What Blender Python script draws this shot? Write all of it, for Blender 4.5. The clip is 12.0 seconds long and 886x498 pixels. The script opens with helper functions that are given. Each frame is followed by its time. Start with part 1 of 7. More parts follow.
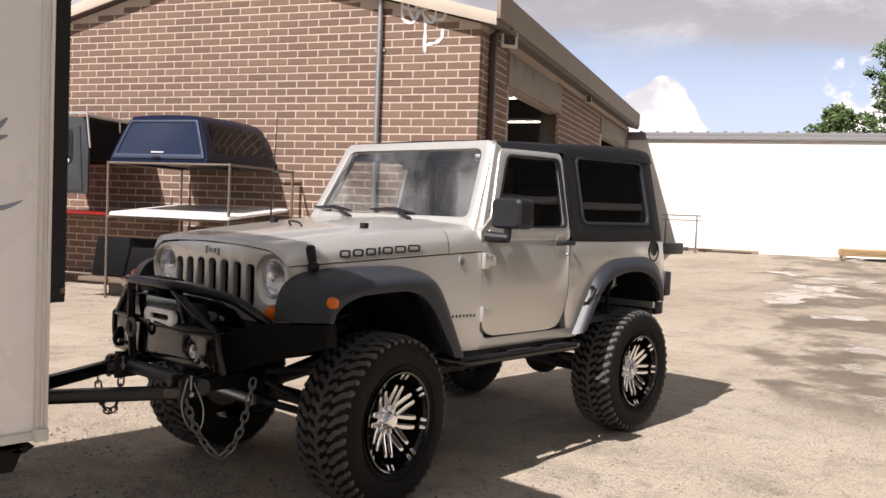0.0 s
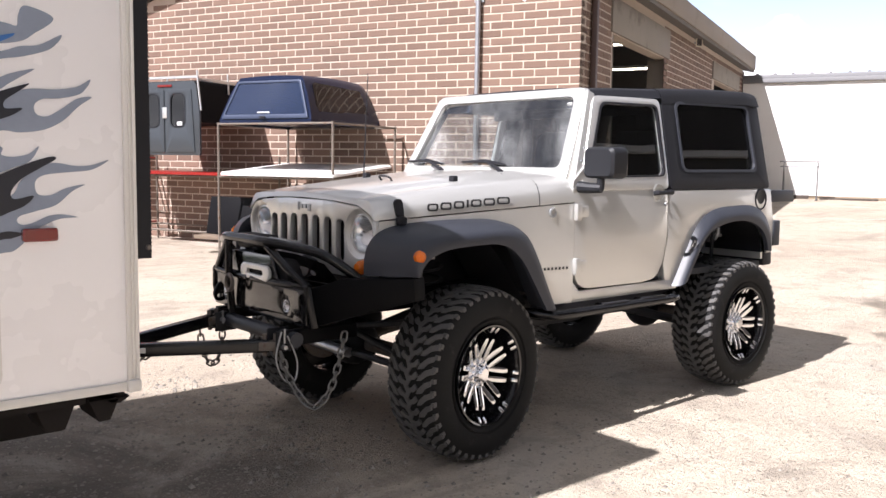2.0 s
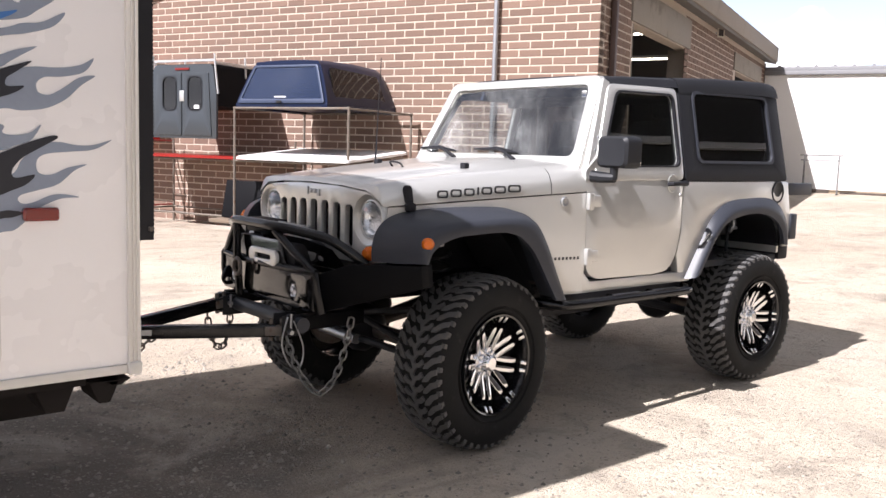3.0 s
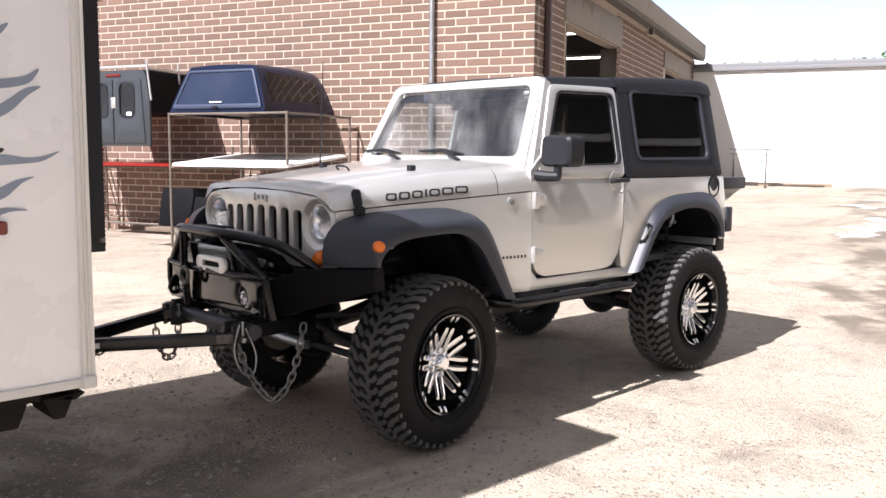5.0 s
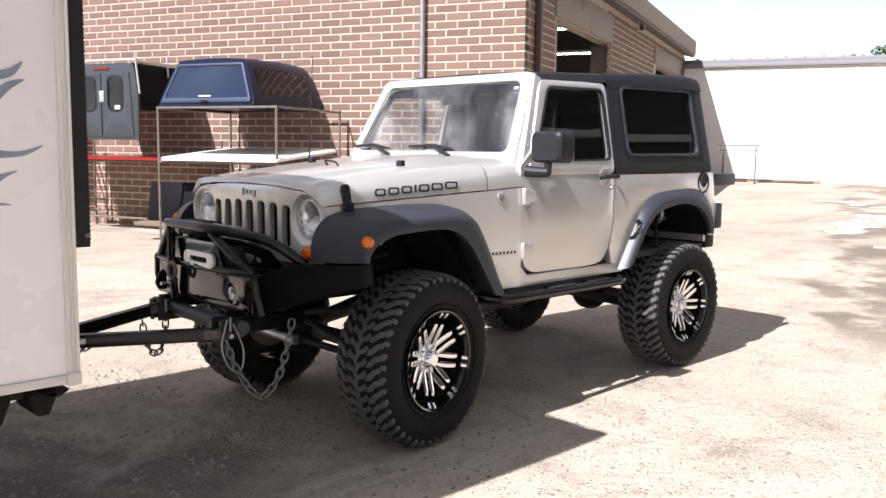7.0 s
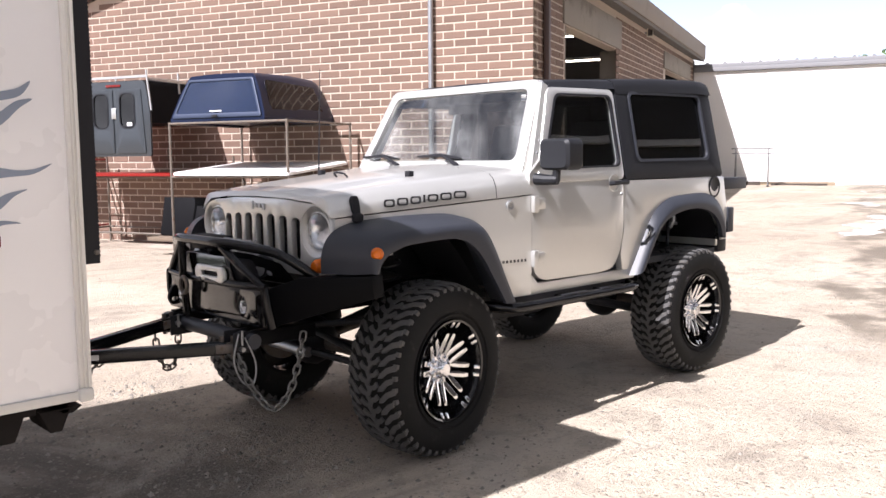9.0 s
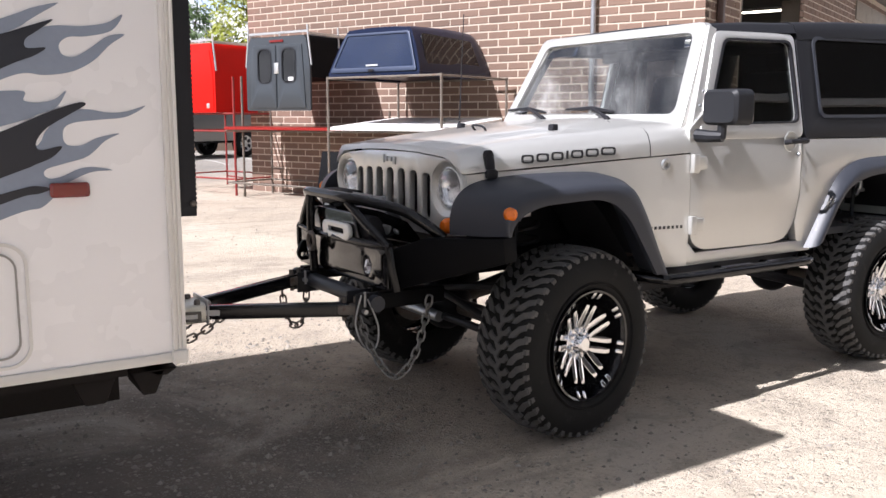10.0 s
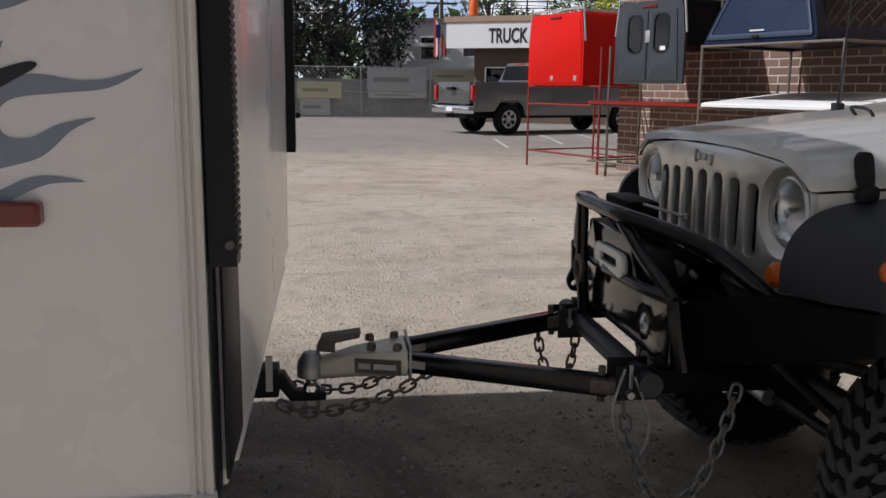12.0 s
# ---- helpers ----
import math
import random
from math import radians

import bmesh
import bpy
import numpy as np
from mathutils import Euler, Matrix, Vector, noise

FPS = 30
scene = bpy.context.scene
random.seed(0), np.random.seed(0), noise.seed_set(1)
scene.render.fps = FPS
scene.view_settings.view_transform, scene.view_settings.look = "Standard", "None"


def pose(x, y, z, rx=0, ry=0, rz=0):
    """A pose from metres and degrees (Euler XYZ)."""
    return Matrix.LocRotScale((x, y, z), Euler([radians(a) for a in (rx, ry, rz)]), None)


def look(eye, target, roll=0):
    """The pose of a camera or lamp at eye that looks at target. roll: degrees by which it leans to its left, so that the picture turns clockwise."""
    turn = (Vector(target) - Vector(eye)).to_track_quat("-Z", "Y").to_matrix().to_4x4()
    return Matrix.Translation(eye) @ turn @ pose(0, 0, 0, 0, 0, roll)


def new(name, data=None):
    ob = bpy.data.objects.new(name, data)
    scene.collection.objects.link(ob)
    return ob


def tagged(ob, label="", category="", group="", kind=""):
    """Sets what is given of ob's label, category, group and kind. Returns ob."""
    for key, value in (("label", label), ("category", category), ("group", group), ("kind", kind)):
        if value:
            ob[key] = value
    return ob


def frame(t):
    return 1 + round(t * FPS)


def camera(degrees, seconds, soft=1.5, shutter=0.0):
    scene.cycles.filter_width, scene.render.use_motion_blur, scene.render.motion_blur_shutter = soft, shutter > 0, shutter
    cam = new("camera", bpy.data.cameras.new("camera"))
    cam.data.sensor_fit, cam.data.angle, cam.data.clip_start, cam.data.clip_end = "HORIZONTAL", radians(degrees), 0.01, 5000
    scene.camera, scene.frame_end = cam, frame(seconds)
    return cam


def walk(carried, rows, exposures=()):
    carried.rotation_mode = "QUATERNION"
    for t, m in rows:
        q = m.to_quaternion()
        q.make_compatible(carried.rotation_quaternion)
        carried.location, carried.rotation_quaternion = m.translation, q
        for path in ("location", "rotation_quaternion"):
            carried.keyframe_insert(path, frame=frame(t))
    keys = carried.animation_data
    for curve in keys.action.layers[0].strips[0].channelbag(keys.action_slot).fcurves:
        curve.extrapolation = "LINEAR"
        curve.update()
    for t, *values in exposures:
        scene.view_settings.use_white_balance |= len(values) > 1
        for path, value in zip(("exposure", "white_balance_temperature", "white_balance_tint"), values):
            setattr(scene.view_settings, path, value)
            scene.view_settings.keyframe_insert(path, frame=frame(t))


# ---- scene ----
cam = camera(54.13, 12.0)
# seconds, eye, turn
ROWS = [
    (0.0, -2.990, -3.877, 1.496, 87.60, -2.26, -47.67),
    (0.1, -2.986, -3.884, 1.504, 86.77, -2.08, -47.67),
    (0.2, -2.971, -3.898, 1.505, 86.16, -1.71, -46.03),
    (0.3, -2.958, -3.902, 1.504, 85.78, -1.39, -44.39),
    (0.4, -2.950, -3.928, 1.501, 85.56, -2.33, -44.41),
    (0.5, -2.937, -3.908, 1.488, 85.51, -3.00, -45.13),
    (0.7, -2.932, -3.938, 1.497, 85.20, -2.56, -44.67),
    (1.0, -2.938, -3.941, 1.489, 85.45, -1.99, -44.39),
    (1.2, -2.936, -3.936, 1.497, 85.09, -1.85, -43.76),
    (1.5, -2.920, -3.905, 1.488, 84.84, -0.95, -42.46),
    (1.7, -2.887, -3.878, 1.491, 84.66, -0.88, -41.53),
    (2.0, -2.882, -3.917, 1.487, 84.40, -0.83, -40.51),
    (2.2, -2.859, -3.942, 1.489, 84.35, -1.66, -39.69),
    (2.5, -2.840, -3.918, 1.478, 83.96, -1.79, -39.40),
    (3.0, -2.828, -3.909, 1.481, 83.58, -1.77, -39.32),
    (3.5, -2.851, -3.907, 1.484, 83.51, -1.52, -40.62),
    (5.5, -2.888, -3.891, 1.486, 83.77, -0.64, -43.88),
    (6.0, -2.884, -3.885, 1.486, 83.74, -0.96, -44.13),
    (6.5, -2.869, -3.885, 1.484, 83.87, -0.68, -44.21),
    (7.0, -2.872, -3.888, 1.488, 83.42, -0.72, -44.12),
    (9.0, -2.858, -3.900, 1.488, 84.05, 0.51, -43.35),
    (9.2, -2.825, -3.907, 1.479, 84.13, 0.37, -42.44),
    (9.5, -2.731, -3.884, 1.472, 82.95, -0.34, -37.98),
    (9.7, -2.663, -3.834, 1.466, 81.88, 0.19, -35.34),
    (10.0, -2.545, -3.685, 1.453, 81.41, -0.10, -32.69),
    (10.2, -2.448, -3.573, 1.466, 82.03, -0.29, -30.57),
    (10.4, -2.361, -3.473, 1.463, 82.32, 1.30, -29.56),
    (10.5, -2.309, -3.434, 1.461, 82.30, 1.66, -28.75),
    (10.7, -2.200, -3.323, 1.450, 82.94, 0.36, -26.82),
    (10.8, -2.147, -3.267, 1.453, 83.20, 0.30, -25.44),
    (11.0, -2.045, -3.172, 1.466, 81.60, 0.62, -21.04),
    (11.2, -1.959, -3.033, 1.458, 80.72, -0.63, -17.87),
    (11.5, -1.848, -2.843, 1.463, 80.38, -0.81, -12.97),
    (11.7, -1.789, -2.744, 1.468, 79.95, -0.37, -11.42),
    (12.0, -1.671, -2.637, 1.459, 79.54, -0.65, -7.40),
]
EXPOSURES = [(0.0, 0.46, 6700, 18), (0.6, 0.88, 6350, 18), (2.0, 1.10, 6200, 18), (9.0, 1.10, 6150, 19), (10.0, 0.98, 6050, 17), (10.9, 0.92, 5950, 14), (11.5, 0.22, 5950, 15), (12.0, -0.24, 6020, 14)]
walk(cam, [(t, pose(x, y, z, rx, ry, rz)) for t, x, y, z, rx, ry, rz in ROWS], EXPOSURES)

# ---- sky and sun ----
SUN_HEIGHT, SUN_ASIDE = radians(47.6), radians(1.4)
world = bpy.data.worlds.new("sky")
scene.world = world
world.use_nodes = True
wt = world.node_tree
wt.nodes.clear()


def wnode(kind, **inputs):
    n = wt.nodes.new(kind)
    for k, v in inputs.items():
        n.inputs[k.replace("_", " ")].default_value = v
    return n


sky = wnode("ShaderNodeTexSky")
sky.sky_type, sky.sun_disc, sky.sun_elevation, sky.sun_rotation = "NISHITA", False, SUN_HEIGHT, radians(270)
sky.air_density, sky.dust_density = 1.0, 1.5
spot = wnode("ShaderNodeTexCoord")
rise = wnode("ShaderNodeSeparateXYZ")
wt.links.new(spot.outputs["Generated"], rise.inputs["Vector"])


def cloud_noise(scale, detail, rough, squash=(1.0, 1.0, 1.7), shift=(0, 0, 0), warp=0.0):
    mp = wnode("ShaderNodeMapping", Scale=squash, Location=shift)
    n = wnode("ShaderNodeTexNoise", Scale=scale, Detail=detail, Roughness=rough, Distortion=warp)
    wt.links.new(spot.outputs["Generated"], mp.inputs["Vector"])
    wt.links.new(mp.outputs["Vector"], n.inputs["Vector"])
    return n.outputs["Fac"]


def sky_math(op, a, b):
    n = wt.nodes.new("ShaderNodeMath")
    n.operation = op
    for k, v in enumerate((a, b)):
        if isinstance(v, (int, float)):
            n.inputs[k].default_value = v
        else:
            wt.links.new(v, n.inputs[k])
    return n.outputs[0]


def sky_span(v, a, b, c=0.0, d=1.0):
    n = wnode("ShaderNodeMapRange", From_Min=a, From_Max=b, To_Min=c, To_Max=d)
    n.interpolation_type = "SMOOTHSTEP"
    wt.links.new(v, n.inputs["Value"])
    return n.outputs["Result"]


def sky_mix(f, a, b):
    n = wt.nodes.new("ShaderNodeMix")
    n.data_type = "RGBA"
    wt.links.new(f, n.inputs["Factor"])
    for k, v in (("A", a), ("B", b)):
        if isinstance(v, tuple):
            n.inputs[k].default_value = (*v, 1)
        else:
            wt.links.new(v, n.inputs[k])
    return n.outputs["Result"]


def sky_scaled(v, k):
    n = wnode("ShaderNodeVectorMath")
    n.operation = "SCALE"
    wt.links.new(v, n.inputs[0])
    if isinstance(k, (int, float)):
        n.inputs["Scale"].default_value = k
    else:
        wt.links.new(k, n.inputs["Scale"])
    return n.outputs[0]


height = rise.outputs["Z"]
# broken grey cloud overhead, a clear blue gap low down, and a bank of white cumulus along the horizon
sheet = sky_span(cloud_noise(3.6, 10, 0.60, (1, 1, 1.5), (1.25, -0.6, 0.55), 0.35), 0.31, 0.45)
sheet = sky_math("MULTIPLY", sheet, sky_span(sky_math("ADD", height, sky_math("MULTIPLY", cloud_noise(3.0, 6, 0.55, (1, 1, 2.0), (3.1, 0.4, 0)), 0.12)), 0.225, 0.265))
grey = cloud_noise(4.6, 8, 0.62, (1, 1, 2.2), (0.7, 2.2, 0.3), 0.3)
lump = cloud_noise(8.0, 8, 0.58, (1, 1, 1.3), (2.7, 0.9, 1.4), 0.5)
high_tone = sky_mix(sky_span(lump, 0.40, 0.58), (3.6, 4.2, 5.6), sky_mix(sky_span(lump, 0.52, 0.66), (26, 26, 26), (66, 66, 65)))
sheet_tone = sky_mix(sky_span(grey, 0.40, 0.60), (8.6, 8.7, 9.3), sky_mix(sky_span(grey, 0.58, 0.70), (12.5, 12.5, 12.8), (19, 19, 19)))
puff = cloud_noise(7.5, 7, 0.50, (1, 1, 1.3), (0.35, 1.9, 0.2))
bank = sky_span(sky_math("SUBTRACT", sky_math("ADD", 0.072, sky_math("MULTIPLY", sky_math("SUBTRACT", puff, 0.36), 0.42)), height), -0.004, 0.012)
bank_tone = sky_mix(sky_span(cloud_noise(16, 6, 0.55), 0.35, 0.62), (11.5, 11.7, 12.2), (20, 20, 19.8))
sheet_tone = sky_mix(sky_span(height, 0.34, 0.46), sheet_tone, high_tone)
air = sky_mix(sky_span(height, 0.10, 0.30), (9.5, 11.5, 14.8), sky_scaled(sky.outputs["Color"], 1.9))
cloudy = sky_mix(bank, sky_mix(sheet, air, sheet_tone), bank_tone)
back = wnode("ShaderNodeBackground", Strength=0.0248)
out = wnode("ShaderNodeOutputWorld")
wt.links.new(sky_scaled(cloudy, sky_span(height, 0.0, 0.62, 2.3, 0.45)), back.inputs["Color"])
wt.links.new(back.outputs["Background"], out.inputs["Surface"])

sun = new("sun", bpy.data.lights.new("sun", "SUN"))
sun.data.energy, sun.data.angle, sun.data.color = 5.0, radians(0.53), (1.0, 0.97, 0.93)
sun.matrix_world = look((-math.cos(SUN_HEIGHT) * math.cos(SUN_ASIDE) * 50, -math.cos(SUN_HEIGHT) * math.sin(SUN_ASIDE) * 50, math.sin(SUN_HEIGHT) * 50), (0, 0, 0))
scene.view_settings.exposure = 0.0


# ---- mesh building ----
class Shape:
    """Vertices and faces, gathered piece by piece."""

    def __init__(self):
        self.v, self.f, self.m = [], [], []

    def add(self, verts, faces, slot=0):
        n = len(self.v)
        self.v += [tuple(p) for p in verts]
        self.f += [tuple(i + n for i in f) for f in faces]
        self.m += [slot] * len(faces)
        return self

    def box(self, x0, x1, y0, y1, z0, z1, slot=0, m=None):
        vs = [Vector((x, y, z)) for x in (x0, x1) for y in (y0, y1) for z in (z0, z1)]
        if m is not None:
            vs = [m @ p for p in vs]
        return self.add(vs, [(0, 1, 3, 2), (4, 6, 7, 5), (0, 4, 5, 1), (2, 3, 7, 6), (0, 2, 6, 4), (1, 5, 7, 3)], slot)

    def loft(self, rings, closed=True, caps=True, slot=0):
        n = len(rings[0])
        vs = [p for r in rings for p in r]
        fs = []
        for i in range(len(rings) - 1):
            for j in range(n if closed else n - 1):
                k = (j + 1) % n
                fs.append((i * n + j, i * n + k, (i + 1) * n + k, (i + 1) * n + j))
        if caps and closed:
            fs += [tuple(range(n))[::-1], tuple(range((len(rings) - 1) * n, len(rings) * n))]
        return self.add(vs, fs, slot)

    def prism(self, outline, axis, a, b, slot=0):
        """A flat outline pushed out along an axis from a to b; the outline is in the two other axes, in order."""
        def at(p, d):
            q = list(p)
            q.insert("xyz".index(axis), d)
            return q
        return self.loft([[at(p, a) for p in outline], [at(p, b) for p in outline]], slot=slot)

    def tube(self, points, r, seg=8, closed=False, caps=True, slot=0):
        pts = [Vector(p) for p in points]
        n = len(pts)
        rad = list(r) if isinstance(r, (list, tuple)) else [r] * n
        rings, side = [], None
        for i, p in enumerate(pts):
            a = pts[(i - 1) % n] if closed or i > 0 else p
            b = pts[(i + 1) % n] if closed or i < n - 1 else p
            d = ((p - a).normalized() if p != a else Vector()) + ((b - p).normalized() if b != p else Vector())
            d = d.normalized() if d.length > 1e-6 else Vector((0, 0, 1))
            if side is None:
                side = d.orthogonal().normalized()
            side = (side - d * side.dot(d)).normalized()
            up = d.cross(side)
            rings.append([p + rad[i] * (math.cos(t) * side + math.sin(t) * up) for t in (2 * math.pi * (k + 0.5) / seg for k in range(seg))])
        if closed:
            rings.append(rings[0])
        return self.loft(rings, caps=caps and not closed, slot=slot)

    def rod(self, a, b, r, seg=8, slot=0):
        return self.tube([a, b], r, seg, slot=slot)

    def lathe(self, profile, centre, axis="y", seg=32, caps=False, slot=0):
        """A profile of (radius, height along the axis) turned about the axis through the centre."""
        k = "xyz".index(axis)
        rings = []
        for r, h in profile:
            ring = []
            for i in range(seg):
                t = 2 * math.pi * i / seg
                q = [r * math.cos(t), r * math.sin(t)]
                q.insert(k, h)
                ring.append([q[j] + centre[j] for j in range(3)])
            rings.append(ring)
        return self.loft(rings, caps=caps, slot=slot)

    def put(self, other, m, slot=None):
        n = len(self.v)
        self.v += [tuple(m @ Vector(p)) for p in other.v]
        flip = m.determinant() < 0
        self.f += [tuple(i + n for i in (f[::-1] if flip else f)) for f in other.f]
        self.m += other.m if slot is None else [slot] * len(other.f)
        return self

    def mirrored(self, axis="y"):
        s = [1, 1, 1]
        s["xyz".index(axis)] = -1
        return Shape().put(self, Matrix.Diagonal((*s, 1)))


def plate(outer, holes, axis, a, b):
    """A flat plate with holes, pushed out along an axis from a to b."""
    bm = bmesh.new()
    k = "xyz".index(axis)

    def at(p):
        q = list(p)
        q.insert(k, a)
        return q
    edges = []
    for loop in (outer, *holes):
        vs = [bm.verts.new(at(p)) for p in loop]
        edges += [bm.edges.new((vs[i], vs[(i + 1) % len(vs)])) for i in range(len(vs))]
    bmesh.ops.triangle_fill(bm, use_beauty=True, use_dissolve=False, edges=edges)
    got = bmesh.ops.extrude_face_region(bm, geom=bm.faces[:])
    push = [0, 0, 0]
    push[k] = b - a
    bmesh.ops.translate(bm, vec=push, verts=[g for g in got["geom"] if isinstance(g, bmesh.types.BMVert)])
    bm.normal_update()
    s = Shape()
    bm.verts.index_update()
    s.add([v.co.copy() for v in bm.verts], [[v.index for v in f.verts] for f in bm.faces])
    bm.free()
    return s


def curve(points, steps=6, closed=True):
    """A smooth curve through points of two or three numbers."""
    pts = [np.array(p, float) for p in points]
    n, made = len(pts), []
    for i in range(n if closed else n - 1):
        p0, p1, p2, p3 = (pts[(i + k) % n] if closed else pts[min(max(i + k, 0), n - 1)] for k in (-1, 0, 1, 2))
        for s in range(steps):
            t = s / steps
            made.append(tuple(0.5 * (2 * p1 + (p2 - p0) * t + (2 * p0 - 5 * p1 + 4 * p2 - p3) * t * t + (3 * p1 - p0 - 3 * p2 + p3) * t ** 3)))
    if not closed:
        made.append(tuple(pts[-1]))
    return made


def rounded(x0, x1, y0, y1, r, n=4):
    """A rectangle with round corners."""
    pts = []
    for cx, cy, t0 in ((x1 - r, y1 - r, 0), (x0 + r, y1 - r, 90), (x0 + r, y0 + r, 180), (x1 - r, y0 + r, 270)):
        pts += [(cx + r * math.cos(radians(t0 + 90 * i / n)), cy + r * math.sin(radians(t0 + 90 * i / n))) for i in range(n + 1)]
    return pts


def soften(outline, r, n=3):
    """An outline with its corners rounded."""
    pts, m = [], len(outline)
    for i in range(m):
        a, b, c = (Vector(outline[(i + k) % m]) for k in (-1, 0, 1))
        d = min(r, (a - b).length * 0.45, (c - b).length * 0.45)
        p, q = b + (a - b).normalized() * d, b + (c - b).normalized() * d
        pts += [tuple(p * (1 - t) ** 2 + b * 2 * t * (1 - t) + q * t * t) for t in (j / n for j in range(n + 1))]
    return pts


def circle(cx, cy, r, n=24):
    return [(cx + r * math.cos(2 * math.pi * i / n), cy + r * math.sin(2 * math.pi * i / n)) for i in range(n)]


def mesh_of(name, shape, mats, bevel=0.0, smooth=35, segments=2):
    me = bpy.data.meshes.new(name)
    me.from_pydata(shape.v, [], shape.f)
    mats = mats if isinstance(mats, (list, tuple)) else [mats]
    for m in mats:
        me.materials.append(m)
    if any(shape.m):
        me.polygons.foreach_set("material_index", shape.m)
    bm = bmesh.new()
    bm.from_mesh(me)
    bmesh.ops.remove_doubles(bm, verts=bm.verts[:], dist=1e-5)
    bmesh.ops.recalc_face_normals(bm, faces=bm.faces[:])
    if bevel:
        sharp = [e for e in bm.edges if len(e.link_faces) == 2 and e.calc_face_angle(0) > radians(30)]
        bmesh.ops.bevel(bm, geom=sharp, offset=bevel, segments=segments, affect="EDGES", profile=0.5, clamp_overlap=True)
    if smooth:
        for f in bm.faces:
            f.smooth = True
        for e in bm.edges:
            e.smooth = len(e.link_faces) == 2 and e.calc_face_angle(0) < radians(smooth)
    bm.to_mesh(me)
    bm.free()
    return me


def part(name, shape, material, parent, label="", bevel=0.0, smooth=35):
    ob = new(name, mesh_of(name, shape, material, bevel, smooth))
    ob.parent = parent
    if label:
        ob["label"] = label
    return ob


def thing(name, label, category, m=None, group="", kind=""):
    ob = new(name)
    ob.empty_display_size = 0.2
    if m is not None:
        ob.matrix_world = m
    return tagged(ob, label, category, group, kind)


def solid(name, shape, material, label="", category="", group="", kind="", m=None, bevel=0.0, smooth=35):
    ob = new(name, mesh_of(name, shape, material, bevel, smooth))
    if m is not None:
        ob.matrix_world = m
    return tagged(ob, label, category, group, kind)


# ---- materials ----
def surface(name, colour, rough=0.6, metal=0.0, vary=0.12, big=1.5, fine=60.0, bump=0.0, depth=0.002, coat=0.0, stain=None, stain_at=(0.55, 0.7), rand=0.0, spec=0.5, stretch=(1, 1, 1)):
    """A painted or plain surface: colour with variation at two scales, uneven gloss and fine relief."""
    m = bpy.data.materials.new(name)
    m.use_nodes = True
    t = m.node_tree
    p = t.nodes["Principled BSDF"]
    p.inputs["Metallic"].default_value, p.inputs["Coat Weight"].default_value, p.inputs["Specular IOR Level"].default_value = metal, coat, spec
    p.inputs["Coat Roughness"].default_value = 0.05
    co, mp = t.nodes.new("ShaderNodeTexCoord"), t.nodes.new("ShaderNodeMapping")
    mp.inputs["Scale"].default_value = stretch
    t.links.new(co.outputs["Object"], mp.inputs["Vector"])

    def noise_of(scale, detail, rough_=0.6):
        n = t.nodes.new("ShaderNodeTexNoise")
        n.inputs["Scale"].default_value, n.inputs["Detail"].default_value, n.inputs["Roughness"].default_value = scale, detail, rough_
        t.links.new(mp.outputs["Vector"], n.inputs["Vector"])
        return n.outputs["Fac"]

    def math_of(op, a, b):
        n = t.nodes.new("ShaderNodeMath")
        n.operation = op
        for i, v in enumerate((a, b)):
            if isinstance(v, (int, float)):
                n.inputs[i].default_value = v
            else:
                t.links.new(v, n.inputs[i])
        return n.outputs[0]
    large, small = noise_of(big, 5), noise_of(fine, 4, 0.7)
    both = math_of("ADD", math_of("MULTIPLY", math_of("SUBTRACT", large, 0.5), 2.4 * vary), math_of("MULTIPLY", math_of("SUBTRACT", small, 0.5), 1.6 * vary))
    if rand:
        info = t.nodes.new("ShaderNodeObjectInfo")
        geo = t.nodes.new("ShaderNodeNewGeometry")
        mixr = math_of("FRACT", math_of("ADD", info.outputs["Random"], geo.outputs["Random Per Island"]), 0.0)
        both = math_of("ADD", both, math_of("MULTIPLY", math_of("SUBTRACT", mixr, 0.5), 2 * rand))
    gain = math_of("ADD", both, 1.0)
    scaled = t.nodes.new("ShaderNodeVectorMath")
    scaled.operation = "SCALE"
    scaled.inputs[0].default_value = colour
    t.links.new(gain, scaled.inputs["Scale"])
    tint = scaled.outputs[0]
    if stain:
        ramp = t.nodes.new("ShaderNodeMapRange")
        ramp.inputs["From Min"].default_value, ramp.inputs["From Max"].default_value = stain_at
        t.links.new(noise_of(big * 2.3, 8, 0.68), ramp.inputs["Value"])
        mx = t.nodes.new("ShaderNodeMix")
        mx.data_type = "RGBA"
        mx.inputs["B"].default_value = (*stain, 1)
        t.links.new(ramp.outputs["Result"], mx.inputs["Factor"])
        t.links.new(tint, mx.inputs["A"])
        tint = mx.outputs["Result"]
    t.links.new(tint, p.inputs["Base Color"])
    t.links.new(math_of("ADD", math_of("MULTIPLY", math_of("SUBTRACT", large, 0.5), 0.35 * rough), rough), p.inputs["Roughness"])
    if bump:
        b = t.nodes.new("ShaderNodeBump")
        b.inputs["Strength"].default_value, b.inputs["Distance"].default_value = bump, depth
        t.links.new(small, b.inputs["Height"])
        t.links.new(b.outputs["Normal"], p.inputs["Normal"])
    return m


def glass(name, colour, rough=0.0, through_it=1.0, ior=1.45):
    m = bpy.data.materials.new(name)
    m.use_nodes = True
    p = m.node_tree.nodes["Principled BSDF"]
    p.inputs["Base Color"].default_value = (*colour, 1)
    p.inputs["Roughness"].default_value, p.inputs["Transmission Weight"].default_value, p.inputs["IOR"].default_value = rough, through_it, ior
    return m


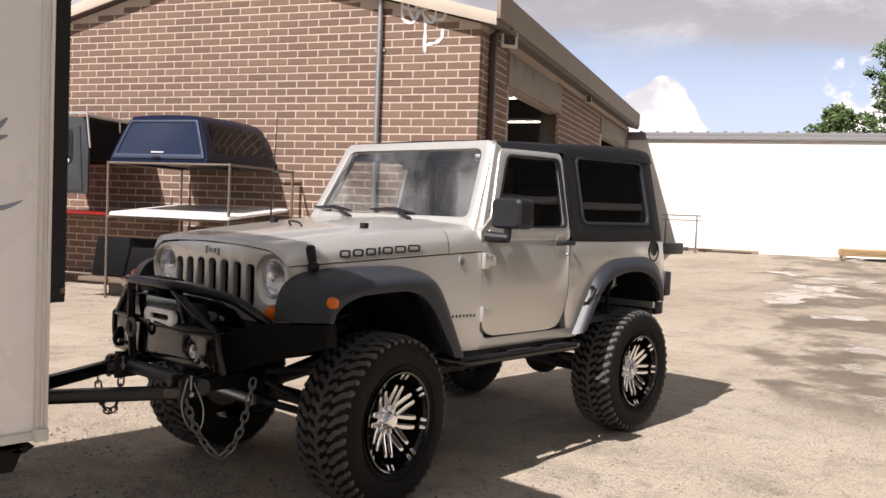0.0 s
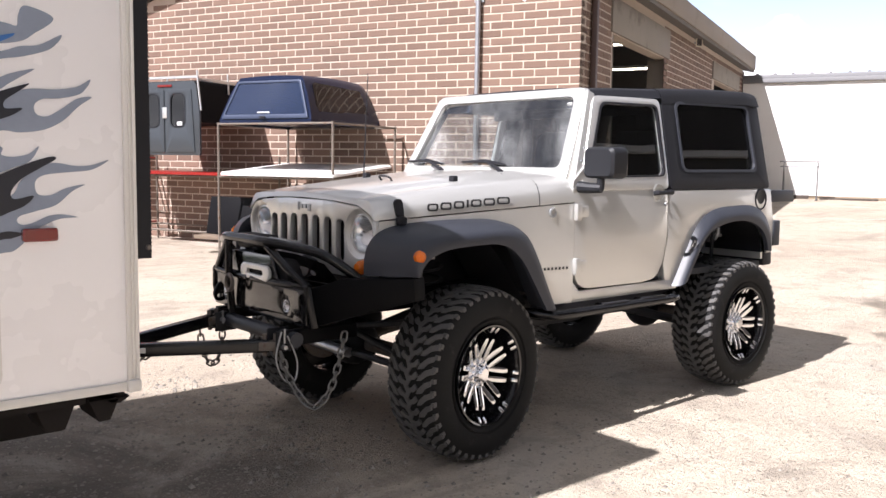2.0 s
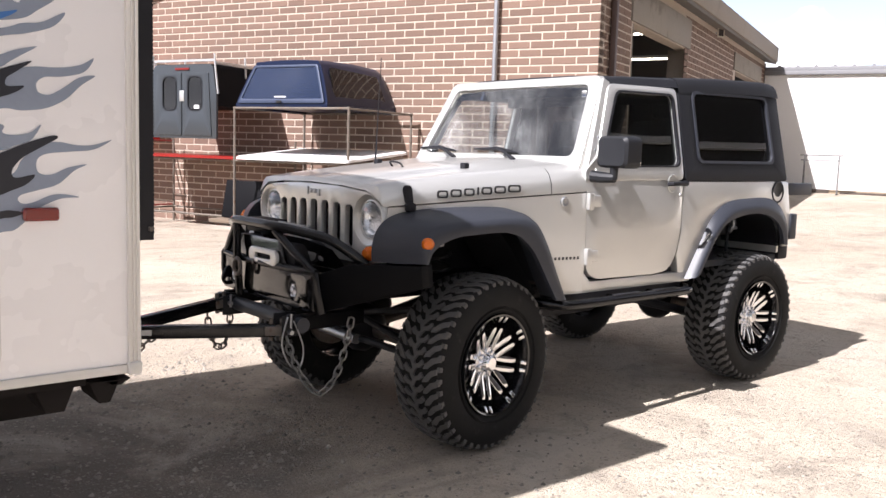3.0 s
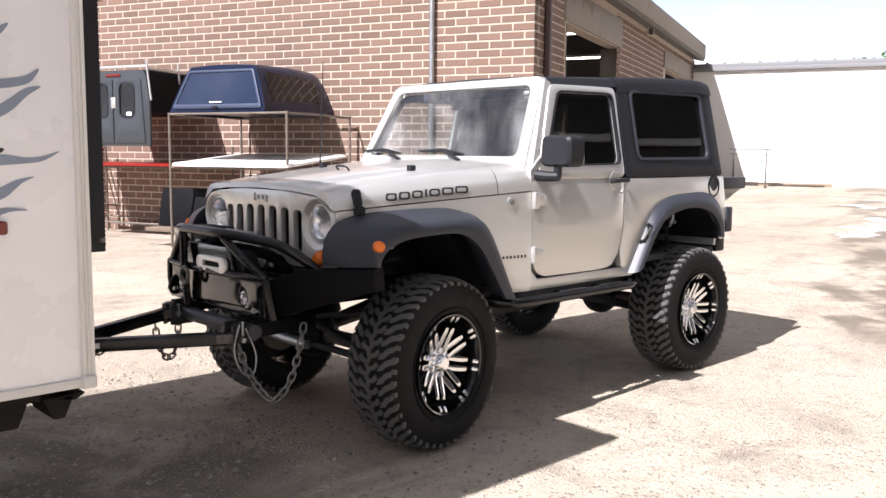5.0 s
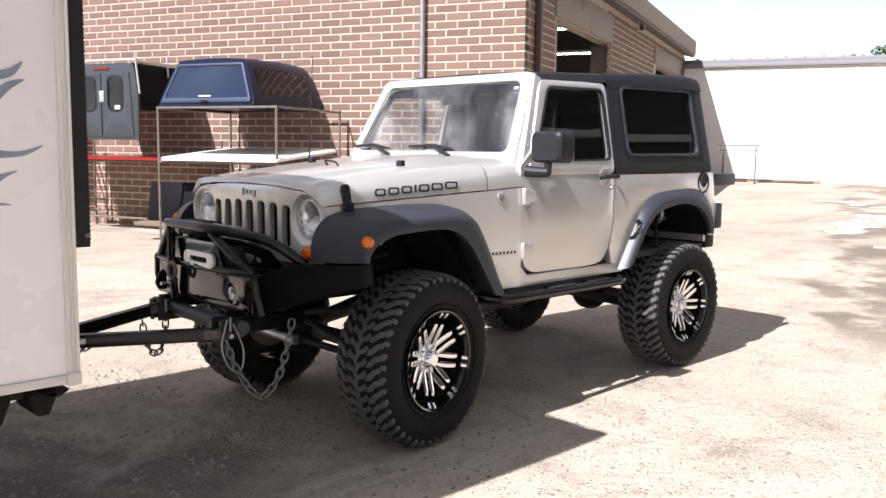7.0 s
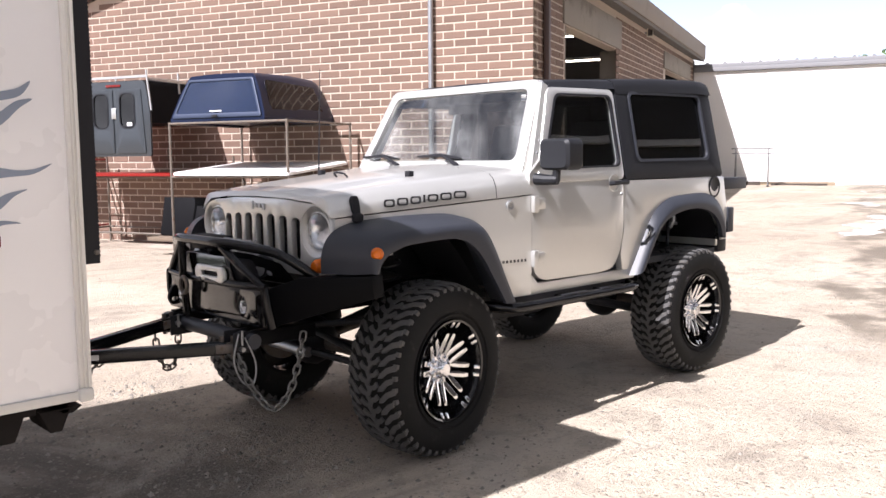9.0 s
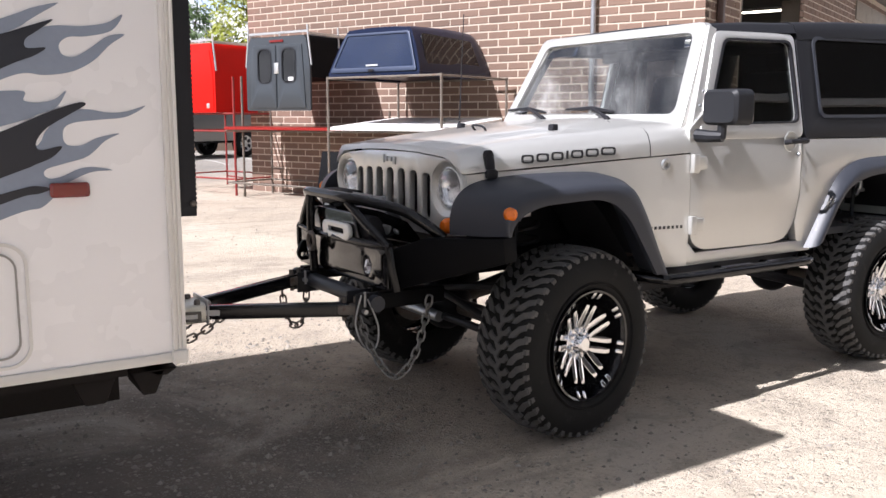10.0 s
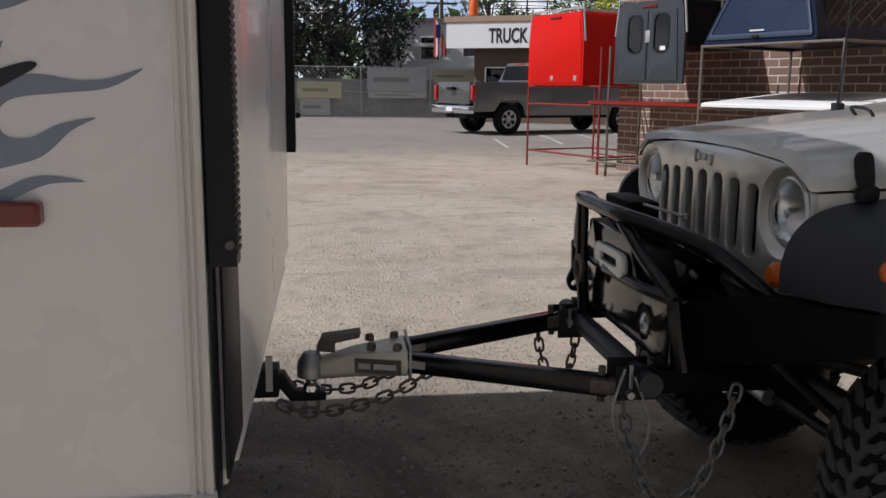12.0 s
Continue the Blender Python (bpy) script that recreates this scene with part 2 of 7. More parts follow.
def glow(name, colour, strength):
    m = bpy.data.materials.new(name)
    m.use_nodes = True
    p = m.node_tree.nodes["Principled BSDF"]
    p.inputs["Base Color"].default_value = (*colour, 1)
    p.inputs["Emission Color"].default_value, p.inputs["Emission Strength"].default_value = (*colour, 1), strength
    return m


SILVER = surface("silver_paint", (0.632, 0.628, 0.600), 0.33, 0.62, vary=0.05, fine=300, coat=0.6)
MIRRORCASE = surface("fine_grained_plastic", (0.014, 0.015, 0.018), 0.48, spec=0.3, vary=0.10, fine=400, bump=0.12, depth=0.001)
FLARE = surface("grained_plastic", (0.025, 0.028, 0.037), 0.46, vary=0.10, fine=400, bump=0.15, depth=0.001)
BLACK = surface("black_paint", (0.005, 0.005, 0.006), 0.20, spec=0.4, vary=0.25, fine=150)
DULL = surface("dull_black_plate", (0.0035, 0.0035, 0.0042), 0.5, vary=0.3, fine=150, spec=0.08)
SATIN = surface("satin_black", (0.012, 0.012, 0.015), 0.5, spec=0.3, vary=0.2, fine=220, bump=0.1, depth=0.001)
HARDTOP = surface("black_hardtop", (0.011, 0.0115, 0.0145), 0.55, spec=0.28, vary=0.12, fine=500, bump=0.2, depth=0.0008)
RUBBER = surface("tyre_rubber", (0.0075, 0.0074, 0.0074), 0.75, spec=0.25, vary=0.25, big=6, fine=90, bump=0.2, depth=0.002, stain=(0.05, 0.046, 0.042), stain_at=(0.6, 0.9))
TREAD = surface("dusty_tread", (0.075, 0.073, 0.071), 0.7, vary=0.25, big=5, fine=120, bump=0.3, depth=0.002, stain=(0.11, 0.10, 0.085), stain_at=(0.5, 0.8))
CHROME = surface("polished_metal", (0.82, 0.82, 0.83), 0.10, 1.0, vary=0.03)
GLOSS = surface("gloss_black", (0.006, 0.006, 0.007), 0.12, vary=0.1, coat=0.5)
STEEL = surface("galvanised_steel", (0.42, 0.43, 0.44), 0.42, 0.85, vary=0.15, big=12, fine=200)
CHAINSTEEL = surface("dull_chain_steel", (0.20, 0.195, 0.185), 0.5, 0.7, vary=0.25, big=12, fine=200)
RAWSTEEL = surface("weathered_steel", (0.16, 0.14, 0.125), 0.6, 0.6, vary=0.3, big=9, fine=150, stain=(0.11, 0.055, 0.03))
CABIN = surface("dark_cloth", (0.035, 0.036, 0.040), 0.85, vary=0.15, fine=400, bump=0.2)
AMBER = glass("amber_lens", (0.95, 0.21, 0.010), 0.08, 0.3)
REDLENS = glass("red_lens", (0.75, 0.03, 0.02), 0.1, 0.4)
CLEAR = glass("clear_lens", (0.95, 0.96, 0.97), 0.02)
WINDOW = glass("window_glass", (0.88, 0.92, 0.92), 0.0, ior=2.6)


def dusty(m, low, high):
    """Dust film on glass, its cloudy pallor standing in for a brighter reflection."""
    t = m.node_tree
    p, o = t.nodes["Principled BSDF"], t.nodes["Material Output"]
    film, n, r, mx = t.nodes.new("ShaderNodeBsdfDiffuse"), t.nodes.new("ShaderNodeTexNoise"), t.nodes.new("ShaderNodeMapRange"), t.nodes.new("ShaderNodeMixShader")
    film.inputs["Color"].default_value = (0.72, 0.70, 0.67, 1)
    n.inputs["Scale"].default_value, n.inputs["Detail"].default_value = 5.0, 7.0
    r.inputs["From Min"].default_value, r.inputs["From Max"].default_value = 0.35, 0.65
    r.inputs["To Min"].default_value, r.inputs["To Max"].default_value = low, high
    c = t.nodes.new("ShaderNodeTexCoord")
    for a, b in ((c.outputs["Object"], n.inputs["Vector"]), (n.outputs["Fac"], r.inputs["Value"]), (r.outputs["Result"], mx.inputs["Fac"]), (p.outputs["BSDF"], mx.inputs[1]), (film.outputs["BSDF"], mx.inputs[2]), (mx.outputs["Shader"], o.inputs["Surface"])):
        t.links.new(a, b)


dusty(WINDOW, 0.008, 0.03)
FARGLASS = glass("pale_tint_glass", (0.82, 0.86, 0.84), 0.0)
TINTED = glass("tinted_glass", (0.06, 0.066, 0.07), 0.0)
# near door glass, darkened in place of the dark cabin seen through it
DOORGLASS = glass("darkened_door_glass", (0.20, 0.22, 0.215), 0.0)
LETTER = surface("dark_decal", (0.020, 0.021, 0.023), 0.4, vary=0.1)
WHITE = surface("white_paint", (0.78, 0.77, 0.75), 0.45, vary=0.03, big=2, fine=150)


# ---- the yard ----
TURN_B = radians(-68)
BUILDING = Matrix.Translation((3.65, 13.05, 0)) @ Matrix.Rotation(TURN_B, 4, "Z")
TO_B = BUILDING.inverted()


def ease(t):
    t = min(max(t, 0.0), 1.0)
    return t * t * (3 - 2 * t)


def ground_z(x, y):
    """The yard is level but climbs gently beside the brick building and towards the far lot."""
    p = TO_B @ Vector((x, y, 0))
    beside = 0.64 * ease((p.x - 4.5) / 5.5) * min(max((p.y + 5.0) / 19.5, 0.0), 1.0) ** 1.15
    swell = 0.03 * ease((x - 0.3) / 2.6) * (1 - ease((abs(y) - 3.5) / 2.5))
    return max(beside, 0.277 * ease((y - 14.0) / 6.5)) + swell


def ground_material():
    m = bpy.data.materials.new("dusty_yard")
    m.use_nodes = True
    t = m.node_tree
    p = t.nodes["Principled BSDF"]
    co = t.nodes.new("ShaderNodeTexCoord")

    def tex(scale, detail=6.0, rough=0.6, warp=0.0, stretch=None):
        n = t.nodes.new("ShaderNodeTexNoise")
        n.inputs["Scale"].default_value, n.inputs["Detail"].default_value, n.inputs["Roughness"].default_value, n.inputs["Distortion"].default_value = scale, detail, rough, warp
        if stretch:
            mp = t.nodes.new("ShaderNodeMapping")
            mp.inputs["Scale"].default_value = stretch[0]
            mp.inputs["Rotation"].default_value = (0, 0, radians(stretch[1]))
            t.links.new(co.outputs["Object"], mp.inputs["Vector"])
            t.links.new(mp.outputs["Vector"], n.inputs["Vector"])
        else:
            t.links.new(co.outputs["Object"], n.inputs["Vector"])
        return n.outputs["Fac"]

    def span(v, a, b):
        n = t.nodes.new("ShaderNodeMapRange")
        n.interpolation_type = "SMOOTHSTEP"
        n.inputs["From Min"].default_value, n.inputs["From Max"].default_value = a, b
        t.links.new(v, n.inputs["Value"])
        return n.outputs["Result"]

    def calc(op, a, b):
        n = t.nodes.new("ShaderNodeMath")
        n.operation = op
        for i, v in enumerate((a, b)):
            if isinstance(v, (int, float)):
                n.inputs[i].default_value = v
            else:
                t.links.new(v, n.inputs[i])
        return n.outputs[0]

    def mix(f, a, b):
        n = t.nodes.new("ShaderNodeMix")
        n.data_type = "RGBA"
        t.links.new(f, n.inputs["Factor"])
        for k, v in (("A", a), ("B", b)):
            if isinstance(v, tuple):
                n.inputs[k].default_value = (*v, 1)
            else:
                t.links.new(v, n.inputs[k])
        return n.outputs["Result"]

    sep = t.nodes.new("ShaderNodeSeparateXYZ")
    t.links.new(co.outputs["Object"], sep.inputs["Vector"])
    big, mid, grit, tiny = tex(0.22, 5), tex(1.3, 7, 0.65, 0.6), tex(26, 5, 0.7), tex(140, 3, 0.7)
    dust = mix(span(big, 0.38, 0.62), (0.440, 0.370, 0.288), (0.54, 0.468, 0.372))
    dust = mix(calc("MULTIPLY", span(mid, 0.50, 0.70), 0.62), dust, (0.26, 0.22, 0.175))
    dust = mix(calc("MULTIPLY", span(tex(0.55, 8, 0.7, 0.8, ((0.35, 1.6, 1), 28)), 0.54, 0.66), 0.5), dust, (0.24, 0.205, 0.165))
    dust = mix(calc("MULTIPLY", span(grit, 0.54, 0.70), 0.42), dust, (0.20, 0.175, 0.145))
    dust = mix(calc("MULTIPLY", span(tiny, 0.55, 0.75), 0.3), dust, (0.58, 0.53, 0.46))
    # shade behind and under the motorhome painted into the soil colour, with damp mottling
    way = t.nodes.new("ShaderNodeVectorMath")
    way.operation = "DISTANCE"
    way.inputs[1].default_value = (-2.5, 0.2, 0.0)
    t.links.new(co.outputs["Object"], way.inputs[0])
    damp_shade = span(calc("ADD", way.outputs["Value"], calc("MULTIPLY", calc("SUBTRACT", tex(1.7, 7, 0.65, 0.8), 0.5), 2.4)), 2.4, 1.2)
    dust = mix(calc("MULTIPLY", damp_shade, 0.80), dust, (0.105, 0.092, 0.082))
    cells = t.nodes.new("ShaderNodeTexVoronoi")
    cells.inputs["Scale"].default_value = 34.0
    t.links.new(co.outputs["Object"], cells.inputs["Vector"])
    csep = t.nodes.new("ShaderNodeSeparateColor")
    t.links.new(cells.outputs["Color"], csep.inputs["Color"])
    pebble = calc("MULTIPLY", span(cells.outputs["Distance"], 0.42, 0.30), span(csep.outputs["Red"], 0.55, 0.60))
    dust = mix(calc("MULTIPLY", pebble, 0.42), dust, mix(csep.outputs["Green"], (0.13, 0.115, 0.10), (0.56, 0.51, 0.44)))
    chips = t.nodes.new("ShaderNodeTexVoronoi")
    chips.inputs["Scale"].default_value = 85.0
    t.links.new(co.outputs["Object"], chips.inputs["Vector"])
    hsep = t.nodes.new("ShaderNodeSeparateColor")
    t.links.new(chips.outputs["Color"], hsep.inputs["Color"])
    chip = calc("MULTIPLY", span(chips.outputs["Distance"], 0.50, 0.32), span(hsep.outputs["Blue"], 0.45, 0.5))
    dust = mix(calc("MULTIPLY", chip, 0.32), dust, mix(hsep.outputs["Red"], (0.15, 0.13, 0.11), (0.60, 0.55, 0.48)))
    dust = mix(calc("MULTIPLY", span(tex(0.75, 7, 0.62, 0.7), 0.53, 0.66), 0.6), dust, (0.52, 0.468, 0.395))
    drift = tex(3.2, 8, 0.7, 1.0)
    dust = mix(calc("MULTIPLY", span(drift, 0.50, 0.64), 0.36), dust, (0.24, 0.21, 0.17))
    # a wet run-off beside the car, and worn asphalt on the far lot
    run = calc("SUBTRACT", calc("SUBTRACT", calc("MULTIPLY", sep.outputs["X"], 0.40), 2.75), sep.outputs["Y"])
    run = calc("ADD", run, calc("MULTIPLY", calc("SUBTRACT", tex(0.5, 6, 0.6, 0.5), 0.5), 3.0))
    band = calc("MULTIPLY", span(run, -0.05, 0.25), span(run, 7.0, 5.0))
    along = calc("MULTIPLY", span(sep.outputs["X"], 3.4, 5.0), span(sep.outputs["X"], 46.0, 40.0))
    wet = calc("MULTIPLY", calc("MULTIPLY", band, along), span(tex(0.9, 6, 0.65), 0.40, 0.55))
    dust = mix(calc("MULTIPLY", wet, 0.85), dust, (0.15, 0.122, 0.09))
    puddle = calc("MULTIPLY", wet, span(tex(0.8, 3, 0.5, 0.3), 0.53, 0.56))
    far = calc("MULTIPLY", span(calc("ADD", sep.outputs["Y"], calc("MULTIPLY", big, 3.0)), 15.5, 19.5), 0.75)
    tone = mix(far, dust, mix(span(tex(60, 4, 0.7), 0.4, 0.7), (0.20, 0.19, 0.18), (0.29, 0.275, 0.255)))
    t.links.new(tone, p.inputs["Base Color"])
    t.links.new(calc("SUBTRACT", calc("SUBTRACT", 0.92, calc("MULTIPLY", wet, 0.35)), calc("MULTIPLY", puddle, 0.5)), p.inputs["Roughness"])
    p.inputs["Specular IOR Level"].default_value = 0.3
    b = t.nodes.new("ShaderNodeBump")
    b.inputs["Strength"].default_value, b.inputs["Distance"].default_value = 0.8, 0.028
    t.links.new(calc("SUBTRACT", 0.9, calc("MULTIPLY", puddle, 0.85)), b.inputs["Strength"])
    t.links.new(calc("ADD", calc("MULTIPLY", grit, 0.6), calc("ADD", calc("MULTIPLY", tiny, 0.25), calc("ADD", calc("MULTIPLY", mid, 1.2), calc("ADD", calc("MULTIPLY", pebble, 0.8), calc("MULTIPLY", chip, 0.3))))), b.inputs["Height"])
    t.links.new(b.outputs["Normal"], p.inputs["Normal"])
    return m


def build_ground():
    near = [i * 0.5 for i in range(-40, 81)]
    xs = [-900, -400, -150, -60, -35, *near, 45, 52, 60, 80, 150, 400, 900]
    ys = [-900, -400, -150, -60, -35, *near, 45, 55, 70, 90, 150, 400, 900]
    s = Shape()
    vs = [(x, y, ground_z(x, y) + 0.010 * noise.noise(Vector((x * 0.7, y * 0.7, 0))) * (abs(x) < 40 and abs(y) < 40 and not (-1 < x < 3.4 and abs(y) < 1.4))) for x in xs for y in ys]
    n = len(ys)
    s.add(vs, [(i * n + j, (i + 1) * n + j, (i + 1) * n + j + 1, i * n + j + 1) for i in range(len(xs) - 1) for j in range(n - 1)])
    solid("ground", s, ground_material(), "dusty pale gravel yard with wet run-off stains and painted shade by the motorhome", "ground", kind="structure", smooth=60)


build_ground()

BRICK = surface("brown_brick", (0.178, 0.114, 0.084), 0.85, vary=0.16, big=2.5, fine=55, bump=0.5, depth=0.004, rand=0.16)
MORTAR = surface("pale_mortar", (0.48, 0.40, 0.325), 0.95, vary=0.10, big=1.2, fine=70, bump=0.5, depth=0.003)
CONCRETE = surface("stained_concrete", (0.25, 0.22, 0.185), 0.85, vary=0.16, big=0.9, fine=40, bump=0.4, depth=0.004, stain=(0.16, 0.135, 0.11))
TANTRIM = surface("weathered_fascia", (0.25, 0.205, 0.16), 0.7, vary=0.15, big=0.8, fine=30, bump=0.2, stain=(0.20, 0.16, 0.12), stain_at=(0.58, 0.75))
ROOFING = surface("old_roofing", (0.16, 0.145, 0.13), 0.9, vary=0.2, big=1, fine=25, bump=0.4)
DARKWALL = surface("workshop_wall", (0.16, 0.155, 0.15), 0.85, vary=0.15)
WHITEWALL = surface("white_render_wall", (0.80, 0.785, 0.75), 0.8, vary=0.03, big=0.5, fine=18, bump=0.25, depth=0.004, stain=(0.66, 0.63, 0.58), stain_at=(0.66, 0.9))
GREYMETAL = surface("grey_sheet_metal", (0.21, 0.21, 0.215), 0.7, 0.0, vary=0.08, big=0.7, fine=30)
WB, DB, SLOPE = 9.07, 15.0, 0.26
EAVE, PEAK = 4.36, 4.36 + 0.26 * 9.07 / 2
DOORS = [(1.62, 5.43, 3.64), (10.5, 14.22, 3.70)]


def on_building(ob):
    ob.matrix_world = BUILDING
    return ob


def build_shell():
    front = Shape().prism([(0, -0.3), (WB, -0.3), (WB, EAVE), (WB / 2, PEAK), (0, EAVE)], "y", 0.006, 0.24)
    on_building(solid("wall_front", front, MORTAR, "brown brick gable wall with pale mortar joints", "wall", kind="structure"))
    side = plate([(0.24, -0.3), (DB, -0.3), (DB, EAVE + 0.05), (0.24, EAVE + 0.05)], [[(a, 0.2), (a, h), (b, h), (b, 0.2)] for a, b, h in DOORS], "x", WB - 0.24, WB - 0.006)
    on_building(solid("wall_side", side, MORTAR, "shaded brown brick workshop wall with two vehicle doorways", "wall", kind="structure"))
    on_building(solid("wall_back", Shape().prism([(0, -0.3), (WB, -0.3), (WB, EAVE), (WB / 2, PEAK), (0, EAVE)], "y", DB + 0.01, DB + 0.24), DARKWALL, "plain rear wall of the workshop", "wall", kind="structure"))
    on_building(solid("wall_far_side", Shape().box(0, 0.24, 0.25, DB, -0.3, EAVE), DARKWALL, "plain far side wall of the workshop", "wall", kind="structure"))
    on_building(solid("floor", Shape().box(0.24, WB - 0.24, 0.25, DB, 0.05, 0.2), CONCRETE, "grey concrete workshop floor", "floor", kind="structure"))
    # the roof, two slopes with an overhang
    for name, x0, x1 in (("roof_slope_near", WB / 2, WB + 0.32), ("roof_slope_far", WB / 2, -0.42)):
        z0, z1 = PEAK, PEAK - SLOPE * abs(x1 - x0)
        s = Shape().prism([(x0, z0 + 0.03), (x1, z1 + 0.03), (x1, z1 + 0.15), (x0, z0 + 0.15)], "y", -0.16, DB - 0.05)
        on_building(solid(name, s, ROOFING, "worn low pitched roof slope", "roof", kind="structure"))
    s = Shape().box(WB + 0.30, WB + 0.36, -0.2, DB - 0.1, EAVE + 0.02, EAVE + 0.42)
    s.box(WB + 0.005, WB + 0.30, -0.14, DB - 0.12, EAVE + 0.05, EAVE + 0.08)
    on_building(solid("fascia", s, TANTRIM, "weathered tan eave fascia with a deep overhang", "trim", kind="structure", bevel=0.006))
    s = Shape()
    for x0, x1 in ((WB / 2, WB + 0.30), (WB / 2, -0.42)):
        z0, z1 = PEAK, PEAK - SLOPE * abs(x1 - x0)
        s.prism([(x0, z0 + 0.0), (x1, z1 + 0.0), (x1, z1 + 0.19), (x0, z0 + 0.19)], "y", -0.20, -0.165)
    on_building(solid("rake_board", s, surface("pale_rake_board", (0.50, 0.44, 0.36), 0.6, vary=0.12, big=2), "pale weathered gable rake board", "trim", kind="structure", bevel=0.004))
    s = Shape().box(WB - 0.012, WB + 0.03, 1.50, 5.50, 3.66, 4.22)
    s.box(WB - 0.40, WB - 0.012, 5.405, 5.426, 0.2, 3.635).box(WB - 0.245, WB + 0.004, 1.624, 1.650, 0.2, 3.635)
    on_building(solid("lintel", s, CONCRETE, "stained concrete beam and jambs round the vehicle doorway", "trim", kind="structure", bevel=0.008))
    s = Shape().box(WB - 0.012, WB + 0.03, 10.2, 14.3, 3.72, 4.15)
    s.box(WB - 0.40, WB - 0.012, 14.195, 14.216, 0.2, 3.695)
    on_building(solid("lintel", s, CONCRETE, "stained concrete beam over the far doorway", "trim", kind="structure", bevel=0.008))
    # fluorescent tubes hung in the workshop
    tube_on = glow("lit_tube", (1.0, 0.93, 0.75), 4.0)
    for x, y, z in ((7.75, 8.0, 3.79), (7.3, 6.0, 4.09), (5.2, 3.2, 3.6)):
        lamp = thing("tube_light", "lit fluorescent tube light hung in the workshop", "ceiling light", BUILDING @ Matrix.Translation((x, y, z)) @ Matrix.Rotation(radians(90), 4, "Z"), "workshop lights")
        part("housing", Shape().prism([(-0.09, 0.0), (0.09, 0.0), (0.05, 0.06), (-0.05, 0.06)], "y", -0.75, 0.75), WHITE, lamp)
        part("tube", Shape().rod((0, -0.72, -0.02), (0, 0.72, -0.02), 0.018), tube_on, lamp, "glowing tube")
        for y_ in (-0.6, 0.6):
            part("hanger", Shape().rod((0, y_, 0.06), (0, y_, 0.8), 0.006, 5), STEEL, lamp)


build_shell()


def wall_fittings():
    pipe = thing("conduit_pipe", "grey steel conduit pipe fixed up the brick wall", "pipe", BUILDING @ Matrix.Translation((7.43, -0.06, 0)))
    part("pipe", Shape().rod((0, 0, 0.05), (0, 0, 5.05), 0.040, 12), STEEL, pipe)
    for z in (0.8, 2.4, 4.0):
        part("strap", Shape().box(-0.08, 0.08, 0.03, 0.058, z - 0.02, z + 0.02), STEEL, pipe)
    brown = surface("brown_downpipe", (0.075, 0.045, 0.035), 0.5, vary=0.15)
    spout = thing("downspout", "dark brown metal downspout at the wall corner", "pipe", BUILDING @ Matrix.Translation((WB + 0.055, 0.5, 0)))
    part("pipe", Shape().box(-0.045, 0.045, -0.05, 0.05, 0.1, 4.3), brown, spout, bevel=0.008)
    part("elbow", Shape().tube([(0, 0, 4.28), (0.1, 0, 4.34), (0.3, 0, 4.40)], 0.045, 8), brown, spout)
    for y, z, size, name in ((0.85, 4.30, 1.0, "square wall floodlight with a pale rim"), (7.8, 4.28, 0.6, "small twin wall floodlight")):
        lamp = thing("floodlight", name + " under the eave", "floodlight", BUILDING @ Matrix.Translation((WB + 0.03, y, z)) @ Matrix.Scale(size, 4))
        part("bracket", Shape().box(-0.01, 0.10, -0.03, 0.03, -0.03, 0.03), STEEL, lamp, bevel=0.004)
        tip = Matrix.Translation((0.17, -0.05, 0)) @ Matrix.Rotation(radians(-50), 4, "Z")
        rim = Shape().put(plate(rounded(-0.14, 0.14, -0.17, 0.17, 0.02), [rounded(-0.10, 0.10, -0.12, 0.13, 0.02)], "x", 0.02, 0.05), tip)
        part("rim", rim, surface("aged_white_rim", (0.62, 0.57, 0.46), 0.5), lamp)
        part("housing", Shape().put(Shape().loft([[(-0.08, y_ * 0.6, z_ * 0.6) for y_, z_ in rounded(-0.13, 0.13, -0.15, 0.15, 0.02)], [(0.03, y_, z_) for y_, z_ in rounded(-0.13, 0.13, -0.15, 0.15, 0.02)]]), tip), RAWSTEEL, lamp)
        part("lens", Shape().put(Shape().box(0.032, 0.036, -0.10, 0.10, -0.12, 0.13), tip), CLEAR, lamp)
    # sprayed scrawl that spells nothing
    paint = surface("white_spray_paint", (0.80, 0.80, 0.80), 0.7, vary=0.05)
    scrawl = thing("spray_scrawl", "white sprayed scrawl on the brick wall", "graffiti", BUILDING @ Matrix.Translation((0, -0.005, 0)))
    strokes = [[(7.77, 4.80), (7.77, 4.55), (7.82, 4.45), (7.95, 4.41), (8.02, 4.55), (7.98, 4.78)],
               [(7.86, 4.80), (7.90, 4.58), (8.0, 4.46), (8.08, 4.67), (8.10, 4.85)], [(8.04, 4.84), (8.14, 4.50), (8.28, 4.40), (8.34, 4.60), (8.30, 4.85)],
               [(7.78, 4.66), (8.0, 4.60), (8.25, 4.62), (8.46, 4.70)], [(8.50, 4.85), (8.50, 4.62), (8.47, 4.46), (8.36, 4.44), (8.22, 4.52)],
               [(8.16, 4.46), (8.17, 4.25), (8.16, 3.96), (8.20, 4.06), (8.34, 4.09), (8.44, 4.16), (8.45, 4.30)]]
    for pts in strokes:
        line = curve(pts, 6, closed=False)
        left, right = [], []
        for i, p in enumerate(line):
            a, b = line[max(i - 1, 0)], line[min(i + 1, len(line) - 1)]
            d = Vector((b[0] - a[0], b[1] - a[1])).normalized()
            w = 0.022 + 0.006 * math.sin(i)
            left.append((p[0] - d.y * w, 0, p[1] + d.x * w))
            right.append((p[0] + d.y * w, 0, p[1] - d.x * w))
        part("stroke", Shape().loft([left, right], closed=False), paint, scrawl)


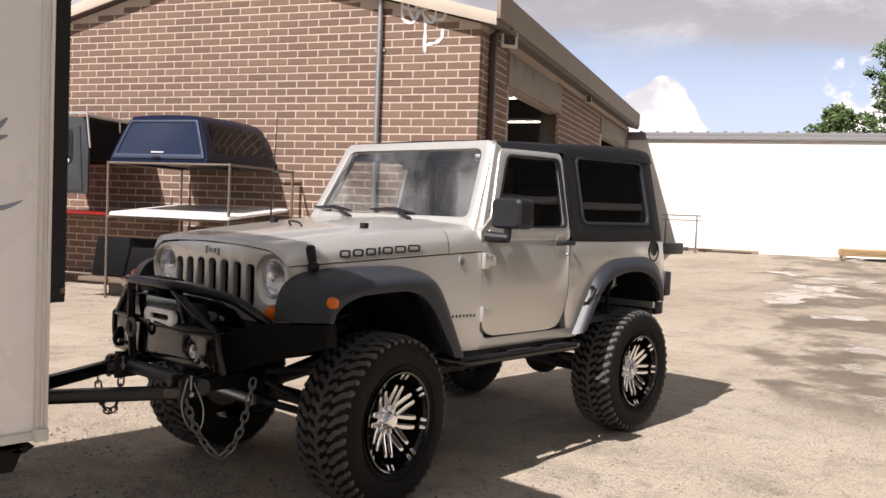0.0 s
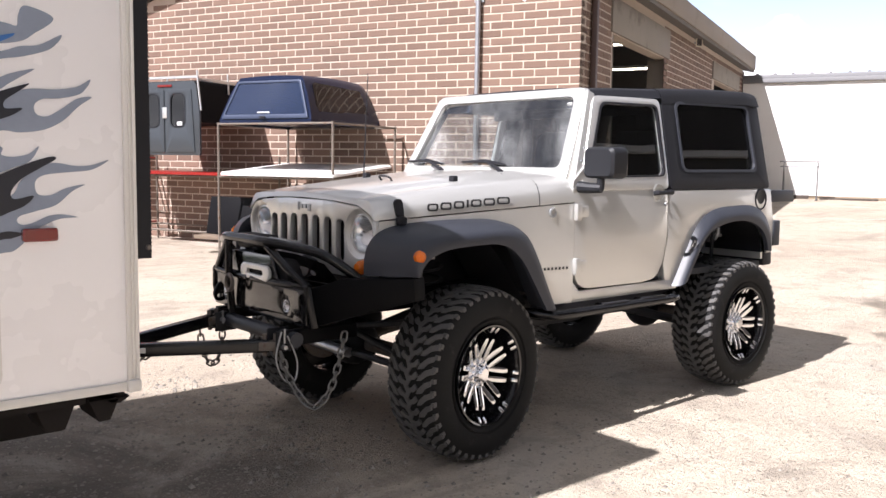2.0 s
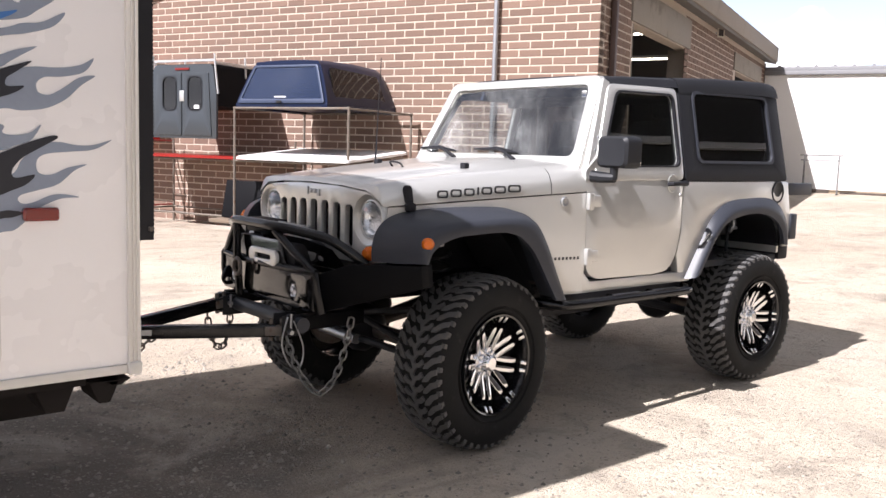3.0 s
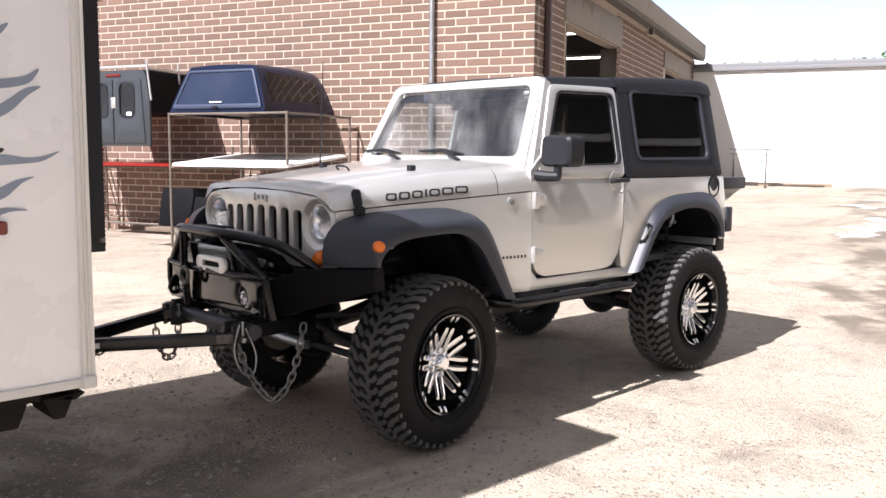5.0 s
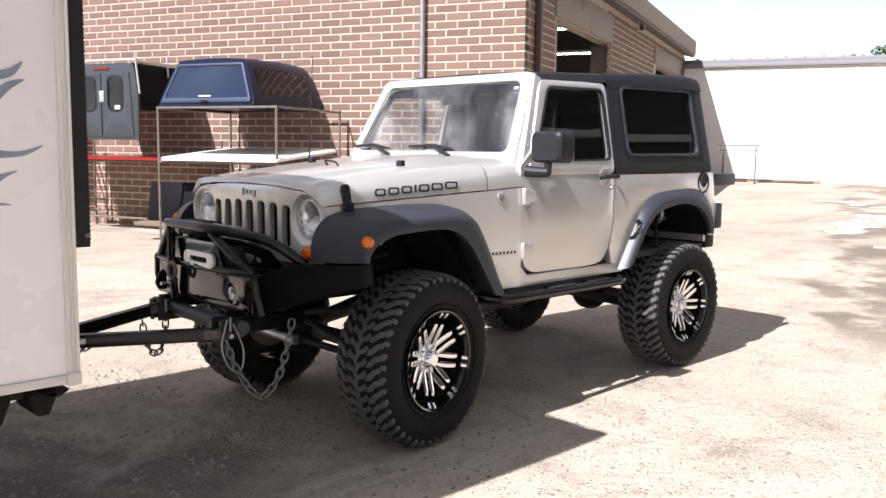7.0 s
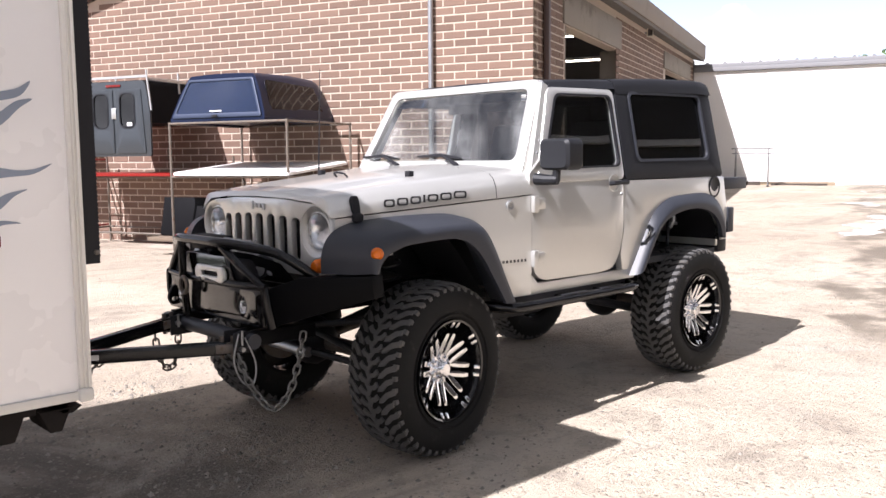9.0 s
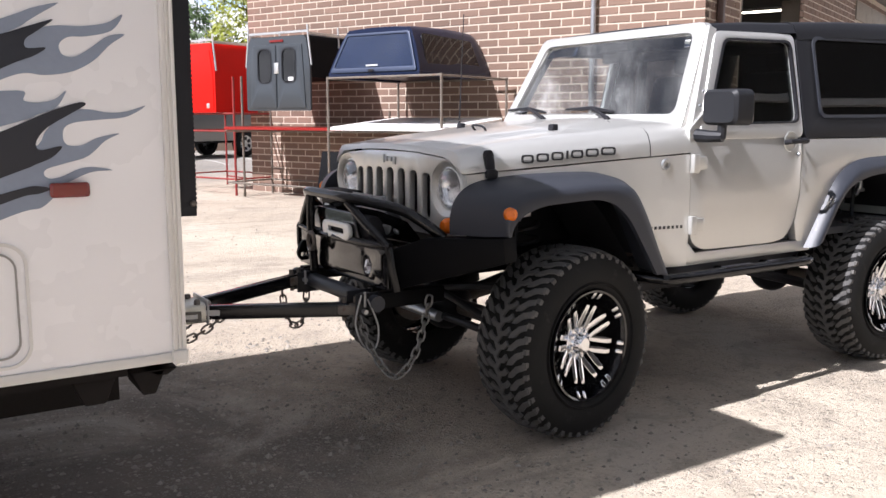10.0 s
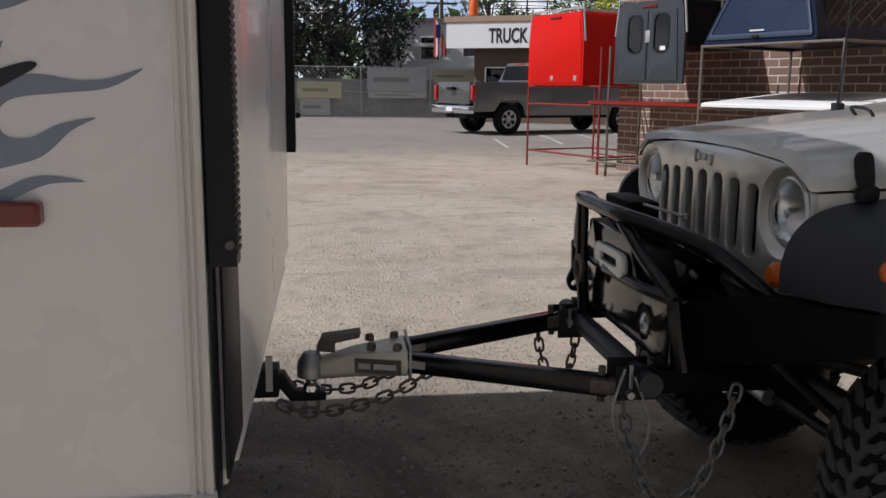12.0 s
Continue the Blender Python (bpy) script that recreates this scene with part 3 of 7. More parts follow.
wall_fittings()


def build_white_wall():
    s = Shape().box(WB + 0.02, 40, DB, DB + 0.25, 0.1, 4.0)
    on_building(solid("wall_white", s, WHITEWALL, "long sunlit white rendered wall", "wall", kind="structure"))
    s = Shape().box(WB + 0.02, 40, DB - 0.09, DB + 0.3, 4.004, 4.12).box(WB + 0.02, 40, DB - 0.03, DB + 0.3, 4.12, 4.24)
    on_building(solid("coping", s, GREYMETAL, "grey sheet metal coping on the white wall", "trim", kind="structure", bevel=0.008))
    ribs = Shape()
    for i in range(62):
        x = WB + 0.4 + i * 0.5
        ribs.prism([(x - 0.05, 4.24), (x + 0.05, 4.24), (x + 0.03, 4.285), (x - 0.03, 4.285)], "y", DB + 0.0, DB + 6)
    ribs.box(WB + 0.02, 40, DB + 0.31, DB + 6, 4.19, 4.235)
    on_building(solid("roof_white_building", ribs, GREYMETAL, "ribbed grey metal roof behind the white wall", "roof", kind="structure"))
    # an earth-stained foot and loose timber along it
    timber = surface("old_timber", (0.30, 0.235, 0.16), 0.85, vary=0.25, big=3, fine=40, bump=0.4, stretch=(1, 8, 8))
    yellowed = surface("yellowed_timber", (0.36, 0.25, 0.12), 0.85, vary=0.3, big=3, fine=40, bump=0.4, stretch=(1, 8, 8), rand=0.25)
    dark = surface("dark_timber", (0.07, 0.055, 0.045), 0.85, vary=0.25, big=3, fine=40, bump=0.3)
    z0 = 0.62
    for x0, x1, h, d, mat, lab in ((9.6, 11.1, 0.10, 0.34, dark, "dark weathered timber plank"), (10.8, 13.1, 0.09, 0.30, timber, "pale timber plank lying along the wall"), (11.4, 12.9, 0.05, 0.46, dark, "dark weathered timber plank")):
        z = ground_z(*(BUILDING @ Vector(((x0 + x1) / 2, DB - d - 0.1, 0))).xy)
        solid("plank", Shape().box(0, x1 - x0, -0.12, 0.12, -0.01, h), mat, lab, "timber", "timber along the wall", m=BUILDING @ Matrix.Translation((x0, DB - d, z)), bevel=0.006)
    z = ground_z(*(BUILDING @ Vector((17.2, DB - 0.8, 0))).xy)
    pallet = thing("pallet", "flat stack of pale timber boards on the ground", "pallet", BUILDING @ Matrix.Translation((15.2, DB - 1.0, z)))
    for k in range(3):
        part("bearer", Shape().box(0.05 + k * 1.3, 0.15 + k * 1.3, -0.5, 0.5, -0.01, 0.09), timber, pallet, bevel=0.005)
    for layer in range(3):
        for k in range(6):
            end = 0.05 * ((layer * 5 + k * 3) % 4)
            part("board", Shape().box(end, 2.8 + end, -0.5 + k * 0.17, -0.345 + k * 0.17, 0.092 + layer * 0.062, 0.148 + layer * 0.062), yellowed, pallet, bevel=0.006)
    # a light steel trestle in front of the wall
    weathered = surface("weathered_steel", (0.16, 0.155, 0.15), 0.6, 0.3, vary=0.2)
    z = ground_z(*(BUILDING @ Vector((11.0, DB - 0.6, 0))).xy)
    tre = thing("trestle", "light grey tubular steel trestle stand by the white wall", "trestle", BUILDING @ Matrix.Translation((10.42, DB - 1.15, z - 0.01)))
    for x in (0.06, 0.94):
        for y in (-0.16, 0.16):
            part("leg", Shape().rod((x, y, 0), (x + 0.0, 0.03 * (1 if y > 0 else -1), 1.05), 0.016, 8), weathered, tre)
        part("foot", Shape().box(x - 0.03, x + 0.03, -0.19, 0.19, 0, 0.02), dark, tre)
    part("rail", Shape().rod((-0.06, 0, 1.07), (1.06, 0, 1.07), 0.018, 8), weathered, tre)
    part("rail", Shape().rod((-0.04, 0, 0.93), (1.10, 0, 0.93), 0.014, 8), weathered, tre)


build_white_wall()


# ---- the motorhome ----
RVSKIN = surface("cream_fibreglass", (0.83, 0.82, 0.825), 0.28, vary=0.008, big=1.2, fine=120, coat=0.3)
RVTRIM = surface("cream_corner_trim", (0.66, 0.64, 0.60), 0.35, vary=0.05, big=4)
GREYBLUE = surface("grey_blue_decal", (0.235, 0.27, 0.335), 0.35, vary=0.10, big=3)
NAVY = surface("near_black_decal", (0.016, 0.017, 0.024), 0.3, vary=0.1)
BLUE = surface("blue_decal", (0.05, 0.16, 0.42), 0.3, vary=0.1)
# grey that puts the hatch rim's shadow line into the joint colour
JOINT = surface("shadow_line_joint", (0.30, 0.285, 0.265), 0.7, vary=0.2)
UNDERSIDE = surface("grimy_underside_steel", (0.010, 0.008, 0.0075), 0.7, spec=0.15, vary=0.3, big=4, fine=60)
RVX, RVY, RVZ, RVTOP = -1.865, 1.27, 0.775, 3.01


def build_motorhome():
    rv = thing("motorhome", "cream motorhome with grey and black flame graphics", "motorhome")
    body = Shape().box(-9.5, RVX - 0.004, -RVY, RVY, RVZ, RVTOP)
    part("body", body, RVSKIN, rv, bevel=0.03)
    part("roof_cap", Shape().box(-9.45, RVX - 0.05, -RVY + 0.05, RVY - 0.05, RVTOP + 0.002, RVTOP + 0.06), RVSKIN, rv, bevel=0.02)
    # unseen roof-edge ledge added so the motorhome's shadow tip lands right
    part("awning_case", Shape().prism(rounded(-RVY - 0.13, -RVY - 0.002, RVTOP - 0.15, RVTOP - 0.002, 0.05), "x", -9.3, RVX - 0.006), RVSKIN, rv, "unseen cream ledge along the roof edge, shaping the shadow")
    for s, lab in ((-1, "grooved cream corner moulding"), (1, "")):
        t = Shape()
        for k, w in ((0, 0.010), (0.014, 0.007), (0.025, 0.012)):
            t.box(RVX - 0.036 + k, RVX - 0.036 + k + w, s * RVY - 0.012, s * RVY + 0.012, RVZ + 0.02, RVTOP - 0.03)
        t.box(RVX - 0.037, RVX + 0.001, s * RVY - 0.008, s * RVY + 0.007, RVZ + 0.02, RVTOP - 0.03)
        part("corner_moulding", t, RVTRIM, rv, lab, bevel=0.003)
        part("corner_cap", Shape().box(RVX - 0.040, RVX + 0.004, s * RVY - 0.02, s * RVY + 0.016, RVZ - 0.010, RVZ + 0.030), RVTRIM, rv, "moulded plastic corner cap", bevel=0.008)
        part("corner_seal", Shape().box(RVX - 0.003, RVX + 0.004, s * (RVY - 0.045) - 0.038, s * (RVY - 0.045) + 0.038, RVZ + 0.0, RVTOP - 0.05), SATIN, rv, "black rubber corner seal", bevel=0.005)
        # black ribbed strip above the hinge
        strip = Shape().box(RVX + 0.005, RVX + 0.048, s * (RVY - 0.03) - 0.03, s * (RVY - 0.03) + 0.03, 1.18, RVTOP - 0.1)
        for k in range(130):
            z = 1.2 + k * 0.013
            strip.box(RVX + 0.048, RVX + 0.0505, s * (RVY - 0.03) - 0.029, s * (RVY - 0.03) + 0.029, z, z + 0.007)
        if s < 0:
            # dark panel in place of the car's dark reflection in the ramp door
            part("lower_seal", Shape().box(RVX + 0.0125, RVX + 0.018, -RVY + 0.06, -RVY + 0.30, RVZ + 0.02, 1.178), SATIN, rv, "black panel for the dark reflection low on the ramp door", bevel=0.002)
        strip_ob = part("ribbed_strip", strip, SATIN, rv, "black ribbed rubber strip")
        part("bolt", Shape().lathe([(0.0, -0.005), (0.006, -0.005), (0.009, 0), (0.009, 0.004)], (RVX + 0.038, s * RVY + s * 0.004, 1.215), "y", 10), RAWSTEEL, strip_ob, "steel pivot bolt")
    part("bottom_rail", Shape().box(-9.4, RVX - 0.032, -RVY - 0.006, -RVY + 0.01, RVZ - 0.006, RVZ + 0.022), RVTRIM, rv, "cream skirt rail", bevel=0.003)
    part("rear_door", Shape().box(RVX - 0.002, RVX + 0.012, -RVY + 0.088, RVY - 0.088, RVZ - 0.004, 2.9), RVSKIN, rv, "glossy cream rear ramp door", bevel=0.006)
    part("door_lip", Shape().box(RVX - 0.05, RVX + 0.006, -0.95, 0.95, 0.712, RVZ - 0.006), RVSKIN, rv, "cream lip below the ramp door", bevel=0.006)
    # dark frame members under the floor
    part("chassis", Shape().box(-9.3, RVX - 0.08, -0.75, -0.62, 0.52, RVZ - 0.004).box(-9.3, RVX - 0.08, 0.62, 0.75, 0.52, RVZ - 0.004).box(-9.3, RVX - 0.16, -RVY + 0.01, RVY - 0.01, RVZ - 0.03, RVZ - 0.002), UNDERSIDE, rv, "black steel chassis")
    for x0, x1, h in ((-1.97, -1.88, 0.05), (-2.01, -1.915, 0.10), (-2.165, -2.05, 0.105)):
        part("frame_bracket", Shape().prism([(x0, RVZ - 0.031), (x1, RVZ - 0.031), (x1 - 0.03, RVZ - h), (x0 + 0.03, RVZ - h)], "y", -RVY + 0.03, -RVY + 0.20), UNDERSIDE, rv, bevel=0.004)
    part("hitch_beam", Shape().box(RVX - 0.36, RVX - 0.26, -0.65, 0.65, 0.50, 0.62), SATIN, rv, "black rear hitch beam", bevel=0.006)
    part("receiver", Shape().box(RVX - 0.3, RVX + 0.03, -0.045, 0.045, 0.515, 0.605), SATIN, rv, "hitch receiver", bevel=0.005)
    for y in (-1.0, 1.0):
        wheel = part("wheel", Shape().lathe([(0.22, -0.14), (0.40, -0.14), (0.44, -0.08), (0.44, 0.08), (0.40, 0.14), (0.22, 0.14)], (-6.4, y, 0.44), "y", 32, caps=True), RUBBER, rv)
        wheel["label"] = "black motorhome tyre"
        wheel = part("wheel", Shape().lathe([(0.22, -0.14), (0.40, -0.14), (0.44, -0.08), (0.44, 0.08), (0.40, 0.14), (0.22, 0.14)], (-9.0, y, 0.44), "y", 32, caps=True), RUBBER, rv)
    # a low hatch with a rounded outline
    part("hatch", plate(rounded(-2.95, -2.258, 0.812, 1.140, 0.06, 6), [rounded(-2.942, -2.266, 0.820, 1.132, 0.053, 6)], "y", -RVY - 0.006, -RVY + 0.002), RVTRIM, rv, "round-cornered access hatch rim")
    part("hatch_door", plate(rounded(-2.925, -2.284, 0.838, 1.114, 0.045, 6), [rounded(-2.920, -2.289, 0.843, 1.109, 0.041, 6)], "y", -RVY - 0.004, -RVY + 0.002), JOINT, rv, "fine joint round the hatch door")
    part("marker_lamp", Shape().put(Shape().loft([[(x, 0.0, z) for x, z in rounded(-0.048, 0.048, -0.019, 0.019, 0.008)], [(x, -0.018, z) for x, z in rounded(-0.048, 0.048, -0.019, 0.019, 0.008)], [(x, -0.024, z) for x, z in rounded(-0.042, 0.042, -0.014, 0.014, 0.006)]]), Matrix.Translation((-2.148, -RVY - 0.001, 1.268))), surface("red_lens_lamp", (0.17, 0.014, 0.009), 0.2, vary=0.15, coat=0.5), rv, "red side marker lamp")

    def flame(mat, pts, y, lab=""):
        part("flame", plate(curve(pts, 5), [], "y", -RVY - y, -RVY + 0.001), mat, rv, lab)

    flame(GREYBLUE, [(-2.610, 1.692), (-2.437, 1.745), (-2.247, 1.776), (-2.185, 1.797), (-2.133, 1.806), (-2.070, 1.840), (-2.101, 1.798), (-2.176, 1.770), (-2.247, 1.754), (-2.438, 1.689)], 0.0020)
    flame(GREYBLUE, [(-2.523, 1.790), (-2.343, 1.789), (-2.196, 1.807), (-2.143, 1.837), (-2.091, 1.884), (-2.163, 1.911), (-2.184, 1.886), (-2.190, 1.853), (-2.225, 1.859), (-2.342, 1.864)], 0.0020)
    flame(BLUE, [(-2.390, 1.771), (-2.295, 1.806), (-2.226, 1.824), (-2.195, 1.831), (-2.218, 1.813), (-2.276, 1.789)], 0.0035)
    flame(GREYBLUE, [(-2.440, 1.622), (-2.248, 1.704), (-2.207, 1.722), (-2.147, 1.738), (-2.185, 1.712), (-2.218, 1.690), (-2.249, 1.669), (-2.395, 1.599)], 0.0020)
    flame(GREYBLUE, [(-2.531, 1.529), (-2.395, 1.609), (-2.234, 1.648), (-2.208, 1.670), (-2.156, 1.682), (-2.092, 1.684), (-2.031, 1.696), (-1.992, 1.719), (-2.020, 1.677), (-2.082, 1.659), (-2.127, 1.655), (-2.150, 1.636), (-2.144, 1.611), (-2.115, 1.607), (-2.077, 1.629), (-2.032, 1.661), (-1.989, 1.668), (-2.027, 1.640), (-2.072, 1.596), (-2.126, 1.568), (-2.190, 1.558), (-2.251, 1.559), (-2.397, 1.504)], 0.0020)
    flame(NAVY, [(-2.441, 1.591), (-2.249, 1.666), (-2.203, 1.683), (-2.161, 1.696), (-2.198, 1.667), (-2.227, 1.645), (-2.226, 1.624), (-2.182, 1.626), (-2.210, 1.605), (-2.250, 1.589), (-2.397, 1.526)], 0.0035)
    flame(GREYBLUE, [(-2.444, 1.492), (-2.252, 1.519), (-2.240, 1.495), (-2.207, 1.490), (-2.168, 1.499), (-2.140, 1.521), (-2.166, 1.478), (-2.212, 1.459), (-2.253, 1.443), (-2.446, 1.398)], 0.0020)
    flame(NAVY, [(-2.538, 1.304), (-2.401, 1.372), (-2.254, 1.436), (-2.192, 1.464), (-2.149, 1.480), (-2.106, 1.492), (-2.097, 1.484), (-2.139, 1.459), (-2.192, 1.426), (-2.218, 1.392), (-2.210, 1.371), (-2.159, 1.380), (-2.183, 1.352), (-2.225, 1.334), (-2.256, 1.321), (-2.403, 1.276)], 0.0035)
    flame(GREYBLUE, [(-2.497, 1.220), (-2.355, 1.324), (-2.224, 1.377), (-2.192, 1.422), (-2.144, 1.466), (-2.095, 1.474), (-2.040, 1.466), (-1.994, 1.469), (-1.944, 1.484), (-1.995, 1.455), (-2.063, 1.447), (-2.128, 1.439), (-2.153, 1.420), (-2.149, 1.386), (-2.113, 1.381), (-2.069, 1.401), (-2.016, 1.411), (-2.052, 1.392), (-2.097, 1.353), (-2.152, 1.336), (-2.196, 1.323), (-2.205, 1.309), (-2.192, 1.298), (-2.163, 1.302), (-2.119, 1.321), (-2.081, 1.324), (-2.038, 1.315), (-2.087, 1.312), (-2.131, 1.295), (-2.179, 1.268), (-2.183, 1.252), (-2.217, 1.224), (-2.258, 1.217), (-2.406, 1.174)], 0.0020)
    flame(NAVY, [(-2.405, 1.233), (-2.257, 1.276), (-2.216, 1.279), (-2.192, 1.271), (-2.221, 1.260), (-2.257, 1.255), (-2.377, 1.216)], 0.0035)


build_motorhome()


# ---- the off-road car; its nose points to -x, its near side is -y ----
def lerp(a, b, t):
    return a + (b - a) * t


def tread_lugs(radius, width, count):
    """Hooked mud-terrain blocks round a tyre whose axle lies along y."""
    w = width / 2
    shoulder = [(0.00, -1.0), (0.52, -1.0), (0.58, -0.76), (0.86, -0.56), (0.78, -0.40), (0.46, -0.46), (0.06, -0.70)]
    long_lug = [(0.02, -0.94), (0.50, -0.94), (0.58, -0.76), (0.92, -0.60), (0.84, -0.38), (0.50, -0.44), (0.08, -0.70)]
    hook = [(0.00, -0.34), (0.42, -0.44), (0.66, -0.28), (0.58, -0.14), (1.06, 0.00), (0.86, 0.10), (0.24, -0.06), (0.22, -0.22)]
    s = Shape()
    for i in range(count):
        lug = long_lug if i % 2 else shoulder
        for b, swap in ((lug, 1), (hook, 1), (lug, -1), (hook, -1)):
            b = [(u, y) for u, y in b] if swap > 0 else [(u + 0.5, -y) for u, y in b[::-1]]
            rings = []
            for r, shrink in ((radius - 0.016, 0.97), (radius - 0.002, 0.955), (radius, 0.91)):
                cu, cy = sum(p[0] for p in b) / len(b), sum(p[1] for p in b) / len(b)
                ring = []
                for u, y in b:
                    u, y = lerp(cu, u, shrink) - 0.85 * abs(y), lerp(cy, y, shrink)
                    a = 2 * math.pi * (i + u) / count
                    drop = 0.020 * max(0.0, abs(y) - 0.55) / 0.45
                    ring.append(((r - drop) * math.cos(a), y * w, (r - drop) * math.sin(a)))
                rings.append(ring)
            s.loft(rings)
        # raised biters on the shoulder of the sidewall
        for side in (-1, 1):
            a0, a1 = 2 * math.pi * (i + 0.10) / count, 2 * math.pi * (i + 0.50) / count
            y0, y1 = side * (w + 0.002), side * (w - 0.02)
            ring0 = [(rr * math.cos(a), y0 + side * 0.001, rr * math.sin(a)) for a, rr in ((a0, radius - 0.025), (a1, radius - 0.025), (a1, radius - 0.055), (a0, radius - 0.062))]
            ring1 = [(rr * math.cos(a), y1, rr * math.sin(a)) for a, rr in ((a0, radius - 0.02), (a1, radius - 0.02), (a1, radius - 0.055), (a0, radius - 0.062))]
            s.loft([ring0, ring1])
    return s


def wheel_meshes():
    R, W = 0.455, 0.31
    w = W / 2
    side = [(0.250, w - 0.035), (0.262, w - 0.010), (0.285, w + 0.006), (0.33, w + 0.014), (0.375, w + 0.013), (0.405, w + 0.006), (0.428, w - 0.006), (0.438, w - 0.020)]
    prof = [(r, -y) for r, y in side] + [(0.4435, -w * 0.6), (0.4445, 0.0), (0.4435, w * 0.6)] + side[::-1]
    tyre = Shape().lathe(prof, (0, 0, 0), "y", 64)
    for rr in (0.292, 0.30):
        tyre.lathe([(rr, -w - 0.004), (rr + 0.002, -w - 0.013), (rr + 0.004, -w - 0.004)], (0, 0, 0), "y", 64)
    rim = Shape().lathe([(0.250, w - 0.03), (0.246, 0.02), (0.235, -0.06), (0.240, -w + 0.045), (0.247, -w + 0.01), (0.252, -w - 0.006), (0.262, -w - 0.010), (0.266, -w + 0.004), (0.252, -w + 0.02)], (0, 0, 0), "y", 64)
    dish = Shape().lathe([(0.0, -0.035), (0.09, -0.035), (0.15, -0.02), (0.236, 0.0), (0.238, 0.03), (0.0, 0.03)], (0, 0, 0), "y", 48)
    cap = Shape().lathe([(0.0, -0.126), (0.030, -0.126), (0.041, -0.118), (0.044, -0.095), (0.052, -0.086), (0.054, -0.035)], (0, 0, 0), "y", 12)
    flange = Shape().lathe([(0.050, -0.082), (0.078, -0.080), (0.086, -0.066), (0.088, -0.03)], (0, 0, 0), "y", 32)
    bar = Shape()
    rings = []
    for r, y, hw in ((0.050, -0.086, 0.0105), (0.09, -0.096, 0.0145), (0.13, -0.110, 0.0160), (0.160, -0.122, 0.0150), (0.186, -0.130, 0.011)):
        rings.append([(-hw, y, r), (hw, y, r), (hw, y + 0.022, r), (-hw, y + 0.022, r)])
    bar.loft(rings)
    tip = Shape().loft([[(-0.0095, -0.142, 0.218), (0.0095, -0.142, 0.218), (0.0095, -0.120, 0.218), (-0.0095, -0.120, 0.218)],
                        [(-0.0105, -0.158, 0.247), (0.0105, -0.158, 0.247), (0.0105, -0.130, 0.247), (-0.0105, -0.130, 0.247)]])
    nut = Shape().lathe([(0.0, -0.100), (0.008, -0.100), (0.010, -0.094), (0.010, -0.075)], (0.064, 0, 0), "y", 6)
    return dict(tyre=mesh_of("tyre", tyre, RUBBER), tread=mesh_of("tread", tread_lugs(R, W, 46), TREAD, smooth=0), rim=mesh_of("rim", rim, GLOSS), dish=mesh_of("dish", dish, GLOSS),
                cap=mesh_of("centre_cap", cap, CHROME), flange=mesh_of("flange", flange, CHROME), spoke=mesh_of("spoke", bar, CHROME, bevel=0.003), tip=mesh_of("spoke_tip", tip, CHROME, bevel=0.002),
                nut=mesh_of("wheel_nut", nut, CHROME))


def put_wheel(parent, meshes, m, spin):
    def child(name, key, owner, mm=None, label=""):
        ob = new(name, meshes[key])
        ob.parent = owner
        if mm is not None:
            ob.matrix_local = mm
        if label:
            ob["label"] = label
        return ob
    hub = child("wheel", "rim", parent, m, "gloss black alloy wheel with bright twin spokes")
    child("tyre", "tyre", hub, None, "dusty black mud-terrain tyre")
    child("tread", "tread", hub, None, "chunky hooked tread blocks")
    child("dish", "dish", hub)
    child("centre_cap", "cap", hub, None, "polished centre cap")
    child("flange", "flange", hub)
    for i in range(8):
        turn = Matrix.Rotation(2 * math.pi * i / 8 + spin, 4, "Y")
        for off in (-1, 1):
            child("spoke", "spoke", hub, turn @ Matrix.Translation((off * 0.0255, 0, 0)))
            child("spoke_tip", "tip", hub, turn @ Matrix.Translation((off * 0.0205, 0, 0)))
        child("wheel_nut", "nut", hub, Matrix.Rotation(2 * math.pi * (i + 0.5) / 8 + spin, 4, "Y"))
    return hub


def pair(name, shape, material, parent, label="", bevel=0.0, smooth=35):
    """A part and its twin on the other side of the car."""
    return part(name, shape, material, parent, label, bevel, smooth), part(name, shape.mirrored(), material, parent, label, bevel, smooth)


def bars_for_text(count, length, height, gap):
    """Plain bars in the size of lettering that is not spelled out."""
    w = (length - gap * (count - 1)) / count
    return [(i * (w + gap), i * (w + gap) + w, 0, height) for i in range(count)]


def side_y(z):
    """How the body side leans in above and below the waist."""
    return 0.790 - 0.05 * max(0.0, z - 1.05) ** 1.5 - 0.06 * max(0.0, 0.95 - z) ** 1.5


def lean(shape, out=0.0):
    """Lays a flat side shape (built at y = 0) on the leaning body side."""
    s = Shape()
    s.v = [(x, y - side_y(z) - out, z) for x, y, z in shape.v]
    s.f, s.m = shape.f, shape.m
    return s


def top_lean(shape):
    """As lean, for the tall upper body: the glasshouse tapers to the roof."""
    s = Shape()
    s.v = [(x, y - (0.786 - 0.20 * max(0.0, z - 1.36) - 0.05 * max(0.0, z - 1.36) ** 2), z) for x, y, z in shape.v]
    s.f, s.m = shape.f, shape.m
    return s


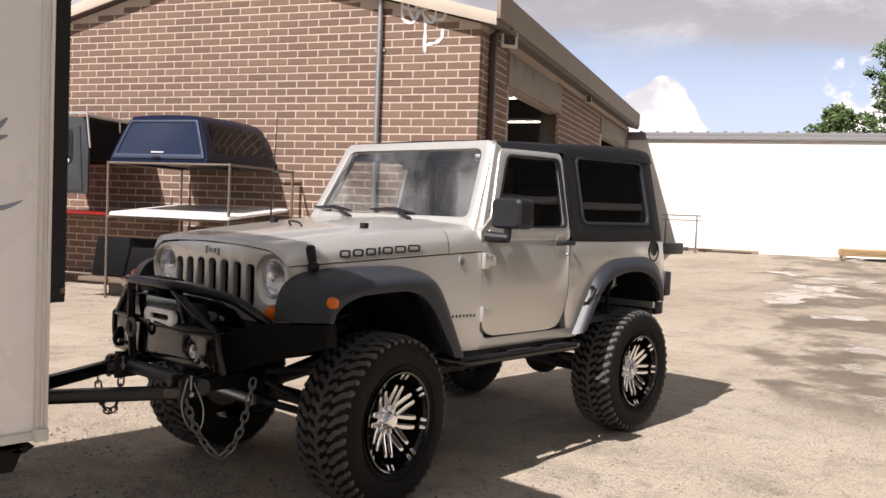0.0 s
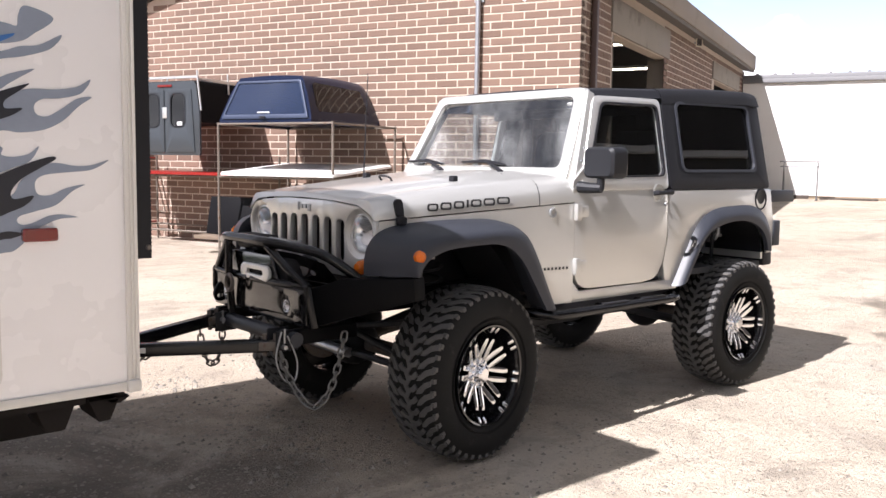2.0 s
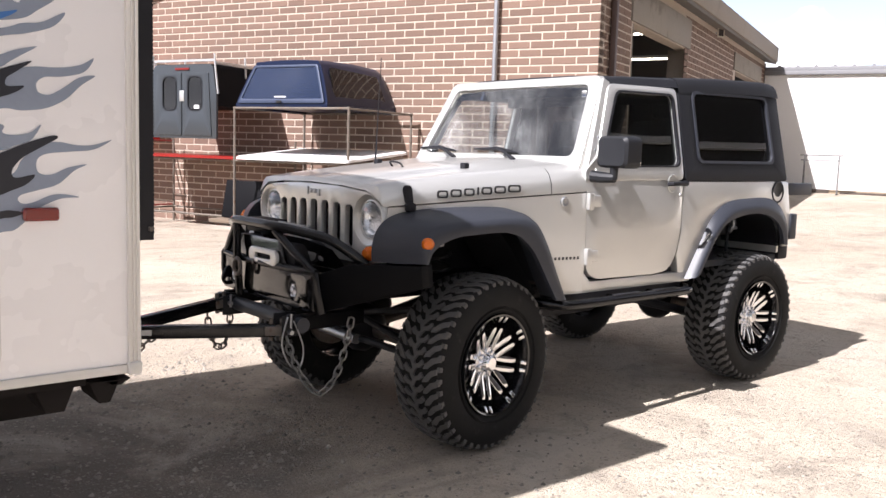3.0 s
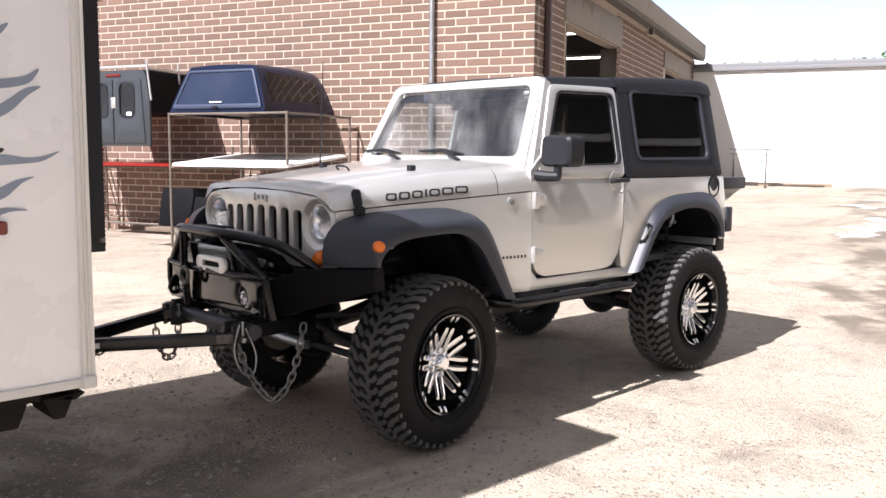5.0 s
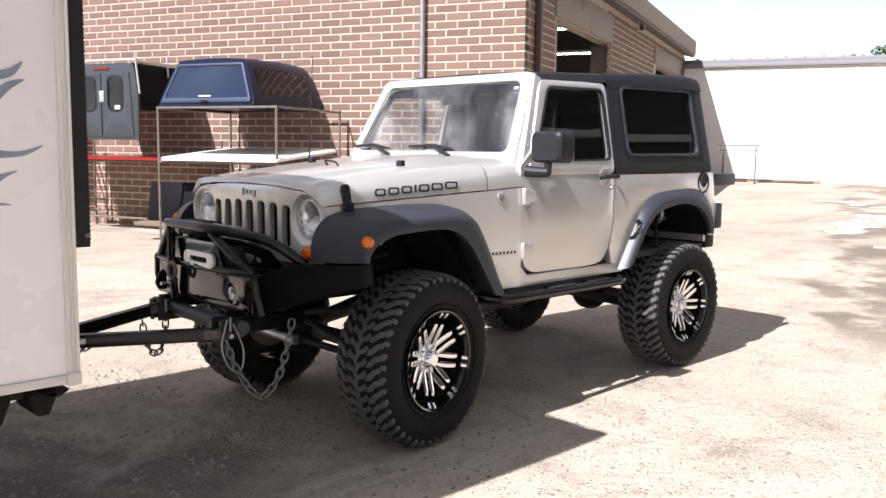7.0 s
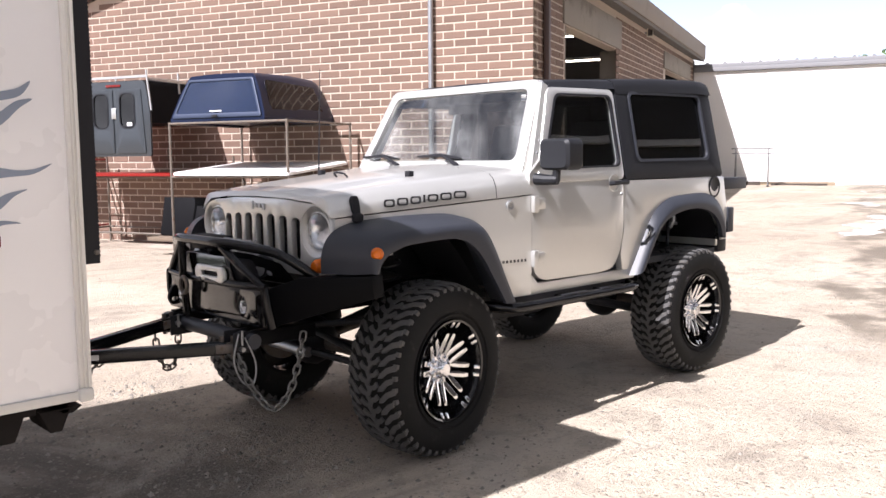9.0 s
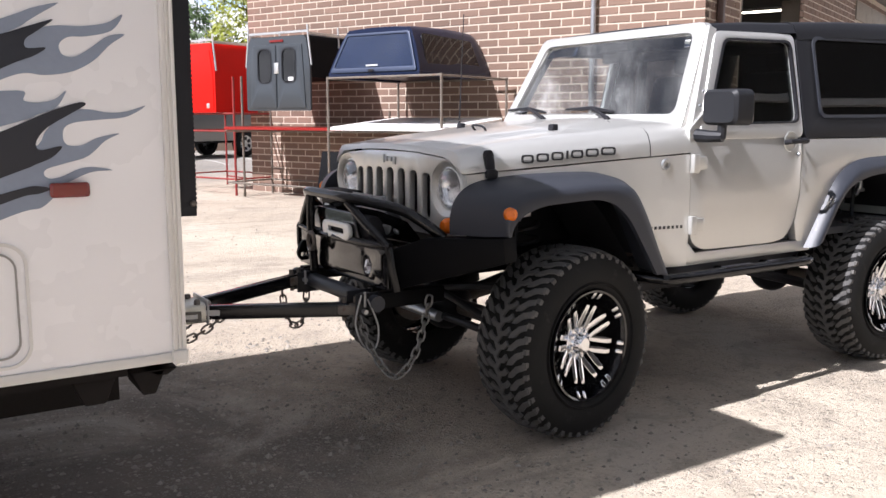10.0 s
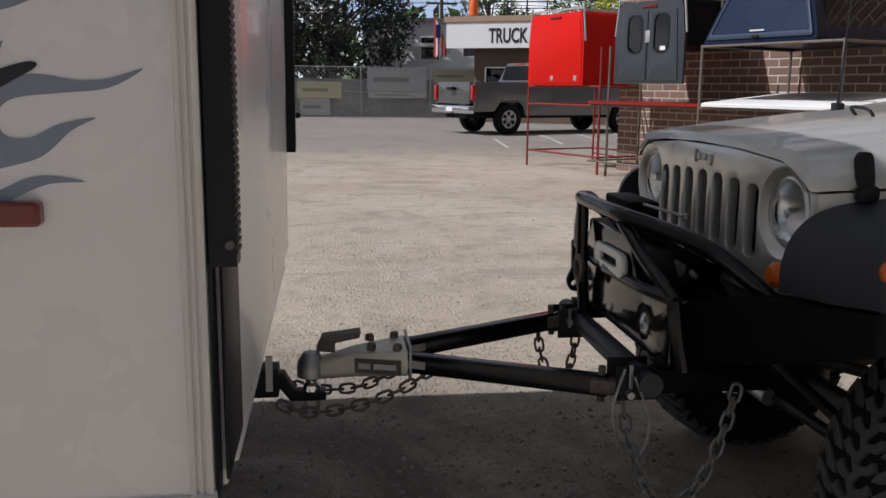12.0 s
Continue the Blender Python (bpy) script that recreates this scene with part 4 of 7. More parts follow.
def build_car():
    car = thing("off_road_car", "lifted silver two-door off-road car with black hardtop", "car")
    # front clip: bonnet, scuttle and fenders share one plan, narrow at the nose
    mid = -0.03

    def half_width(x):
        return 0.7855 * lerp(0.768, 1.0, min((x + 0.50) / 1.235, 1.0))

    def centre_line(x):
        return mid * 0.6 * (1 - ease((x + 0.5) / 1.0))

    def seam(x):
        return lerp(1.218, 1.292, (x + 0.50) / 1.235)

    def hood_ring(x):
        t = (x + 0.50) / 1.03
        hw, zs, cy = half_width(x), seam(x) + 0.004, centre_line(x)
        zt = lerp(1.322, 1.428, t ** 0.9) if t > 0 else 1.322
        half = [(hw, zs - 0.006), (hw, zs + 0.006), (hw * 0.992, lerp(zs, zt, 0.36)), (hw * 0.96, lerp(zs, zt, 0.66)), (hw * 0.905, lerp(zs, zt, 0.86)), (hw * 0.81, zt - 0.006), (hw * 0.52, zt), (hw * 0.5, zt + 0.006), (0, zt + 0.012)]
        return [(x, cy - y, z) for y, z in half] + [(x, cy + y, z) for y, z in half[-2::-1]]
    rings = []
    for x in (-0.50, -0.40, -0.25, -0.05, 0.15, 0.33, 0.50):
        rings.append(hood_ring(x))
    # the bonnet's back edge bows towards the screen at its middle
    rings.append([(x + 0.10 * (1 - (y / 0.75) ** 2), y, z + 0.012 * (1 - (y / 0.75) ** 2)) for x, y, z in hood_ring(0.50)])
    first = hood_ring(-0.50)

    def grille_top(y):
        return float(np.interp(abs(y - mid), (0.0, 0.2, 0.5, 0.59, 0.62), (1.300, 1.300, 1.276, 1.228, 1.208)))
    first = [(x + 0.016 * ((y - mid) / 0.5) ** 2, y, z) for x, y, z in first]
    rings[0] = first
    rings[1] = [(x + 0.008 * ((y - mid) / 0.5) ** 2, y, z) for x, y, z in rings[1]]
    nose = [(x - 0.010, y * 0.995, lerp(z, grille_top(y) + 0.008, 0.45)) for x, y, z in first]
    nose0 = [(x - 0.016, y * 0.99, grille_top(y) + 0.008) for x, y, z in first]
    under = [(x + 0.03, y * 0.98, grille_top(y) + 0.010) for x, y, z in first]
    h = part("hood", Shape().loft([under, nose0, nose, *rings], closed=False), SILVER, car, "silver bonnet with a dust film", smooth=40)
    back = [[(x + 0.006 + 0.10 * (1 - (y / 0.75) ** 2), y, z - 0.001 + 0.012 * (1 - (y / 0.75) ** 2)) for x, y, z in hood_ring(0.50)], [(x + 0.05 * (1 - (y / 0.75) ** 2), y, z + 0.006 * (1 - (y / 0.75) ** 2)) for x, y, z in hood_ring(0.64)], hood_ring(0.76)]
    part("cowl", Shape().loft(back, closed=False), SILVER, car, "silver cowl panel under the windscreen", smooth=45)
    for sg in (-1, 1):
        yl = centre_line(-0.35) + sg * (half_width(-0.35) + 0.002)
        upper = Shape().loft([[(-0.352 + dx * k, yl + sg * 0.012 * (1 - k) - sg * 0.02 * lift + dy, 1.232 + 0.085 * lift) for dx, dy in ((-0.024, -0.012), (0.024, -0.012), (0.024, 0.012), (-0.024, 0.012))] for lift, k in ((0.0, 0.8), (0.3, 1.0), (0.8, 0.95), (1.0, 0.6))])
        latch = part("hood_latch", upper, SATIN, h, "black rubber bonnet latch", bevel=0.006)
        part("latch_foot", Shape().loft([[(-0.352 + dx * k, yl + sg * 0.012 + dy, z) for dx, dy in ((-0.024, -0.012), (0.024, -0.012), (0.024, 0.012), (-0.024, 0.012))] for z, k in ((1.192, 0.7), (1.20, 1.1), (1.226, 1.2), (1.236, 0.7))]), SATIN, latch, bevel=0.005)
        part("bump_stop", Shape().box(0.18, 0.215, sg * 0.40 - 0.02, sg * 0.40 + 0.02, 1.385, 1.425), SATIN, h, "black rubber stop", bevel=0.006)
        for a, b in ((0.0, 0.062), (0.076, 0.140), (0.154, 0.216), (0.232, 0.243), (0.258, 0.322), (0.336, 0.406), (0.420, 0.500)):
            x, zz, tall = -0.197 + a, 1.256 + 0.068 * a, 0.038
            yy = centre_line(x) + sg * (half_width(x) + 0.0005)
            if b - a < 0.02:
                mark = plate(rounded(0.0, b - a, 0.0, tall, 0.002, 2), [], "y", -0.0015, 0.0015)
            else:
                mark = plate(rounded(0.0, b - a, 0.0, tall, 0.013, 4), [rounded(0.010, b - a - 0.010, 0.008, tall - 0.008, 0.008, 4)], "y", -0.0015, 0.0015)
            part("badge_bar", Shape().put(mark, Matrix.Translation((x, yy, zz)) @ Matrix.Rotation(sg * radians(9.0), 4, "Z")), LETTER, h, "dark decal mark on the bonnet side")
    part("hood_loop", Shape().tube(curve([(0.02, -0.09, 1.388), (0.0, -0.085, 1.412), (0.0, 0.0, 1.416), (0.02, 0.005, 1.39)], 4, closed=False), 0.006, 6), SATIN, h)
    # antenna
    ant = part("antenna", Shape().tube([(0.33, 0.62, 1.36), (0.34, 0.62, 1.6), (0.36, 0.62, 2.05)], [0.006, 0.004, 0.0025], 6), SATIN, car, "thin whip antenna")
    part("antenna_base", Shape().lathe([(0.0, 0.035), (0.018, 0.03), (0.024, 0.0)], (0.33, 0.62, 1.345), "z", 12), SATIN, ant)

    # fender sides, one sheet from the grille to the door
    def fender(sg):
        cols = []
        for i in range(26):
            x = -0.462 + i * (0.742 + 0.462) / 25
            low = float(np.interp(x, (-0.54, 0.15, 0.25, 0.345, 0.46, 0.55, 0.75), (1.15, 1.15, 1.13, 1.04, 0.87, 0.735, 0.735)))
            top = seam(x) - 0.009
            k = half_width(x) / 0.7855
            col = []
            for j in range(7):
                z = lerp(top, low, j / 6)
                col.append((x, centre_line(x) + sg * side_y(z) * k, z))
            col += [(x, centre_line(x) + sg * (side_y(low) * k - 0.04), low), (x, centre_line(x) + sg * (side_y(top) * k - 0.04), top)]
            cols.append(col)
        return Shape().loft(cols)
    for sg in (-1, 1):
        part("fender", fender(sg), SILVER, car, "silver fender side", smooth=40)
    # grille
    outer = [(y + mid, z) for y, z in soften([(-0.59, 0.93), (0.59, 0.93), (0.605, 1.10), (0.59, 1.226), (0.50, 1.276), (0.20, 1.300), (-0.20, 1.300), (-0.50, 1.276), (-0.59, 1.226), (-0.605, 1.10)], 0.05, 4)]
    slots = [soften([(y - 0.034 + mid, 1.00), (y + 0.034 + mid, 1.00), (y + 0.034 + mid, 1.218 - 0.10 * y * y), (y - 0.034 + mid, 1.218 - 0.10 * y * y)], 0.032, 4) for y in (i * 0.1065 for i in range(-3, 4))]
    lamps = [circle(mid + sg * 0.474, 1.147, 0.116, 36) for sg in (-1, 1)]
    turns = [circle(mid + sg * 0.536, 0.990, 0.037, 16) for sg in (-1, 1)]
    face = plate(outer, slots + lamps + turns, "x", -0.503, -0.470)
    face.v = [(x + 0.014 * ((y - mid) / 0.476) ** 2, y, z) for x, y, z in face.v]
    g = part("grille", face, SILVER, car, "silver seven-slot grille panel", bevel=0.004)
    part("grille_mesh", Shape().box(-0.40, -0.39, -0.42, 0.36, 0.95, 1.25), DULL, g, "dark radiator behind the slots")
    for y0, y1, z0, z1 in ((0.048, 0.060, 1.240, 1.280), (0.012, 0.040, 1.248, 1.270), (-0.028, 0.004, 1.248, 1.270), (-0.062, -0.036, 1.236, 1.270)):
        part("badge_bar", Shape().box(-0.5095, -0.502, mid + y0, mid + y1, z0, z1), STEEL, g, "small metal badge bar", bevel=0.002)
    bowl = surface("lamp_reflector", (0.92, 0.92, 0.92), 0.22, 1.0, vary=0.0)
    for sg in (-1, 1):
        c = (-0.462, mid + sg * 0.474, 1.147)
        lamp = part("headlight", Shape().lathe([(0.098, -0.012), (0.094, 0.006), (0.082, 0.030), (0.050, 0.060), (0.018, 0.070), (0.0, 0.072)], c, "x", 32), bowl, car, "round clear-lens headlight")
        part("lens", Shape().lathe([(0.0, -0.030), (0.045, -0.027), (0.078, -0.018), (0.090, -0.006), (0.088, 0.0), (0.05, -0.018), (0.0, -0.024)], c, "x", 32), CLEAR, lamp)
        part("bezel", Shape().lathe([(0.088, -0.002), (0.090, -0.010), (0.096, -0.009), (0.106, -0.018), (0.119, -0.030), (0.124, -0.031), (0.127, -0.022)], c, "x", 40), SILVER, lamp, "silver headlight ring")
        part("bulb_shield", Shape().lathe([(0.0, -0.014), (0.014, -0.010), (0.018, 0.012), (0.012, 0.05)], c, "x", 14), CHROME, lamp)
        part("turn_signal", Shape().lathe([(0.0, -0.032), (0.022, -0.028), (0.034, -0.012), (0.036, 0.03)], (-0.508, mid + sg * 0.520, 0.990), "x", 20), AMBER, car, "amber turn signal")
    # front flares
    p_in = [(-0.552, 0.965), (-0.550, 1.045), (-0.522, 1.118), (-0.462, 1.167), (-0.36, 1.195), (-0.20, 1.210), (0.02, 1.216), (0.20, 1.210), (0.33, 1.165), (0.42, 1.06), (0.50, 0.90), (0.57, 0.735)]
    p_out = [(-0.450, 0.975), (-0.448, 1.060), (-0.417, 1.119), (-0.358, 1.146), (-0.25, 1.161), (-0.10, 1.168), (0.06, 1.173), (0.20, 1.165), (0.285, 1.127), (0.363, 1.016), (0.440, 0.867), (0.509, 0.738)]
    p_lip = [(-0.425, 0.975), (-0.410, 1.015), (-0.380, 1.046), (-0.330, 1.071), (-0.262, 1.090), (-0.15, 1.099), (0.0, 1.104), (0.09, 1.096), (0.160, 1.068), (0.240, 1.000), (0.320, 0.888), (0.421, 0.738)]
    def flare(p_in, p_out, p_lip, y_in, y_out):
        a, b, c = curve(p_in, 4, False), curve(p_out, 4, False), curve(p_lip, 4, False)
        rings = []
        for i in range(len(a)):
            yi = -y_in(a[i][0])
            o = -y_out
            mid = (lerp(a[i][0], b[i][0], 0.5), lerp(a[i][1], b[i][1], 0.35))
            low = (lerp(b[i][0], c[i][0], 0.5), lerp(b[i][1], c[i][1], 0.5))
            rings.append([(a[i][0], yi, a[i][1]), (mid[0], lerp(yi, o, 0.55), mid[1]), (b[i][0], lerp(yi, o, 0.88), b[i][1]), (lerp(b[i][0], low[0], 0.4), lerp(yi, o, 0.97), lerp(b[i][1], low[1], 0.4)), (low[0], o, low[1]),
                          (c[i][0], o + 0.004, c[i][1]), (c[i][0], o + 0.03, c[i][1]), (low[0], o + 0.05, low[1]), (lerp(low[0], a[i][0], 0.3), yi, lerp(low[1], a[i][1], 0.3))])
        return Shape().loft(rings)
    f1, f2 = pair("front_flare", flare(p_in, p_out, p_lip, lambda x: lerp(0.632, 0.70, ease((x + 0.6) / 1.1)), 0.905), FLARE, car, "dark grey plastic wheel-arch flare", smooth=50)
    for s, owner in ((-1, f1), (1, f2)):
        m = Matrix.Translation((-0.428, s * 0.893, 1.066)) @ Matrix.Rotation(s * radians(-52), 4, "Z")
        part("side_marker", Shape().put(Shape().lathe([(0.0, -0.018), (0.018, -0.015), (0.028, -0.004), (0.030, 0.012)], (0, 0, 0), "x", 18), m), AMBER, owner, "amber side marker")
    # tub sides
    door_low = soften([(0.746, 1.352), (0.746, 0.93), (0.771, 0.843), (0.85, 0.805), (1.38, 0.800), (1.50, 0.815), (1.565, 0.90), (1.602, 1.05), (1.606, 1.352)], 0.06, 4)
    doors = pair("door", lean(plate(door_low, [], "y", 0.0, 0.05)), SILVER, car, "silver door with black handle", bevel=0.004)
    frame_out = [(0.785, 1.352), (1.606, 1.352), (1.640, 1.905), (1.010, 1.890)]
    frame_in = soften([(0.870, 1.430), (1.572, 1.440), (1.592, 1.856), (1.075, 1.846)], 0.045, 4)
    sill = lean(plate([(0.742, 0.735), (1.72, 0.735), (1.66, 0.796), (0.80, 0.796), (0.742, 0.85)], [], "y", 0.0, 0.05))
    pair("sill", sill, SILVER, car, "", bevel=0.003)
    arch = curve([(1.72, 0.735), (1.80, 0.86), (1.92, 1.02), (2.06, 1.12), (2.25, 1.165), (2.50, 1.165), (2.68, 1.11), (2.78, 1.0), (2.79, 0.90)], 4, False)
    quarter = [(1.612, 1.345), (1.608, 1.05), (1.575, 0.90), (1.60, 0.80), (1.725, 0.735)] + arch[1:] + [(2.86, 0.90), (2.865, 1.10), (2.82, 1.345)]
    pair("rear_quarter", lean(plate(quarter, [], "y", 0.0, 0.05)), SILVER, car, "", bevel=0.003)
    for s, d in ((-1, doors[0]), (1, doors[1])):
        fr = top_lean(plate(soften(frame_out, 0.05, 4), [frame_in], "y", -0.004, 0.035))
        gl = top_lean(plate(frame_in, [], "y", 0.016, 0.020))
        seal = top_lean(plate(soften([(0.850, 1.421), (1.586, 1.431), (1.606, 1.868), (1.064, 1.858)], 0.05, 4), [frame_in], "y", -0.008, 0.012))
        if s > 0:
            fr, gl, seal = fr.mirrored(), gl.mirrored(), seal.mirrored()
        part("window_frame", fr, SILVER, d, bevel=0.006)
        pane = part("pane", gl, DOORGLASS if s < 0 else FARGLASS, d, "tinted side window")
        part("window_seal", seal, SATIN, d)
        for z in (1.237, 0.936):
            hinge = Shape().box(0.735, 0.775, -0.816, -0.79, z - 0.045, z + 0.045).box(0.765, 0.845, -0.802, -0.788, z - 0.03, z + 0.032)
            part("hinge", hinge if s < 0 else hinge.mirrored(), SILVER, d, "exposed silver door hinge", bevel=0.004)
        grip = Shape().tube([(1.435, -0.800, 1.330), (1.45, -0.825, 1.333), (1.52, -0.830, 1.335), (1.585, -0.825, 1.337), (1.60, -0.80, 1.337)], [0.014, 0.014, 0.012, 0.016, 0.018], 8)
        part("handle", grip if s < 0 else grip.mirrored(), SATIN, d, "black door handle", bevel=0.0)
        cup = Shape().lathe([(0.0, 0.004), (0.045, 0.003), (0.052, -0.003), (0.056, 0.0)], (1.50, -0.789, 1.335), "y", 20)
        part("handle_cup", cup if s < 0 else cup.mirrored(), SILVER, d)
        key = Shape().lathe([(0.0, -0.006), (0.010, -0.005), (0.012, 0.002)], (1.575, -0.792, 1.265), "y", 12)
        part("lock", key if s < 0 else key.mirrored(), STEEL, d)
        badge = Shape()
        badge.lathe([(0.012, -0.003), (0.024, -0.006), (0.028, -0.002), (0.028, 0.004)], (0.590, -0.790 * half_width(0.59) / 0.7855, 1.236), "y", 18)
        part("fender_badge", badge if s < 0 else badge.mirrored(), STEEL, car, "small round metal badge")
        for a, b, z0, z1 in bars_for_text(8, 0.20, 0.02, 0.006):
            bar_ = Shape().put(Shape().box(a, b - 0.006, -0.002, 0.001, 0, 0.015), Matrix.Translation((0.511, -0.790 * half_width(0.511) / 0.7855, 0.925)) @ Matrix.Rotation(radians(-8.0), 4, "Z"))
            part("badge_bar", bar_ if s < 0 else bar_.mirrored(), LETTER, car, "small dark decal bars")
    # door mirror
    arm = Shape().tube([(0.79, -0.77, 1.372), (0.80, -0.84, 1.368), (0.815, -0.91, 1.368)], [0.034, 0.030, 0.026], 10).tube([(0.815, -0.90, 1.36), (0.815, -0.905, 1.44)], 0.022, 10)
    head = Shape().loft([[(0.778, -0.90 + 0.0 + y * 0.82, 1.505 + z * 0.84) for y, z in rounded(-0.115, 0.100, -0.084, 0.086, 0.035)],
                         [(0.792, -0.90 + y * 0.96, 1.505 + z * 0.97) for y, z in rounded(-0.115, 0.100, -0.084, 0.086, 0.035)],
                         [(0.822, -0.90 + y, 1.505 + z) for y, z in rounded(-0.115, 0.100, -0.084, 0.086, 0.035)],
                         [(0.895, -0.90 + y, 1.505 + z) for y, z in rounded(-0.115, 0.100, -0.084, 0.086, 0.035)]])
    part("mirror", head, MIRRORCASE, doors[0], "black plastic door mirror")
    part("mirror_arm", arm, MIRRORCASE, doors[0])
    part("mirror_glass", Shape().loft([[(0.897, -0.90 + y, 1.505 + z) for y, z in rounded(-0.113, 0.113, -0.077, 0.077, 0.025)], [(0.899, -0.90 + y, 1.505 + z) for y, z in rounded(-0.113, 0.113, -0.077, 0.077, 0.025)]]), CHROME, doors[0])
    # rear flares
    q_in = [(1.665, 0.750), (1.76, 0.90), (1.855, 1.045), (1.955, 1.155), (2.12, 1.224), (2.36, 1.242), (2.60, 1.238), (2.755, 1.175), (2.835, 1.05), (2.85, 0.91)]
    q_out = [(1.70, 0.762), (1.78, 0.89), (1.86, 1.01), (1.945, 1.095), (2.075, 1.170), (2.28, 1.195), (2.48, 1.19), (2.65, 1.135), (2.745, 1.025), (2.765, 0.915)]
    q_lip = [(1.752, 0.780), (1.822, 0.885), (1.892, 0.985), (1.977, 1.068), (2.097, 1.115), (2.257, 1.140), (2.437, 1.136), (2.587, 1.09), (2.677, 1.01), (2.707, 0.925)]
    pair("rear_flare", flare(q_in, q_out, q_lip, lambda x: 0.775, 0.852), FLARE, car, "dark grey plastic rear wheel-arch flare", smooth=50)
    pair("flare_reflector", Shape().put(Shape().box(-0.012, 0.012, -0.006, 0.006, -0.05, 0.05), Matrix.Translation((1.822, -0.829, 0.985)) @ Matrix.Rotation(radians(-40), 4, "Z") @ Matrix.Rotation(radians(30), 4, "Y")), CLEAR, car, "small clear reflector", bevel=0.003)
    pair("wheel_liner", Shape().loft([[(x, -0.30, z) for x, z in arch] , [(x, -0.775, z) for x, z in arch]], closed=False), SATIN, car)
    farch = curve([(-0.40, 0.98), (-0.385, 1.06), (-0.33, 1.12), (-0.10, 1.15), (0.10, 1.14), (0.24, 1.03), (0.36, 0.88), (0.47, 0.74)], 4, False)
    pair("wheel_liner", Shape().loft([[(x, -0.34, z) for x, z in farch], [(x, -0.70, z) for x, z in farch]], closed=False), SATIN, car)
    # windscreen
    def ws(y, z, off=0.0):
        t = (z - 1.40) / 0.52
        return (0.715 + 0.265 * t - off + 0.02 * (1 - (y / 0.7) ** 2) * -1, y, z)
    hw0, hw1, z0, z1 = 0.735, 0.640, 1.385, 1.935
    outer_w = soften([(-hw0, z0), (hw0, z0), (hw1, z1), (-hw1, z1)], 0.05, 4)
    inner_w = soften([(-0.655, 1.475), (0.655, 1.475), (0.578, 1.885), (-0.578, 1.885)], 0.05, 4)
    fr = plate(outer_w, [inner_w], "x", 0.0, 0.05)
    fr.v = [(ws(y, z)[0] + x, y, z) for x, y, z in fr.v]
    wsf = part("windscreen_frame", fr, SILVER, car, "silver windscreen frame", bevel=0.008)
    n = 10
    pane = Shape()
    cols = []
    for i in range(n + 1):
        u = -1 + 2 * i / n
        cols.append([(ws(u * 0.66, 1.465)[0] + 0.022, u * lerp(0.665, 0.665, 0), 1.465), (ws(u * 0.585, 1.893)[0] + 0.022, u * 0.588, 1.893), (ws(u * 0.585, 1.893)[0] + 0.027, u * 0.588, 1.893), (ws(u * 0.66, 1.465)[0] + 0.027, u * 0.665, 1.465)])
    pane.loft(cols)
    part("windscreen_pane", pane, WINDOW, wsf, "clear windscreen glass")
    band = Shape()
    cols = []
    for i in range(n + 1):
        u = -1 + 2 * i / n
        cols.append([(ws(u * 0.6, z)[0] + 0.030, u * hwz, z) for z, hwz in ((1.815, 0.605), (1.888, 0.590))])
    band.loft(cols, closed=False)
    part("sun_band", band, glass("blue_sun_band", (0.03, 0.06, 0.22), 0.0), wsf, "dark blue sun band")
    part("sticker", Shape().box(0.955, 0.958, -0.560, -0.525, 1.812, 1.85), WHITE, wsf, "small white sticker")
    for ya, yb, yk in ((0.33, 0.70, 0.24), (-0.235, 0.155, -0.29)):
        ym = lerp(ya, yb, 0.48)
        arm_pts = [(0.655, yk, 1.452), (0.685, lerp(yk, ym, 0.35), 1.478), (0.755, ym, 1.512)]
        wip = part("wiper", Shape().tube(arm_pts, [0.013, 0.009, 0.007], 8).lathe([(0.0, 0.016), (0.016, 0.012), (0.020, -0.012)], (0.655, yk, 1.445), "z", 12), SATIN, car, "black windscreen wiper")
        part("blade", Shape().tube([(0.742, ya - 0.01, 1.487), (0.758, ym, 1.508), (0.752, yb, 1.502)], [0.006, 0.013, 0.006], 6), SATIN, wip)
    pair("a_pillar_foot", lean(plate(soften([(0.735, 1.338), (0.80, 1.338), (0.93, 1.50), (0.88, 1.52), (0.735, 1.40)], 0.015), [], "y", 0.002, 0.06)), SILVER, car)
    pair("a_pillar", top_lean(plate([(0.735, 1.36), (0.80, 1.36), (1.03, 1.90), (0.985, 1.915)], [], "y", 0.004, 0.10)), SILVER, car)
    for k in range(4):
        pair("screw", Shape().lathe([(0.0, -0.006), (0.008, -0.004), (0.009, 0.003)], (0.765 + k * 0.03, -0.772 + k * 0.008, 1.375 + k * 0.07), "y", 8), STEEL, car)
    # hardtop
    def roof_ring(x, zt, hw, drop=0.10):
        half = [(hw + 0.010, zt - drop), (hw + 0.002, zt - 0.055), (hw - 0.012, zt - 0.020), (hw - 0.048, zt - 0.003), (hw * 0.6, zt + 0.010), (0, zt + 0.014)]
        return [(x, -y, z) for y, z in half] + [(x, y, z) for y, z in half[-2::-1]]
    front_roof = [roof_ring(0.985, 1.915, 0.630, 0.05), roof_ring(1.02, 1.935, 0.640, 0.06), roof_ring(1.30, 1.955, 0.652, 0.06), roof_ring(1.655, 1.970, 0.662, 0.06)]
    part("roof_panel", Shape().loft(front_roof, closed=True), HARDTOP, car, "black removable roof panel", smooth=50)
    rear_roof = [roof_ring(1.662, 1.975, 0.663), roof_ring(2.10, 2.002, 0.668), roof_ring(2.62, 2.018, 0.668), roof_ring(2.76, 2.014, 0.664), roof_ring(2.805, 1.996, 0.658, 0.08)]
